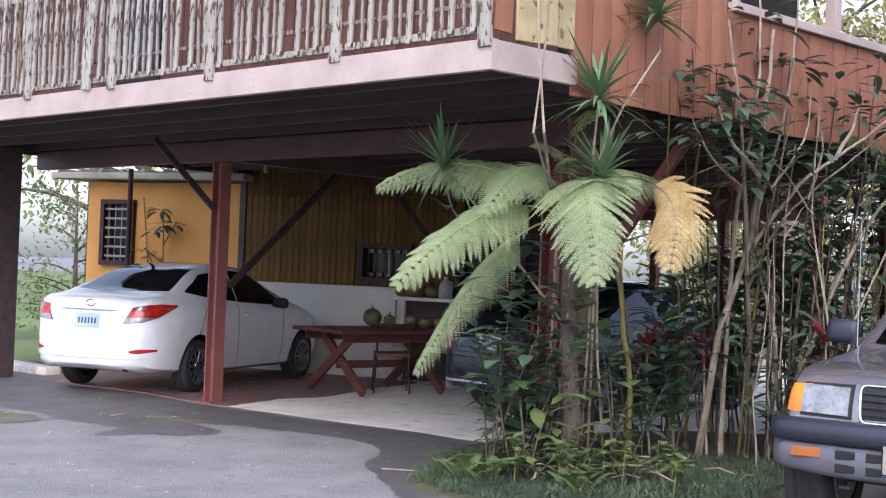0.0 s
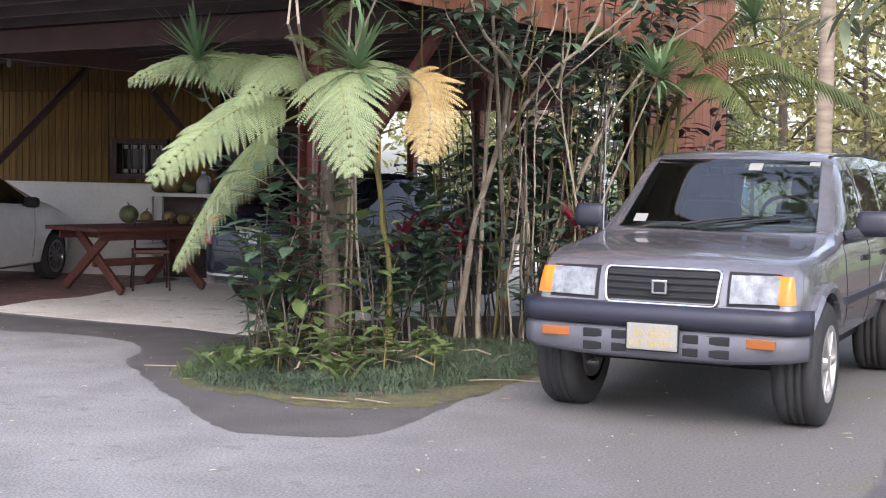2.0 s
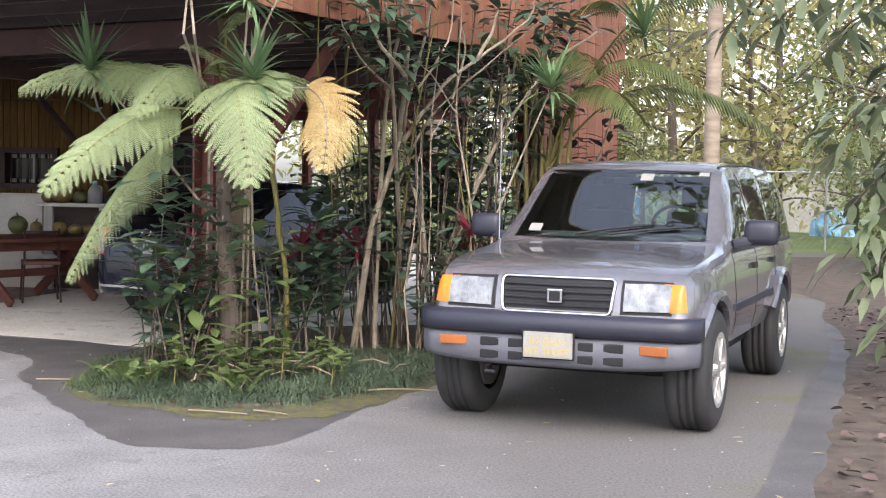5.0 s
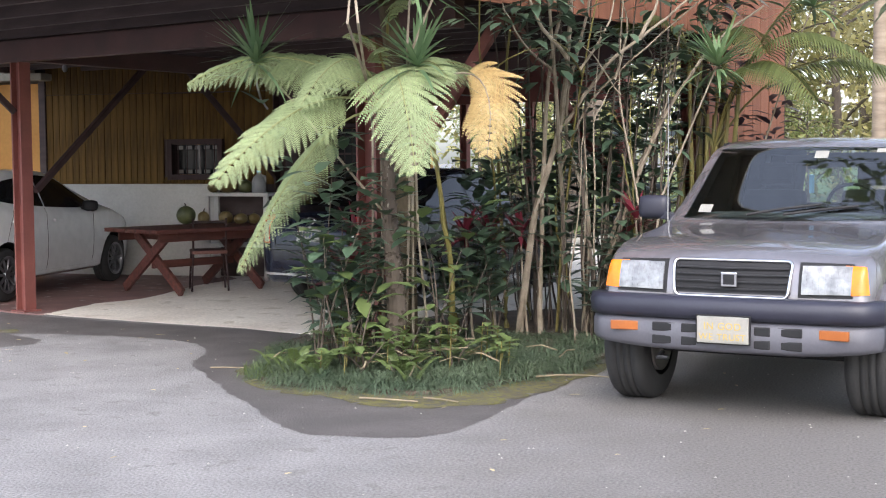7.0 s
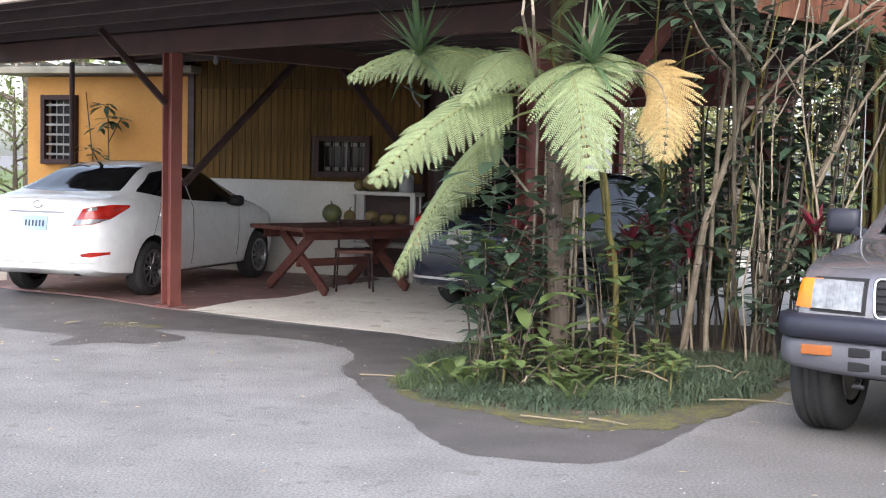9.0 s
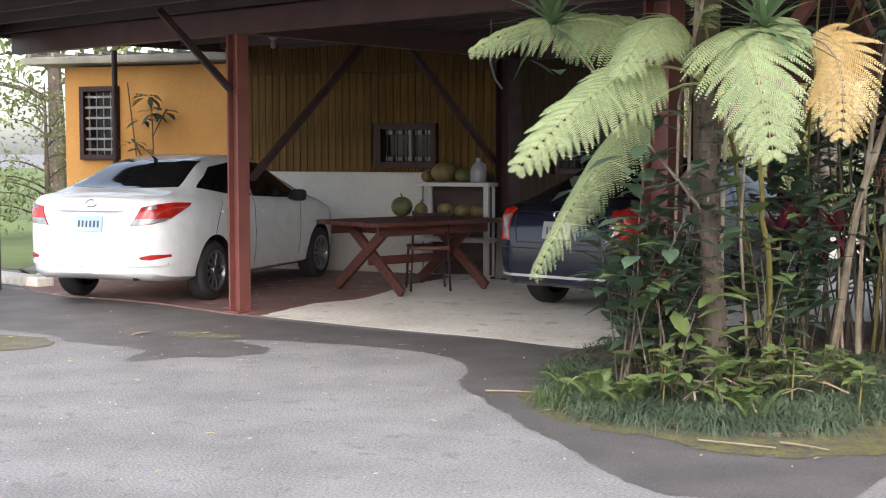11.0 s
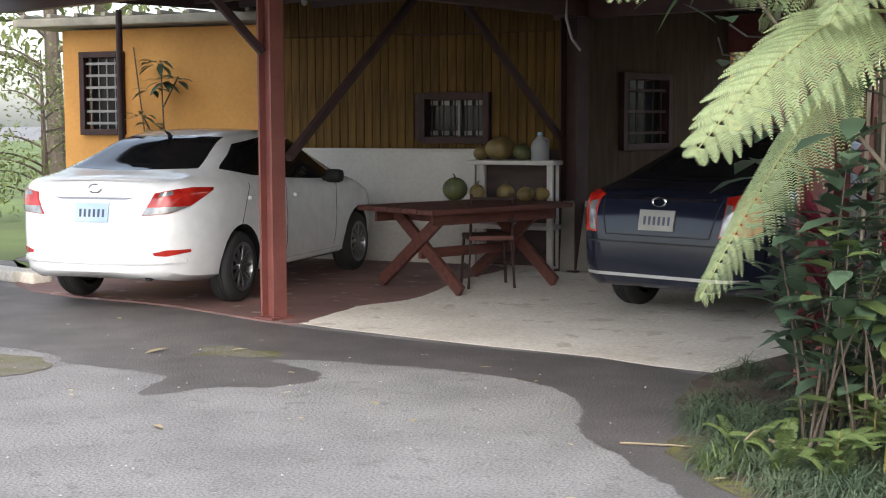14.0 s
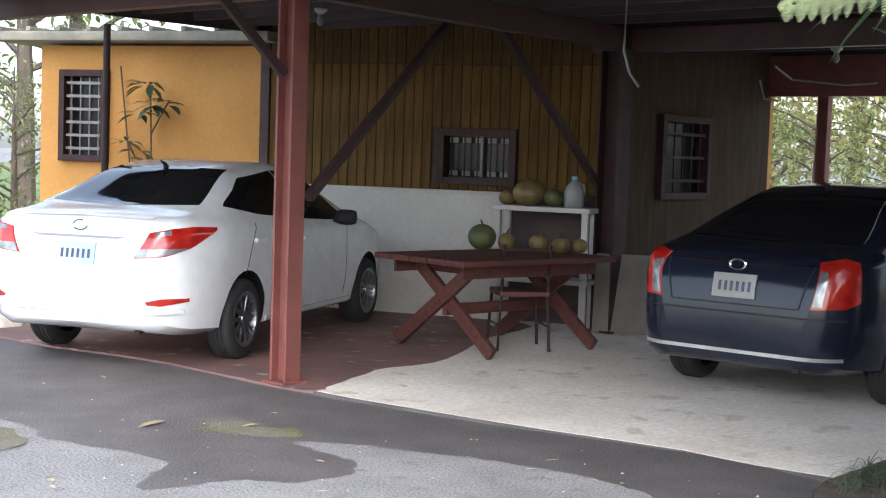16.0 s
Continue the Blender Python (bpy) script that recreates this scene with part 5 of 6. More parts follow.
lamp_bulb((-1.12, 2.57, 2.78), .05, "white ceiling lamp socket under the deck")
lamp_bulb((2.9, 5.5, 2.72), .05, "white ceiling lamp socket under the deck")
hang = thing("outdoor_lamp", pose(5.34, -1.32, 2.79), "white lamp fitting under the house edge", "lamp")
bm = bmesh.new()
box(bm, (.09, .09, .16), (0, 0, -.08), None, .015)
part("fitting", bm, white_plastic, hang)
for k, pts in enumerate((((1.66, 2.0, 2.88), (1.65, 2.0, 2.39), (1.70, 2.0, 2.22), (1.77, 2.02, 2.12)), ((2.2, 6.6, 2.62), (2.35, 6.9, 2.5), (2.9, 6.9, 2.45), (3.6, 6.9, 2.5)), ((2.0, 7.0, 2.5), (2.05, 7.05, 2.3), (2.2, 7.05, 2.28)))):
    bm = bmesh.new()
    tube(bm, pts, .012, 6)
    tagged(part("cable", bm, wire_grey), "loose grey cable hanging under the deck", "cable")
# long low kerb stone by the left edge
bm = bmesh.new()
box(bm, (1.3, .22, .12), (0, 0, .06), None, .03)
kb = part("kerb", bm, concrete)
kb.matrix_world = pose(-3.9, 1.55, 0.0, 0, 0, -20)
tagged(kb, "weathered concrete kerb beside the carport", "kerb", "", "structure")

# ---- plants ----
class Foliage:
    """Gathers leaves of one plant part into one mesh."""
    def __init__(self):
        self.v, self.f = [], []

    def quad(self, *pts):
        n = len(self.v)
        self.v.extend(tuple(p) for p in pts)
        self.f.append(tuple(range(n, n + len(pts))))

    def leaf(self, p, d, up, length, width, droop=0.25, fold=0.18):
        """A pointed leaf folded along its midrib, bending down towards its tip."""
        d = d.normalized()
        s = d.cross(up)
        if s.length < 1e-3:
            s = Vector((1, 0, 0))
        s.normalize()
        up = s.cross(d)
        n = len(self.v)
        rows = ((0, .05, 0), (.28, .42, .02), (.62, .46, .10), (1, .0, .30))
        for t, w, dr in rows[:-1]:
            c = p + d * (t * length) - Vector((0, 0, dr * droop * length * 3))
            self.v += [tuple(c - s * (w * width) + up * (fold * w * width)), tuple(c), tuple(c + s * (w * width) + up * (fold * w * width))]
        self.v.append(tuple(p + d * length - Vector((0, 0, .9 * droop * length))))
        for k in range(2):
            a = n + 3 * k
            self.f += [(a, a + 1, a + 4, a + 3), (a + 1, a + 2, a + 5, a + 4)]
        a = n + 6
        self.f += [(a, a + 1, n + 9), (a + 1, a + 2, n + 9)]

    def strap(self, p, d, length, width, droop, segs=5):
        """A long narrow blade that arches over."""
        d = d.normalized()
        s = d.cross(Vector((0, 0, 1)))
        s = s.normalized() if s.length > 1e-3 else Vector((1, 0, 0))
        n = len(self.v)
        for k in range(segs + 1):
            t = k / segs
            c = p + d * (length * t) - Vector((0, 0, droop * length * t * t))
            w = width * (1 - t ** 2.2) * (.6 + .4 * min(1, t * 4)) / 2
            self.v += [tuple(c - s * w), tuple(c + s * w)]
        for k in range(segs):
            a = n + 2 * k
            self.f.append((a, a + 1, a + 3, a + 2))

    def mesh(self, name, smooth=True):
        me = bpy.data.meshes.new(name)
        me.from_pydata(self.v, [], self.f)
        if smooth:
            me.shade_smooth()
        return me


def rdir(lo=-.2, hi=.6):
    a = rnd.uniform(0, 2 * math.pi)
    return Vector((math.cos(a), math.sin(a), rnd.uniform(lo, hi))).normalized()


def frond(fo, st, a, b, c, width, n=20, m=21, hang=.5, face=(.1, -.7, .75), begin=.2):
    """A twice-divided fern frond along a curved stalk; each side leaflet is a tapering comb of small lobes."""
    a, b, c, face = Vector(a), Vector(b), Vector(c), Vector(face).normalized()
    pts = [bez(a, b, c, k / 12) for k in range(13)]
    tube(st, pts, [.011 - .0085 * k / 12 for k in range(13)], 5)
    step = sum((q - p).length for p, q in zip(pts, pts[1:])) * (1 - begin) / n
    for i in range(n):
        t = begin + (1 - begin) * (i + .5) / n
        tt = (i + .5) / n
        p = bez(a, b, c, t)
        d = (bez(a, b, c, min(1, t + .02)) - bez(a, b, c, t - .02)).normalized()
        side = d.cross(face)
        side = side.normalized() if side.length > .05 else Vector((1, 0, 0))
        nrm = side.cross(d)
        w0 = width * min(1, .66 + 1.9 * tt) * (1 - tt) ** .52 + .012
        for s in (-1, 1):
            w = w0 * rnd.uniform(.92, 1.06)
            out = (side * s * .85 + d * rnd.uniform(.50, .62) + nrm * rnd.uniform(-.06, .06)).normalized()
            hg = hang * rnd.uniform(.8, 1.2)
            for j in range(m):
                u = (j + .5) / m
                pos = p + out * (w * u) - Vector((0, 0, hg * w * u * u))
                tang = (out - Vector((0, 0, 2 * hg * u))).normalized()
                cross = tang.cross(nrm).normalized()
                ln = step * .66 * (1 - u ** 3.5) * rnd.uniform(.9, 1.08) + .004
                hw = w / m * .46
                for r in (-1, 1):
                    e = (cross * r + tang * .45 - nrm * .30).normalized() * ln
                    fo.quad(pos - tang * hw, pos + e * .6 - tang * hw * .85, pos + e + tang * hw * .3, pos + e * .6 + tang * hw * .85, pos + tang * hw)


# tree fern
K = Vector((4.715, -2.70, 1.90))
fern = thing("tree_fern", pose(0, 0, 0), "tall tree fern with broad light green fronds", "fern")
bm = bmesh.new()
tp = [(4.80, -2.70, -.02), (4.79, -2.70, .45), (4.755, -2.70, 1.0), (4.735, -2.70, 1.45), (4.715, -2.70, 1.92)]
tube(bm, tp, [.092, .070, .053, .048, .043], 14)
for _ in range(220):
    z = rnd.uniform(.05, 1.88)
    a = rnd.uniform(0, 6.28)
    x = np.interp(z, [0, .45, 1, 1.45, 1.9], [4.80, 4.79, 4.755, 4.735, 4.715])
    r = np.interp(z, [0, .45, 1, 1.9], [.086, .066, .050, .042])
    box(bm, (.014, .026, .035), (x + r * math.cos(a), -2.70 + r * math.sin(a), z), Matrix.Rotation(a, 3, 'Z') @ Matrix.Rotation(.5, 3, 'Y'))
part("trunk", bm, bark, fern, "rough scaly trunk with pale lichen")
for b, c, w, n_, hg, bg in (((4.46, -3.36, 2.22), (3.95, -3.98, 1.40), .36, 24, .42, .30), ((5.02, -3.45, 2.62), (5.28, -3.78, 1.47), .48, 24, .34, .28), ((4.15, -3.05, 2.56), (3.40, -3.22, 2.10), .25, 22, .55, .35), ((4.62, -3.05, 2.60), (4.40, -3.55, 1.92), .32, 20, .5, .25),
                           ((4.42, -3.20, 1.98), (3.88, -3.45, .78), .19, 34, .95, .38), ((5.10, -3.05, 2.45), (5.36, -3.25, 2.08), .22, 17, .5, .3), ((4.95, -2.25, 2.55), (5.35, -1.85, 2.1), .28, 17, .5, .2), ((4.30, -2.20, 2.5), (3.85, -1.85, 2.05), .28, 17, .6, .2), ((4.25, -2.9, 2.52), (3.88, -2.95, 2.12), .30, 18, .6, .3)):
    fo, st = Foliage(), bmesh.new()
    frond(fo, st, K, b, c, w, n_, 26, hg, begin=bg)
    fp = part("frond", fo.mesh("frond", False), fern_green, fern)
    part("stalk", st, fern_stalk, fp)
fo, st = Foliage(), bmesh.new()
frond(fo, st, K, (5.56, -2.35, 2.58), (5.52, -2.85, 1.58), .36, 18, 24, .40, (.3, -.95, .1), .46)
fp = part("dead_frond", fo.mesh("frond", False), fern_dead, fern, "dry orange-brown drooping frond")
part("stalk", st, pale_bark, fp)
for a, b, c, w in (((4.72, -2.65, 2.15), (4.7, -2.9, 2.4), (4.85, -3.1, 2.32), .12), ((4.72, -2.65, 2.3), (4.6, -2.9, 2.5), (4.55, -3.05, 2.42), .12), ((4.74, -2.7, 2.45), (4.8, -2.9, 2.68), (4.98, -3.05, 2.6), .12), ((4.76, -2.7, 2.6), (4.9, -3.0, 2.72), (5.08, -3.2, 2.62), .11)):
    fo, st = Foliage(), bmesh.new()
    frond(fo, st, a, b, c, w, 11, 8)
    fp = part("young_frond", fo.mesh("frond", False), fern_green, fern)
    part("stalk", st, yellow_stem, fp)


def clear_of_house(p):
    """Leans a point outwards where it would stand under or inside the upper storey."""
    p = Vector(p)
    q = p - C
    u = q.dot(U)
    ramp = min(1, max(0, (p.z - 1.9) / .65))
    need = max(0, .16 - u) * ramp * ramp * (3 - 2 * ramp) / .57 if q.dot(V) < 7.6 else 0
    return p + Vector((.25, -.95, -(p.z - 1.5) / 10.5)) * need


def dracaena(stem, label, n=58, length=.50, width=.036, material=None, r=.009, low=-.1):
    """A cane with a head of strap leaves at its top."""
    t = thing("dracaena", pose(0, 0, 0), label, "plant", "strap-leaved plants")
    bm = bmesh.new()
    pts = [clear_of_house(p) for p in stem] if material is None and stem[-1][2] > 2.6 else [Vector(p) for p in stem]
    tube(bm, pts, [r * (1.25 - .5 * k / (len(pts) - 1)) for k in range(len(pts))], 8)
    part("cane", bm, pale_bark, t, "thin pale cane")
    fo = Foliage()
    for k in range(n):
        u = k / n
        d = rdir(0, .1)
        d.z = low + (1.6 - low) * u ** 1.3
        fo.strap(pts[-1] + Vector((0, 0, -.05 + .08 * u)), d, length * rnd.uniform(.75, 1.1), width, rnd.uniform(.1, .5) * (1.15 - u))
    part("leaf_head", fo.mesh("leaf_head"), material or strap_green, t, "tuft of long pointed leaves")
    return t


for stem in (((4.74, -2.66, 1.1), (4.45, -2.70, 1.45), (4.10, -2.9, 1.95), (3.88, -3.1, 2.27)), ((4.95, -2.35, 0), (4.9, -2.5, 1.0), (5.0, -2.9, 1.8), (5.15, -3.3, 2.20)), ((4.7, -2.2, 0), (4.75, -2.2, 1.6), (4.82, -2.3, 2.4), (4.88, -2.4, 2.86)),
             ((4.7, -2.0, 0), (4.72, -2.05, 1.8), (4.78, -2.1, 2.36), (4.94, -2.05, 2.81), (5.17, -2.0, 3.25), (5.13, -1.95, 3.55)), ((6.35, -.8, 0), (6.5, -.9, 1.2), (6.8, -1.0, 1.9), (6.97, -1.0, 2.30)), ((7.0, .3, 0), (7.2, .2, 1.4), (7.5, .1, 2.4), (7.69, 0, 2.85)),
             ((4.4, -2.1, 0), (4.45, -2.2, 1.8), (4.53, -2.3, 2.6), (4.48, -2.3, 3.3), (4.44, -2.3, 4.4)), ((4.5, -2.15, 0), (4.52, -2.2, 1.8), (4.47, -2.3, 2.6), (4.52, -2.3, 3.3), (4.56, -2.3, 4.5))):
    dracaena(stem, "slender cane plant with a tuft of strap leaves")
old = thing("tree", pose(0, 0, 0), "mossy old tree trunk behind the fern", "tree")
bm = bmesh.new()
tube(bm, [(4.52, -1.60, -.05), (4.52, -1.62, 1.0), (4.55, -1.85, 2.0), (4.66, -2.35, 2.5), (4.70, -2.60, 2.72)], [.10, .085, .08, .075, .07], 14)
for _ in range(60):
    z, a = rnd.uniform(.1, 1.6), rnd.uniform(0, 6.28)
    box(bm, (.014, .03, rnd.uniform(.1, .3)), (4.52 + .085 * math.cos(a), -1.61 + .085 * math.sin(a), z), Matrix.Rotation(a, 3, 'Z'))
part("trunk", bm, surf("mossy_bark", (0.13, 0.10, 0.06), (0.07, 0.055, 0.035), 0.95, scale=5, fine=40, bump=0.8), old)


def shrub(base, height, stems, leaf_len, per_stem, material, label, spread=.35, stem_mat=None, name="shrub", group="bed shrubs", bare=.35, lw=.36):
    t = thing(name, pose(*base), label, "shrub", group)
    fo = Foliage()
    for k in range(stems):
        top = Vector((rnd.uniform(-1, 1) * spread, rnd.uniform(-1, 1) * spread, height * rnd.uniform(.65, 1.05)))
        b0 = Vector((rnd.uniform(-.1, .1), rnd.uniform(-.1, .1), 0))
        mid = b0.lerp(top, .5) + Vector((rnd.uniform(-.08, .08), rnd.uniform(-.08, .08), .05))
        bm = bmesh.new()
        tube(bm, [bez(b0, mid, top, i / 6) for i in range(7)], [.009 * (1 - .7 * i / 6) for i in range(7)], 5)
        part("stem", bm, stem_mat or bark, t)
        for i in range(int(per_stem * 1.9)):
            u = bare + (1 - bare) * (i + rnd.random()) / per_stem
            p = bez(b0, mid, top, u)
            d = rdir(-.1, .75)
            fo.leaf(p + d * .03, d, Vector((0, 0, 1)), leaf_len * rnd.uniform(.7, 1.35), leaf_len * lw * 1.35, rnd.uniform(.05, .4))
    part("leaves", fo.mesh("leaves"), material, t)
    return t


for x, y, h, s, ll, n in ((4.36, -3.0, 1.42, 4, .22, 9), (4.30, -2.8, 1.15, 4, .21, 9), (4.5, -2.95, .95, 4, .20, 8), (4.36, -2.45, 1.3, 4, .21, 9), (4.28, -2.6, .8, 4, .20, 9), (4.45, -2.0, 1.0, 4, .20, 9), (4.5, -2.5, .75, 4, .20, 8), (5.0, -1.9, .9, 4, .22, 10), (5.1, -1.2, .95, 5, .22, 12), (4.75, -.8, 1.1, 5, .22, 12),
                       (5.5, -.2, 1.5, 6, .25, 14), (5.9, 0.2, 1.7, 6, .25, 14), (6.3, .0, 1.5, 6, .25, 14), (5.2, .4, 1.4, 6, .24, 14), (4.8, .3, 1.2, 5, .24, 12), (5.7, 1.0, 2.0, 6, .26, 14), (6.2, 1.2, 2.3, 6, .26, 14), (5.9, -1.0, .8, 4, .2, 9), (6.1, -.6, .9, 4, .2, 9)):
    shrub((x, y, 0), h, s, ll, n, dark_leaf, "dark green broad-leaved shrub in the planting bed")
for x, y, h in ((4.62, -3.15, .72), (4.98, -2.95, .40), (4.78, -3.3, .28), (5.25, -2.9, .28), (5.05, -2.5, .95), (5.0, -3.3, .22)):
    shrub((x, y, .03), h, 3, .13 if h < .6 else .22, 5, mid_leaf, "fresh green broad-leaved plant in the planting bed", .22, bark, "plant", "bed plants", .3, .40)
for x, y, h in ((5.07, -1.0, .95), (5.32, -.9, .92), (4.3, -2.5, .70), (4.2, -1.9, .95), (4.45, -1.55, 1.05), (5.0, -1.5, .95), (6.3, -.9, 1.05)):
    dracaena(((x + .05, y + .05, 0), (x + .02, y, h * .5), (x, y, h)), "crimson strap-leaved plant in the planting bed", 20, .32, .045, red_leaf, .010, -.3)
pu = shrub((7.05, .45, 0), 2.45, 6, .22, 15, purple_leaf, "dark purple-leaved shrub beside the house", .35, None, "shrub", "house shrubs", .62, .30)
for x, y in ((4.2, -3.2), (4.4, -3.3), (5.0, -3.3)):
    t = thing("small_fern", pose(x, y, .03), "small bright green ground fern", "fern", "ground ferns")
    for k in range(5):
        d = rdir(.3, .9)
        fo, st = Foliage(), bmesh.new()
        frond(fo, st, (0, 0, 0), d * .12 + Vector((0, 0, .14)), d * .24 + Vector((0, 0, .06)), .045, 15, 9, .3, (0, 0, 1))
        fp = part("frond", fo.mesh("frond", False), mid_leaf, t)

# bare saplings with pale stems
def sapling(paths, leaves=(), label="bare pale-stemmed sapling in the planting bed", r=.022, material=None, leaf_mat=None):
    t = thing("sapling", pose(0, 0, 0), label, "sapling", "bed saplings")
    for k, pts in enumerate(paths):
        P_ = [clear_of_house(p) for p in pts]
        fine = []
        for i in range(len(P_) - 1):
            a, b, c, d = P_[max(i - 1, 0)], P_[i], P_[i + 1], P_[min(i + 2, len(P_) - 1)]
            for j in range(4):
                u = j / 4
                fine.append(.5 * (2 * b + (c - a) * u + (2 * a - 5 * b + 4 * c - d) * u * u + (3 * b - a - 3 * c + d) * u ** 3) + Vector((rnd.gauss(0, .006), rnd.gauss(0, .006), 0)))
        fine.append(P_[-1])
        bm = bmesh.new()
        rr = r if k == 0 else r * .55
        tube(bm, fine, [rr * (1.15 - .75 * i / (len(fine) - 1)) for i in range(len(fine))], 7)
        part("stem" if k == 0 else "branch", bm, material or pale_bark, t)
    if leaves:
        fo = Foliage()
        for p, n, l in leaves:
            for _ in range(n):
                d = rdir(-.3, .5)
                fo.leaf(clear_of_house(p) + d * rnd.uniform(.02, .25), d, Vector((0, 0, 1)), l * rnd.uniform(.6, 1.1), l * .36, rnd.uniform(.1, .5))
        part("leaves", fo.mesh("leaves"), leaf_mat or dark_leaf, t)
    return t


sapling([((5.30, -.9, 0), (5.44, -.9, 1.02), (5.66, -.9, 1.84), (5.69, -.9, 2.74), (5.75, -.9, 3.6)), ((5.71, -.9, 1.84), (6.04, -.9, 2.32), (6.32, -.9, 2.52), (6.74, -.9, 2.85), (6.80, -.9, 3.01)), ((6.32, -.9, 2.52), (6.45, -.95, 2.75), (6.5, -.95, 2.95)), ((5.68, -.9, 2.4), (5.4, -.9, 2.75), (5.3, -.9, 3.1))], (((5.5, -.5, 2.5), 8, .2), ((5.86, -.4, 2.55), 8, .2), ((5.67, -.95, 1.5), 9, .2)), r=.030)
sapling([((5.65, -.6, 0), (5.62, -.6, 1.12), (5.49, -.6, 2.34), (5.40, -.6, 3.07), (5.3, -.6, 3.8)), ((5.5, -.6, 2.3), (5.2, -.6, 2.6), (5.05, -.6, 2.95))], (((4.82, -.4, 2.9), 8, .2), ((5.13, -.4, 2.85), 8, .2)), r=.019)
sapling([((5.82, -.7, 0), (5.87, -.7, 1.03), (5.67, -.7, 1.85), (5.84, -.7, 3.06), (5.9, -.7, 3.9)), ((5.75, -.7, 2.3), (6.0, -.7, 2.7), (6.05, -.7, 3.2))], (((6.03, -.4, 2.13), 8, .2), ((6.2, -.3, 2.95), 9, .22)), r=.019)
sapling([((5.47, -.8, 0), (5.49, -.8, 1.22), (5.51, -.8, 2.18), (5.61, -.8, 3.04), (5.6, -.8, 3.9)), ((5.65, -.8, 1.46), (5.88, -.8, 2.0), (6.36, -.8, 2.46), (6.91, -.8, 2.91)), ((6.1, -.8, 2.2), (6.2, -.8, 2.6), (6.15, -.8, 2.85))], (((6.56, -.5, 2.93), 9, .2), ((7.0, -.5, 2.9), 9, .2)), r=.021)
sapling([((5.78, -.5, 0), (5.88, -.5, .33), (6.29, -.5, 1.48), (6.62, -.5, 2.12), (6.97, -.5, 2.56), (7.3, -.5, 2.8)), ((6.3, -.5, 1.5), (6.5, -.5, 2.0), (6.55, -.5, 2.5))], (((6.5, -.3, 1.64), 8, .2),), r=.021)
sapling([((5.9, -.4, 0), (6.0, -.4, .73), (6.14, -.4, 1.23), (6.46, -.4, 1.93), (6.6, -.4, 2.6))], (((5.89, -.3, 1.62), 8, .2),), r=.022)
sapling([((4.75, -.9, 0), (4.72, -.9, .3), (4.68, -.9, .85), (4.54, -.9, 1.67), (4.5, -.9, 2.0))], (), "yellow-green bare cane in the planting bed", .030, yellow_stem)
sapling([((5.05, -.3, 0), (5.03, -.3, .48), (4.99, -.3, 1.6), (5.03, -.3, 2.75))], (((5.0, -.3, 1.3), 5, .18),), "yellow-green cane in the planting bed", .022, yellow_stem)
sapling([((5.0, -1.88, 0), (4.99, -1.95, .7), (4.96, -2.15, 1.4), (4.93, -2.25, 1.78))], (), "yellow-green bare cane beside the tree fern", .024, yellow_stem)
for k in range(26):
    x, y = rnd.uniform(5.0, 6.45), rnd.uniform(-1.4, .5)
    h = rnd.uniform(.9, 3.4)
    lx, ly = rnd.gauss(0, .14), rnd.gauss(0, .12)
    paths = [((x, y, 0), (x + lx * .3 + rnd.gauss(0, .03), y + ly * .3, h * .35), (x + lx * .7 + rnd.gauss(0, .05), y + ly * .7, h * .7), (x + lx * 1.3, y + ly * 1.3, h))]
    if h > 2.0:
        a = Vector(paths[0][2])
        e = rdir(.4, 1.2) * rnd.uniform(.3, .7)
        paths.append((tuple(a), tuple(a + e * .6 + Vector((0, 0, .05))), tuple(a + e)))
    sapling(paths, (((x + lx, y + ly, h * .93), 5, .17),) if k % 2 else (), r=rnd.uniform(.007, .015), material=(yellow_stem, bark, pale_bark, bark)[k % 4])

for x, y, z, n, l in ((5.3, -.9, 3.3, 14, .22), (5.9, -.9, 3.3, 14, .22), (6.3, -.8, 3.1, 12, .22), (5.6, -.8, 3.7, 14, .22), (6.6, -.6, 3.3, 14, .22), (5.0, -.8, 3.1, 10, .2), (6.1, -.7, 2.6, 10, .2)):
    b_ = Vector((x, y, z))
    sapling([((x * .6 + 5.7 * .4, y + .2, 0), (x * .8 + 5.7 * .2, y + .1, z * .55), (x, y, z))], ((tuple(b_), n, l), (tuple(b_ + Vector((.15, .1, -.3))), n // 2, l)), "dark-leaved sapling in the planting bed", .012, bark)

for k in range(20):
    x, y, z = 5.0 + 2.0 * (k + rnd.random()) / 20, rnd.uniform(-.7, .2), rnd.uniform(1.5, 3.6)
    sapling([((x * .5 + 2.9, y + .25, 0), (x * .8 + 1.15, y + .1, z * .5), (x, y, z))], tuple(((x + rnd.gauss(0, .12), y + rnd.gauss(0, .12), z - rnd.uniform(-.05, .45)), 8, .23) for _ in range(3)), "dark-leaved sapling in the planting bed", .010, bark)

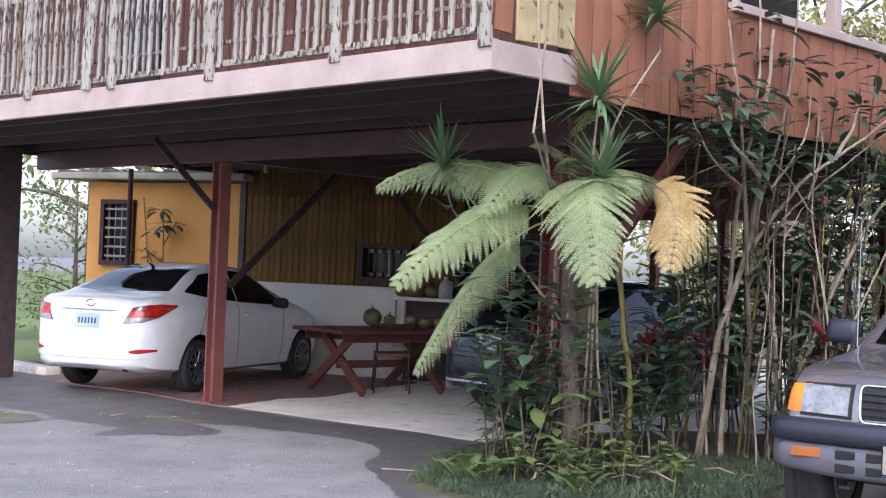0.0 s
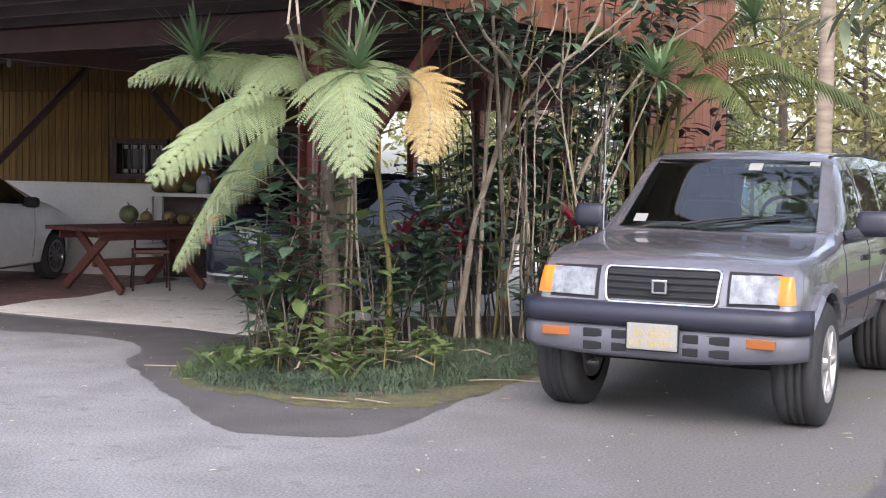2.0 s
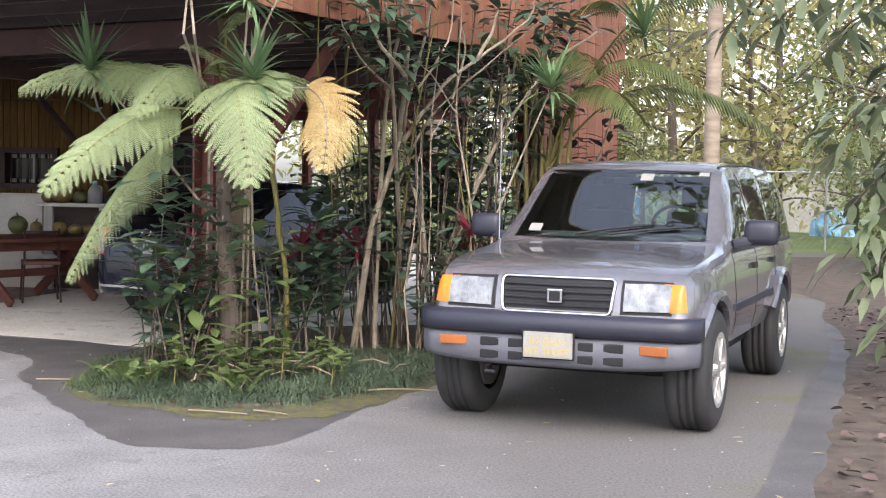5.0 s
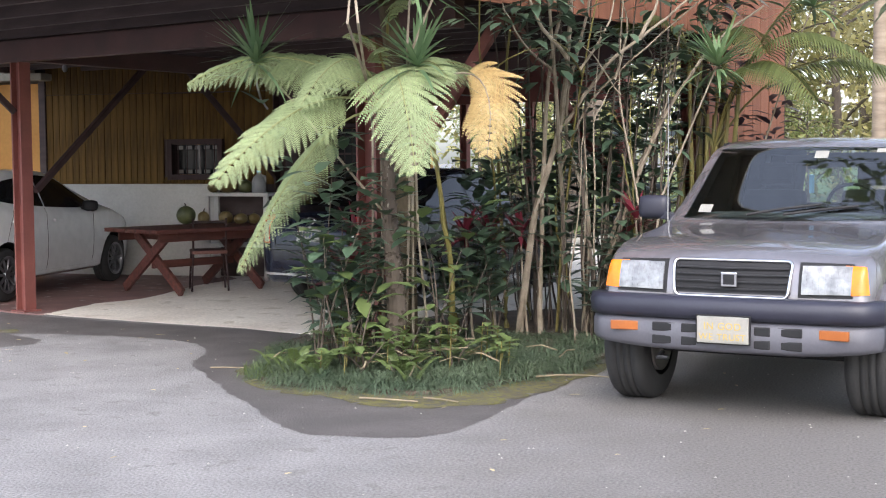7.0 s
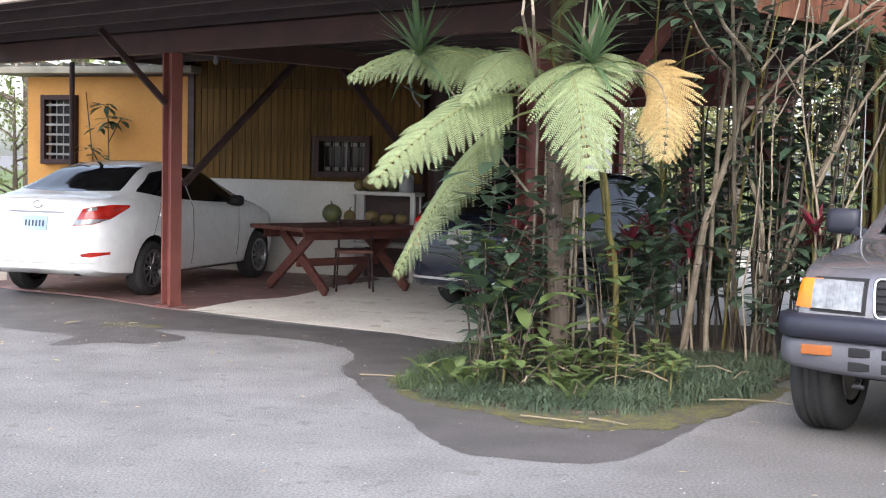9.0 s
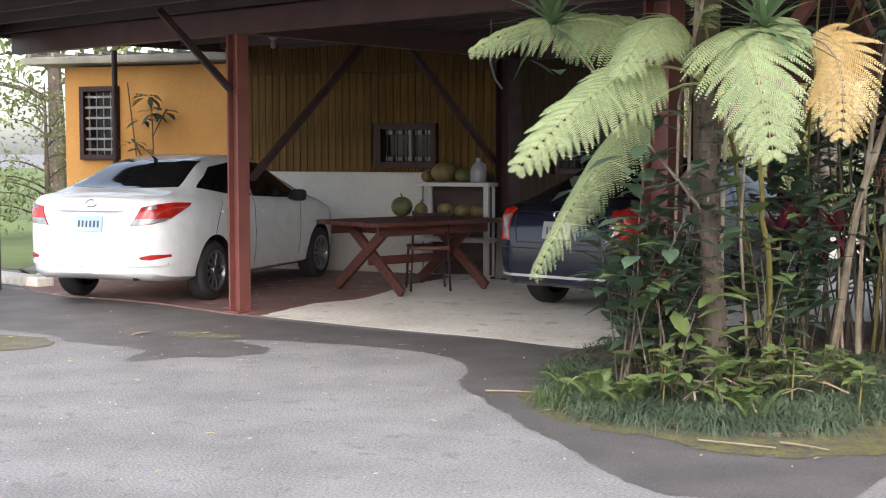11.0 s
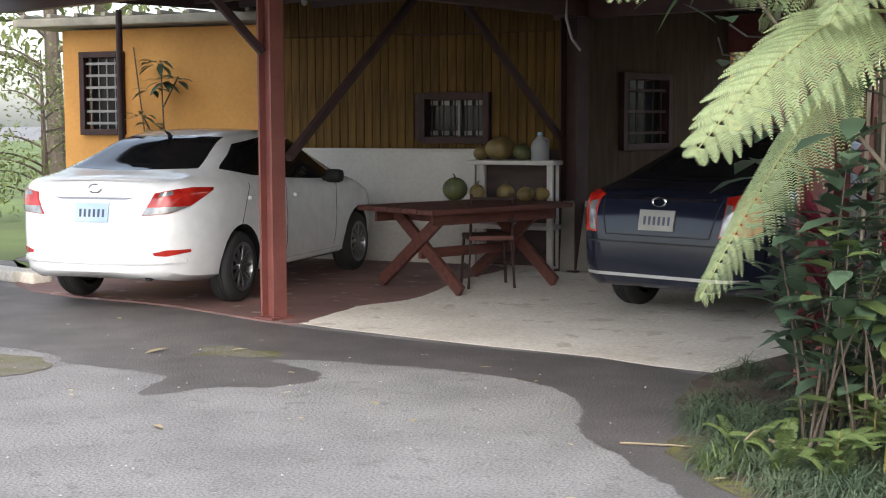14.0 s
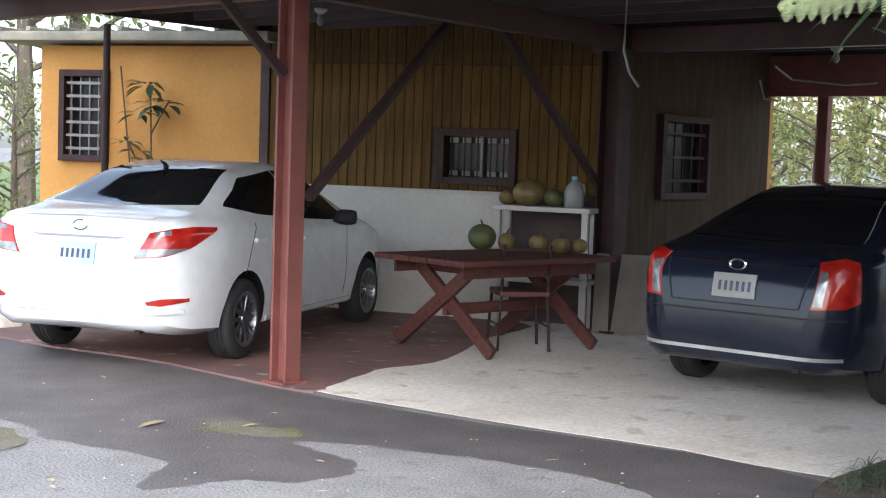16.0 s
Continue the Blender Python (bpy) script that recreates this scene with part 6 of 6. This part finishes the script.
# clump of feather-leaved palms with yellow canes
pc = thing("cane_palm", pose(6.72, .38, 0), "clump of yellow-caned feather palms", "palm")
for k in range(12):
    a = rdir(0, 0) * rnd.uniform(.05, .28)
    h = rnd.uniform(1.4, 2.6)
    bm = bmesh.new()
    tube(bm, [(a.x, a.y, 0), (a.x * 1.3, a.y * 1.3, h * .5), (a.x * 1.8, a.y * 1.8, h)], [.028, .024, .018], 8)
    part("cane", bm, yellow_stem, pc)
ends = [((.9, -.2, 3.0), (2.15, -.3, 1.95)), ((.5, -.2, 3.2), (1.5, -.5, 2.3)), ((.2, -.3, 3.2), (.6, -.9, 2.4)), ((-.2, -.2, 3.2), (-.7, -.6, 2.7)), ((.2, .4, 3.6), (.7, .8, 3.2)), ((.7, .0, 3.5), (1.7, .1, 3.2)), ((-.3, .1, 3.6), (-.9, .2, 3.4)), ((.4, -.4, 2.9), (1.0, -.9, 2.0))]
for b, c in ends:
    fo, st = Foliage(), bmesh.new()
    a0, b0, c0 = Vector((.1, -.05, 1.6)), Vector(b), Vector(c)
    tube(st, [bez(a0, b0, c0, i / 12) for i in range(13)], [.013 - .010 * i / 12 for i in range(13)], 5)
    for i in range(46):
        t = .30 + .70 * i / 46
        p = bez(a0, b0, c0, t)
        d = (bez(a0, b0, c0, min(1, t + .02)) - bez(a0, b0, c0, t - .02)).normalized()
        sd = d.cross(Vector((0, 0, 1))).normalized()
        for s in (-1, 1):
            fo.strap(p, sd * s + d * .55 + Vector((0, 0, -.05)), .36 * math.sin(math.pi * (t * .75 + .2)) + .05, .026, .55, 3)
    fp = part("palm_frond", fo.mesh("palm_frond"), palm_leaf, pc)
    part("stalk", st, yellow_stem, fp)

# planting bed: soil, border grass, twigs
BED = [(3.72, -2.5), (3.98, -3.3), (4.25, -3.58), (4.7, -3.66), (5.2, -3.72), (5.5, -3.5), (5.8, -3.0), (6.05, -2.5), (6.25, -1.6), (6.5, -.6), (6.4, 1.4), (4.5, .9), (3.6, -.9), (3.45, -1.8)]
sheet("planting_bed", BED, .03, soil, 4, .03, "dark soil of the planting bed", "bed", lift=.05)
def inside(x, y, poly):
    c = False
    for (x0, y0), (x1, y1) in zip(poly, poly[1:] + poly[:1]):
        if (y0 > y) != (y1 > y) and x < (x1 - x0) * (y - y0) / (y1 - y0) + x0:
            c = not c
    return c
fo, tufts = Foliage(), 0
while tufts < 900:
    x, y = rnd.uniform(3.5, 6.5), rnd.uniform(-3.85, -.8)
    if not inside(x, y, BED) or (y > -2.1 and rnd.random() < .75) or (x < 4.3 and y > -2.2 and rnd.random() < .7):
        continue
    tufts += 1
    # tufts gather in rounded clumps with dark gaps between them
    gx, gy = math.floor(x / .27), math.floor(y / .27)
    cx = (gx + .5 + .35 * noise.noise((gx * 1.7, gy * 2.3, 1.5))) * .27
    cy = (gy + .5 + .35 * noise.noise((gx * 2.9, gy * 1.3, 7.5))) * .27
    x, y = cx + (x - cx) * .72, cy + (y - cy) * .72
    big = 1.16 + .38 * noise.noise((gx * .71, gy * .93, 4.0)) - 2.2 * math.hypot(x - cx, y - cy) + rnd.uniform(-.1, .1)
    for _ in range(42):
        d = rdir(.3, 2.2)
        fo.strap(Vector((x + rnd.gauss(0, .03), y + rnd.gauss(0, .03), .02)), d, rnd.uniform(.24, .42) * big, .0062, rnd.uniform(.7, 1.25), 4)
tagged(part("border_grass", fo.mesh("border_grass"), grass_leaf), "dense dark green tufted border grass", "grass", "", "stuff")
fo = Foliage()
for _ in range(160):
    fo.strap(Vector((rnd.gauss(3.98, .06), rnd.gauss(-3.32, .05), .01)), rdir(.8, 2.5), rnd.uniform(.1, .25), .008, rnd.uniform(.2, .7), 3)
tagged(part("grass_tuft", fo.mesh("grass_tuft"), mid_leaf), "bright green tuft of grass at the bed edge", "grass", "", "stuff")
# broad-leaved seedlings and young ferns among the grass
own = random.Random(5)
for k in range(26):
    x, y = own.uniform(4.15, 5.75), own.uniform(-3.42, -2.6)
    if not inside(x, y, BED):
        continue
    plant = thing("seedling", pose(x, y, .03), "low light green broad-leaved seedling in the border grass", "plant", "seedlings in the bed")
    h = own.uniform(.20, .36)
    bm = bmesh.new()
    tube(bm, [(0, 0, 0), (.01, 0, h * .5), (.015, .01, h)], [.006, .005, .003], 5)
    part("stem", bm, yellow_stem, plant)
    fo = Foliage()
    for j in range(own.randint(6, 11)):
        a = j * 2.4 + own.uniform(-.4, .4)
        d = Vector((math.cos(a), math.sin(a), own.uniform(.1, .5)))
        l = own.uniform(.08, .14)
        fo.leaf(Vector((.01, 0, h * own.uniform(.55, 1.0))), d, Vector((0, 0, 1)), l, l * own.uniform(.5, .68))
    part("leaf", fo.mesh("leaf"), mid_leaf, plant)
for x, y, n in ((4.02, -3.15, 4), (4.22, -3.40, 3), (4.45, -3.48, 4), (5.15, -3.5, 4)):
    plant = thing("young_fern", pose(x, y, .03), "small light green young fern in the border grass", "fern", "young ferns in the bed")
    for j in range(n):
        a = j * 1.7 + own.uniform(0, .8) + 3.2
        l = own.uniform(.20, .29)
        fo, e = Foliage(), Vector((math.cos(a), math.sin(a), 0))
        for i in range(26):
            t = .15 + .85 * i / 26
            p = e * (l * .75 * t) + Vector((0, 0, l * (1.5 * t - .85 * t * t)))
            sd = e.cross(Vector((0, 0, 1)))
            for sgn in (-1, 1):
                fo.leaf(p, sd * sgn + e * .35, Vector((0, 0, 1)), .055 * (1.1 - t) + .010, .014)
        part("fern_frond", fo.mesh("fern_frond"), mid_leaf, plant)
for a, b, c in (((4.95, -3.98, .02), (5.1, -4.03, .03), (5.35, -4.02, .02)), ((5.35, -3.88, .02), (5.5, -3.93, .025), (5.6, -3.95, .015)), ((3.42, -2.98, .012), (3.58, -2.97, .02), (3.75, -2.93, .012)), ((4.15, -3.45, .03), (4.3, -3.47, .04), (4.5, -3.45, .03)), ((5.9, -3.0, .04), (6.15, -2.9, .06), (6.4, -2.8, .02))):
    bm = bmesh.new()
    tube(bm, [bez(Vector(a), Vector(b), Vector(c), i / 6) for i in range(7)], [.006, .006, .0055, .005, .005, .0045, .004], 6)
    tagged(part("twig", bm, bpy.data.materials.get("dry_twig") or surf("dry_twig", (0.32, 0.26, 0.17), (0.20, 0.16, 0.11), 0.8, bump=0.2)), "dry straw-coloured fallen twig", "twig", "fallen twigs")
straw = bpy.data.materials["dry_twig"]
for k in range(34):
    x, y = rnd.uniform(3.9, 6.2), rnd.uniform(-3.75, -2.2)
    if not inside(x, y, BED):
        continue
    a = Vector((x, y, rnd.uniform(.10, .22)))
    e = rdir(-.25, .3) * rnd.uniform(.12, .4)
    bm = bmesh.new()
    tube(bm, [a, a + e * .5 + Vector((0, 0, rnd.uniform(-.02, .05))), a + e], rnd.uniform(.003, .007), 5)
    tagged(part("twig", bm, straw), "dry pale stick lying in the border grass", "twig", "fallen twigs")
fo = Foliage()
for _ in range(3200):
    x, y = rnd.uniform(8.6, 12.5), rnd.uniform(-8.0, 5.0)
    if x > np.interp(y, [-8, -5.5, -4.2, -2.5, -.3, 4.3], [8.9, 8.7, 8.9, 9.15, 9.5, 9.85]) + abs(rnd.gauss(0, .25)) - .06:
        fo.leaf(Vector((x, y, rnd.uniform(.01, .05))), rdir(-.1, .35), Vector((rnd.gauss(0, .3), rnd.gauss(0, .3), 1)), rnd.uniform(.06, .14), rnd.uniform(.03, .06), .1, .3)
tagged(part("leaf_litter", fo.mesh("leaf_litter"), litter_leaf), "drift of dry brown fallen leaves on the verge", "leaves", "", "stuff")
fo = Foliage()
for _ in range(70):
    x, y = rnd.uniform(-3, 9), rnd.uniform(-7, -.6)
    fo.leaf(Vector((x, y, .012)), rdir(0, .12), Vector((0, 0, 1)), rnd.uniform(.03, .09), rnd.uniform(.015, .03), .05, .2)
for x, y, l in ((-.1, -1.42, .22), (.35, -1.35, .14), (1.22, -3.5, .12), (-1.2, -.4, .12), (3.19, -3.08, .05)):
    fo.leaf(Vector((x, y, .014)), rdir(0, .05), Vector((0, 0, 1)), l, l * .3, .05, .2)
tagged(part("fallen_leaves", fo.mesh("fallen_leaves"), surf("yellow_fallen_leaf", (0.5, 0.40, 0.2), (0.4, 0.33, 0.22), 0.8, bump=0, island=.3)), "scattered yellow fallen leaves on the driveway", "leaves", "", "stuff")

# pale grit and chips scattered over the driveway
fo = Foliage()
for _ in range(420):
    x, y = rnd.uniform(-3, 9), rnd.uniform(-8.5, -.9)
    r = rnd.uniform(.003, .010)
    a = rnd.uniform(0, 6.28)
    c3 = [Vector((x + r * math.cos(a + q * 2.1), y + r * math.sin(a + q * 2.1), .004)) for q in range(3)]
    top = Vector((x, y, .004 + r * .8))
    for q in range(3):
        fo.quad(c3[q], c3[(q + 1) % 3], top)
tagged(part("grit", fo.mesh("grit", False), surf("pale_grit", (0.5, 0.48, 0.44), (0.36, 0.34, 0.3), 0.9, bump=0)), "pale grit and chips scattered over the driveway", "grit", "", "stuff")

# vine on the ochre wall
vine = thing("wall_plant", pose(-3.9, 4.30, 0), "thin dark plant climbing the ochre wall", "plant")
for pts in (((.02, 0, 0), (.03, .03, .8), (.02, .03, 1.35), (-.02, .05, 2.2)), ((.02, .03, 1.35), (-.2, .06, 1.45), (-.3, .08, 1.6)), ((0, .05, 1.7), (.15, .05, 1.95), (.22, .04, 2.05)), ((-.25, .1, 0), (-.28, .1, 1.3), (-.42, .1, 2.4)), ((.03, .03, 1.3), (.2, .06, 1.42), (.35, .08, 1.38))):
    bm = bmesh.new()
    tube(bm, pts, .009, 5)
    part("stem", bm, bark, vine)
fo = Foliage()
for p, n in (((-.02, .0, 2.2), 16), ((.05, .0, 2.0), 8), ((.2, 0, 2.0), 12), ((-.12, 0, 1.9), 6), ((-.3, .02, 1.6), 7), ((.0, 0, 1.4), 10), ((.33, 0, 1.4), 4), ((-.1, 0, 1.5), 6)):
    for _ in range(n):
        d = rdir(-.4, .4)
        d.y = -abs(d.y) * .6
        fo.leaf(Vector(p) + d * .06, d, Vector((0, 0, 1)), .19, .075, .4)
part("leaves", fo.mesh("leaves"), dark_leaf, vine)

# ---- trees ----
def tree_mesh(name, m, height, spread, leaves, leaf_len, leaf_mat, label, trunk_r=.16, low=.35, seed=1):
    r = random.Random(seed)
    t = thing(name, m, label, "tree", "background trees")
    bm = bmesh.new()
    lean = Vector((r.uniform(-.3, .3), r.uniform(-.3, .3), 0))
    spine = [Vector((0, 0, -.1)), Vector((0, 0, height * .25)) + lean * .3, Vector((0, 0, height * .55)) + lean, Vector((0, 0, height * .9)) + lean * 1.3]
    tube(bm, spine, [trunk_r, trunk_r * .8, trunk_r * .5, trunk_r * .15], 9)
    part("trunk", bm, bark, t)
    fo = Foliage()
    for k in range(15):
        z = height * (low + (1 - low) * (k + r.random()) / 15)
        a = r.uniform(0, 6.28)
        reach = spread * (1.1 - .55 * abs(z / height - .55)) * r.uniform(.6, 1.1)
        p0 = Vector((0, 0, z * .86)) + lean * min(1, z / height / .55)
        p2 = p0 + Vector((math.cos(a) * reach, math.sin(a) * reach, height * r.uniform(.02, .16)))
        p1 = p0.lerp(p2, .5) + Vector((0, 0, height * .06))
        lb = bmesh.new()
        tube(lb, [bez(p0, p1, p2, i / 5) for i in range(6)], [trunk_r * .34 * (1 - .8 * i / 5) for i in range(6)], 5)
        part("limb", lb, bark, t)
        for c in range(5):
            cen = bez(p0, p1, p2, r.uniform(.35, 1.0)) + Vector((r.gauss(0, .3), r.gauss(0, .3), r.gauss(0, .22))) * spread * .35
            for _ in range(leaves // 105):
                off = Vector((r.gauss(0, 1), r.gauss(0, 1), r.gauss(0, .7))) * spread * .17
                d = Vector((r.gauss(0, 1), r.gauss(0, 1), r.gauss(-.2, .6)))
                fo.leaf(cen + off, d, Vector((r.gauss(0, .4), r.gauss(0, .4), 1)), leaf_len * r.uniform(.6, 1.2), leaf_len * .45, r.uniform(.1, .5))
    part("crown", fo.mesh("crown"), leaf_mat, t)
    return t


ta = tree_mesh("tree", pose(-13.2, 14.5, 0), 9.5, 3.0, 2400, .26, tree_leaf, "leafy green tree behind the house", .22, .30, 3)
tb = tree_mesh("tree", pose(3.4, 17.5, 0), 8.0, 3.0, 2300, .26, olive_leaf, "sunlit olive-green tree behind the carport", .17, .12, 5)
tc = tree_mesh("tree", pose(8.0, 21.0, 0), 8.5, 3.4, 2500, .26, olive_leaf, "sunlit olive-green tree behind the driveway", .15, .10, 8)
td = tree_mesh("tree", pose(15.5, 17.0, 0), 7.0, 3.2, 2700, .24, tree_leaf, "leafy green tree beside the driveway", .16, .06, 11)
for src, spots in ((ta, ((-19, 24, 200, 1.3), (24, 30, 60, 1.3))),
                   (tb, ((.5, 20, 70, 1.0), (5.8, 15.5, 200, .85), (6.0, 24, 140, 1.1), (-3, 19, 10, 1.1), (11.0, 29, 33, 1.1), (1.8, 26, 300, 1.2), (17, 33, 0, 1.2))),
                   (tc, ((10.2, 25, 80, .9), (12.8, 34, 190, 1.2), (6.2, 31, 250, 1.2), (9.0, 38, 20, 1.4), (14.5, 40, 110, 1.4), (20, 42, 70, 1.5), (4, 40, 0, 1.4), (-2, 34, 0, 1.4))),
                   (td, ((13.0, 23, 90, .75), (18, 24, 180, 1.1), (13.4, 11, 30, .8), (17, 9, 200, 1.1), (11.2, 36, 220, .8), (-8.6, 8.2, 60, .42), (-9.8, 6.6, 160, .38), (1.2, 13.8, 0, .42), (2.35, 10.2, 40, .36), (3.3, 11.6, 250, .36), (3.2, 14.4, 120, .4), (4.6, 13.2, 220, .42), (6.4, 12.5, 300, .4), (7.4, 15.2, 30, .4), (12.4, 15.0, 10, .35), (12.9, 18.8, 100, .35), (13.4, 27.5, 100, .5)))):
    for x, y, a, s in spots:
        c = copy_thing(src, pose(x, y, 0, 0, 0, a))
        c.scale = (s, s, s)
# unseen trees behind the camera, added for reflections in the windscreen
for x, y, a in ((-14, -34, 0), (-5, -38, 60), (4, -36, 120), (12, -39, 200), (20, -33, 300), (27, -22, 30)):
    copy_thing(ta, pose(x, y, 0, 0, 0, a))

# palm trunk
pt_ = thing("palm", pose(8.62, 12.0, 0), "tall palm with a pale ringed trunk", "palm")
bm = bmesh.new()
prof = []
for k in range(60):
    z = k * .13
    prof += [(.150 - .004 * k * .13, z), (.143 - .004 * k * .13, z + .10)]
lathe(bm, prof, 14, 'Z')
part("trunk", bm, palm_bark, pt_, "pale ringed trunk", True)
fo = Foliage()
for k in range(14):
    a = k * 2.4
    e = Vector((math.cos(a), math.sin(a), 0))
    A, B, D = Vector((0, 0, 7.6)), e * 1.2 + Vector((0, 0, 9.0)), e * 2.8 + Vector((0, 0, 7.0))
    for i in range(34):
        t = .15 + .85 * i / 34
        p = bez(A, B, D, t)
        d = (bez(A, B, D, min(1, t + .02)) - bez(A, B, D, t - .02)).normalized()
        sd = d.cross(Vector((0, 0, 1))).normalized()
        for s in (-1, 1):
            fo.strap(p, sd * s + d * .5, .7, .05, .5, 3)
part("crown", fo.mesh("crown"), tree_leaf, pt_)
pt2 = thing("palm", pose(4.35, 7.1, 0), "slanting pale palm trunk behind the carport", "palm")
bm = bmesh.new()
tube(bm, [(-.3, 0, 0), (-.12, .1, 1.0), (.12, .2, 2.0), (.35, .3, 3.0)], [.16, .145, .13, .115], 12)
part("trunk", bm, palm_bark, pt2)

# hanging branches beside the driveway
rt = thing("tree", pose(11.6, -1.6, 0), "leafy tree with drooping branches beside the driveway", "tree")
bm = bmesh.new()
tube(bm, [(0, 0, -.1), (.05, 0, 1.5), (-.1, .1, 3.0), (-.3, .1, 4.6)], [.16, .13, .10, .06], 10)
part("trunk", bm, bark, rt)
tips = [(-2.3, -.5, .62), (-2.4, -.45, 1.0), (-2.1, -.6, .5), (-2.45, -.3, 1.9), (-2.2, -.4, .9), (-2.9, 0, 2.75), (-3.55, -.2, 2.95), (-2.6, -.6, 1.6), (-1.9, -.9, 1.35), (-2.0, -.8, 2.5), (-2.6, .9, 3.3), (-1.7, .8, 1.2), (-2.4, -1.0, 3.2), (-2.1, -.2, 2.2), (-2.35, .1, 1.3), (-3.1, -.4, 3.1), (-2.75, -.2, 2.3), (-1.8, -.3, 1.8), (-2.0, .2, 2.9), (-3.0, .5, 3.4), (-2.2, -.9, 2.0), (-1.9, .1, .95), (-2.5, -.7, 2.7), (-3.3, .3, 2.7), (-2.1, .4, 1.6)]
tips += [(-4.7 + .75 * (k % 4) + rnd.uniform(-.3, .3), -1.5 + 1.5 * (k // 4) + rnd.uniform(-.4, .4), rnd.uniform(5.6, 7.4)) for k in range(20)]
for k, c in enumerate(tips):
    a = (-.1, .1, max(1.8, min(4.3, c[2] + rnd.uniform(.7, 1.2))))
    b = (c[0] * .6, c[1] * .5, max(a[2] + .45, c[2] + .2))
    n = 34
    A, B, D = Vector(a), Vector(b), Vector(c)
    bm = bmesh.new()
    tube(bm, [bez(A, B, D, i / 8) for i in range(9)], [.035 - .029 * i / 8 for i in range(9)], 6)
    br = part("branch", bm, bark, rt)
    fo = Foliage()
    for _ in range(int(n * 1.7)):
        t = .35 + .65 * rnd.random() ** .8
        p = bez(A, B, D, t)
        d = rdir(-1.1, .25)
        fo.leaf(p + d * rnd.uniform(.02, .22), d, Vector((0, 0, 1)), rnd.uniform(.16, .28), rnd.uniform(.065, .095), rnd.uniform(.2, .7))
    part("leaves", fo.mesh("leaves"), surf("drooping_leaf", (0.24, 0.28, 0.17), (0.14, 0.18, 0.10), 0.35, bump=0, island=.3, sub=.3) if "drooping_leaf" not in bpy.data.materials else bpy.data.materials["drooping_leaf"], br)

# wire fence, covered heap and far shed
fence = thing("fence", pose(9.8, 20.4, 0, 0, 0, 4), "wire mesh fence at the end of the driveway", "fence", "", "structure")
for k in range(4):
    bm = bmesh.new()
    tube(bm, [(k * 1.7, 0, 0), (k * 1.7, 0, 1.85)], .03, 8)
    part("fence_post", bm, wire_grey, fence)
bm = bmesh.new()
tube(bm, [(0, 0, 1.82), (5.1, 0, 1.82)], .022, 8)
part("top_rail", bm, wire_grey, fence)
bm = bmesh.new()
for k in range(-12, 36):
    for s in (1, -1):
        x0 = k * .15
        a, b = (x0, 0, .03), (x0 + s * 1.8, 0, 1.8)
        if 0 <= min(a[0], b[0]) and max(a[0], b[0]) <= 5.1:
            tube(bm, [a, b], .0025, 3, False)
part("mesh_wire", bm, wire_grey, fence, "thin diagonal wire mesh")
bm = bmesh.new()
bmesh.ops.create_icosphere(bm, subdivisions=4, radius=1)
for v in bm.verts:
    n_ = noise.noise(v.co * 2.3) * .25 + noise.noise(v.co * 6) * .10
    v.co = Vector((v.co.x * 1.0, v.co.y * .8, max(0, v.co.z) * 1.15)) * (1 + n_)
tp_ = part("tarpaulin", bm, tarp_blue, None, "", True)
tp_.matrix_world = pose(12.75, 30.0, 0) @ Matrix.Scale(.68, 4)
tagged(tp_, "light blue crumpled tarpaulin over a heap", "tarpaulin")
shed = thing("shed", pose(11.4, 34.0, 0), "low pale shed with a flat metal roof far behind", "shed")
bm = bmesh.new()
box(bm, (3.6, 2.4, 2.3), (0, 0, 1.15), None, .02)
part("wall", bm, white_wall, shed)
bm = bmesh.new()
box(bm, (4.4, 3.0, .12), (0, -.1, 2.36), Matrix.Rotation(radians(3), 3, 'X'), .01)
part("roof", bm, roof_concrete, shed)
bm = bmesh.new()
box(bm, (.8, .05, 1.9), (-.6, -1.21, .95), None, .01)
part("door", bm, dark_wood, shed)

# ---- boards of the wall, last ----
me_l = mesh_of(box(bmesh.new(), (.094, .03, 1.22), (0, 0, 0), None, .008), "wall_board")
me_u = mesh_of(box(bmesh.new(), (.094, .03, .48), (0, 0, 0), None, .008), "wall_board")
for k in range(35):
    x = -2.50 + k * .0985
    mid = x + .0
    if -.74 < x < .14:
        for zc, hh in ((1.285, .09), (2.14, .61)):
            m_ = mesh_of(box(bmesh.new(), (.094, .03, hh), (0, 0, 0), None, .008), "wall_board")
            ob = part("wall_board", m_, bamboo_board, wall_boards)
            ob.location = (x, WY - .016 + rnd.uniform(-.004, .004), zc)
    else:
        ob = part("wall_board", me_l, bamboo_board, wall_boards)
        ob.location = (x, WY - .016 + rnd.uniform(-.004, .004), 1.845)
    ob = part("wall_board", me_u, bamboo_board, wall_boards)
    ob.location = (x + rnd.uniform(-.002, .002), WY - .022 + rnd.uniform(-.003, .003), 2.70)
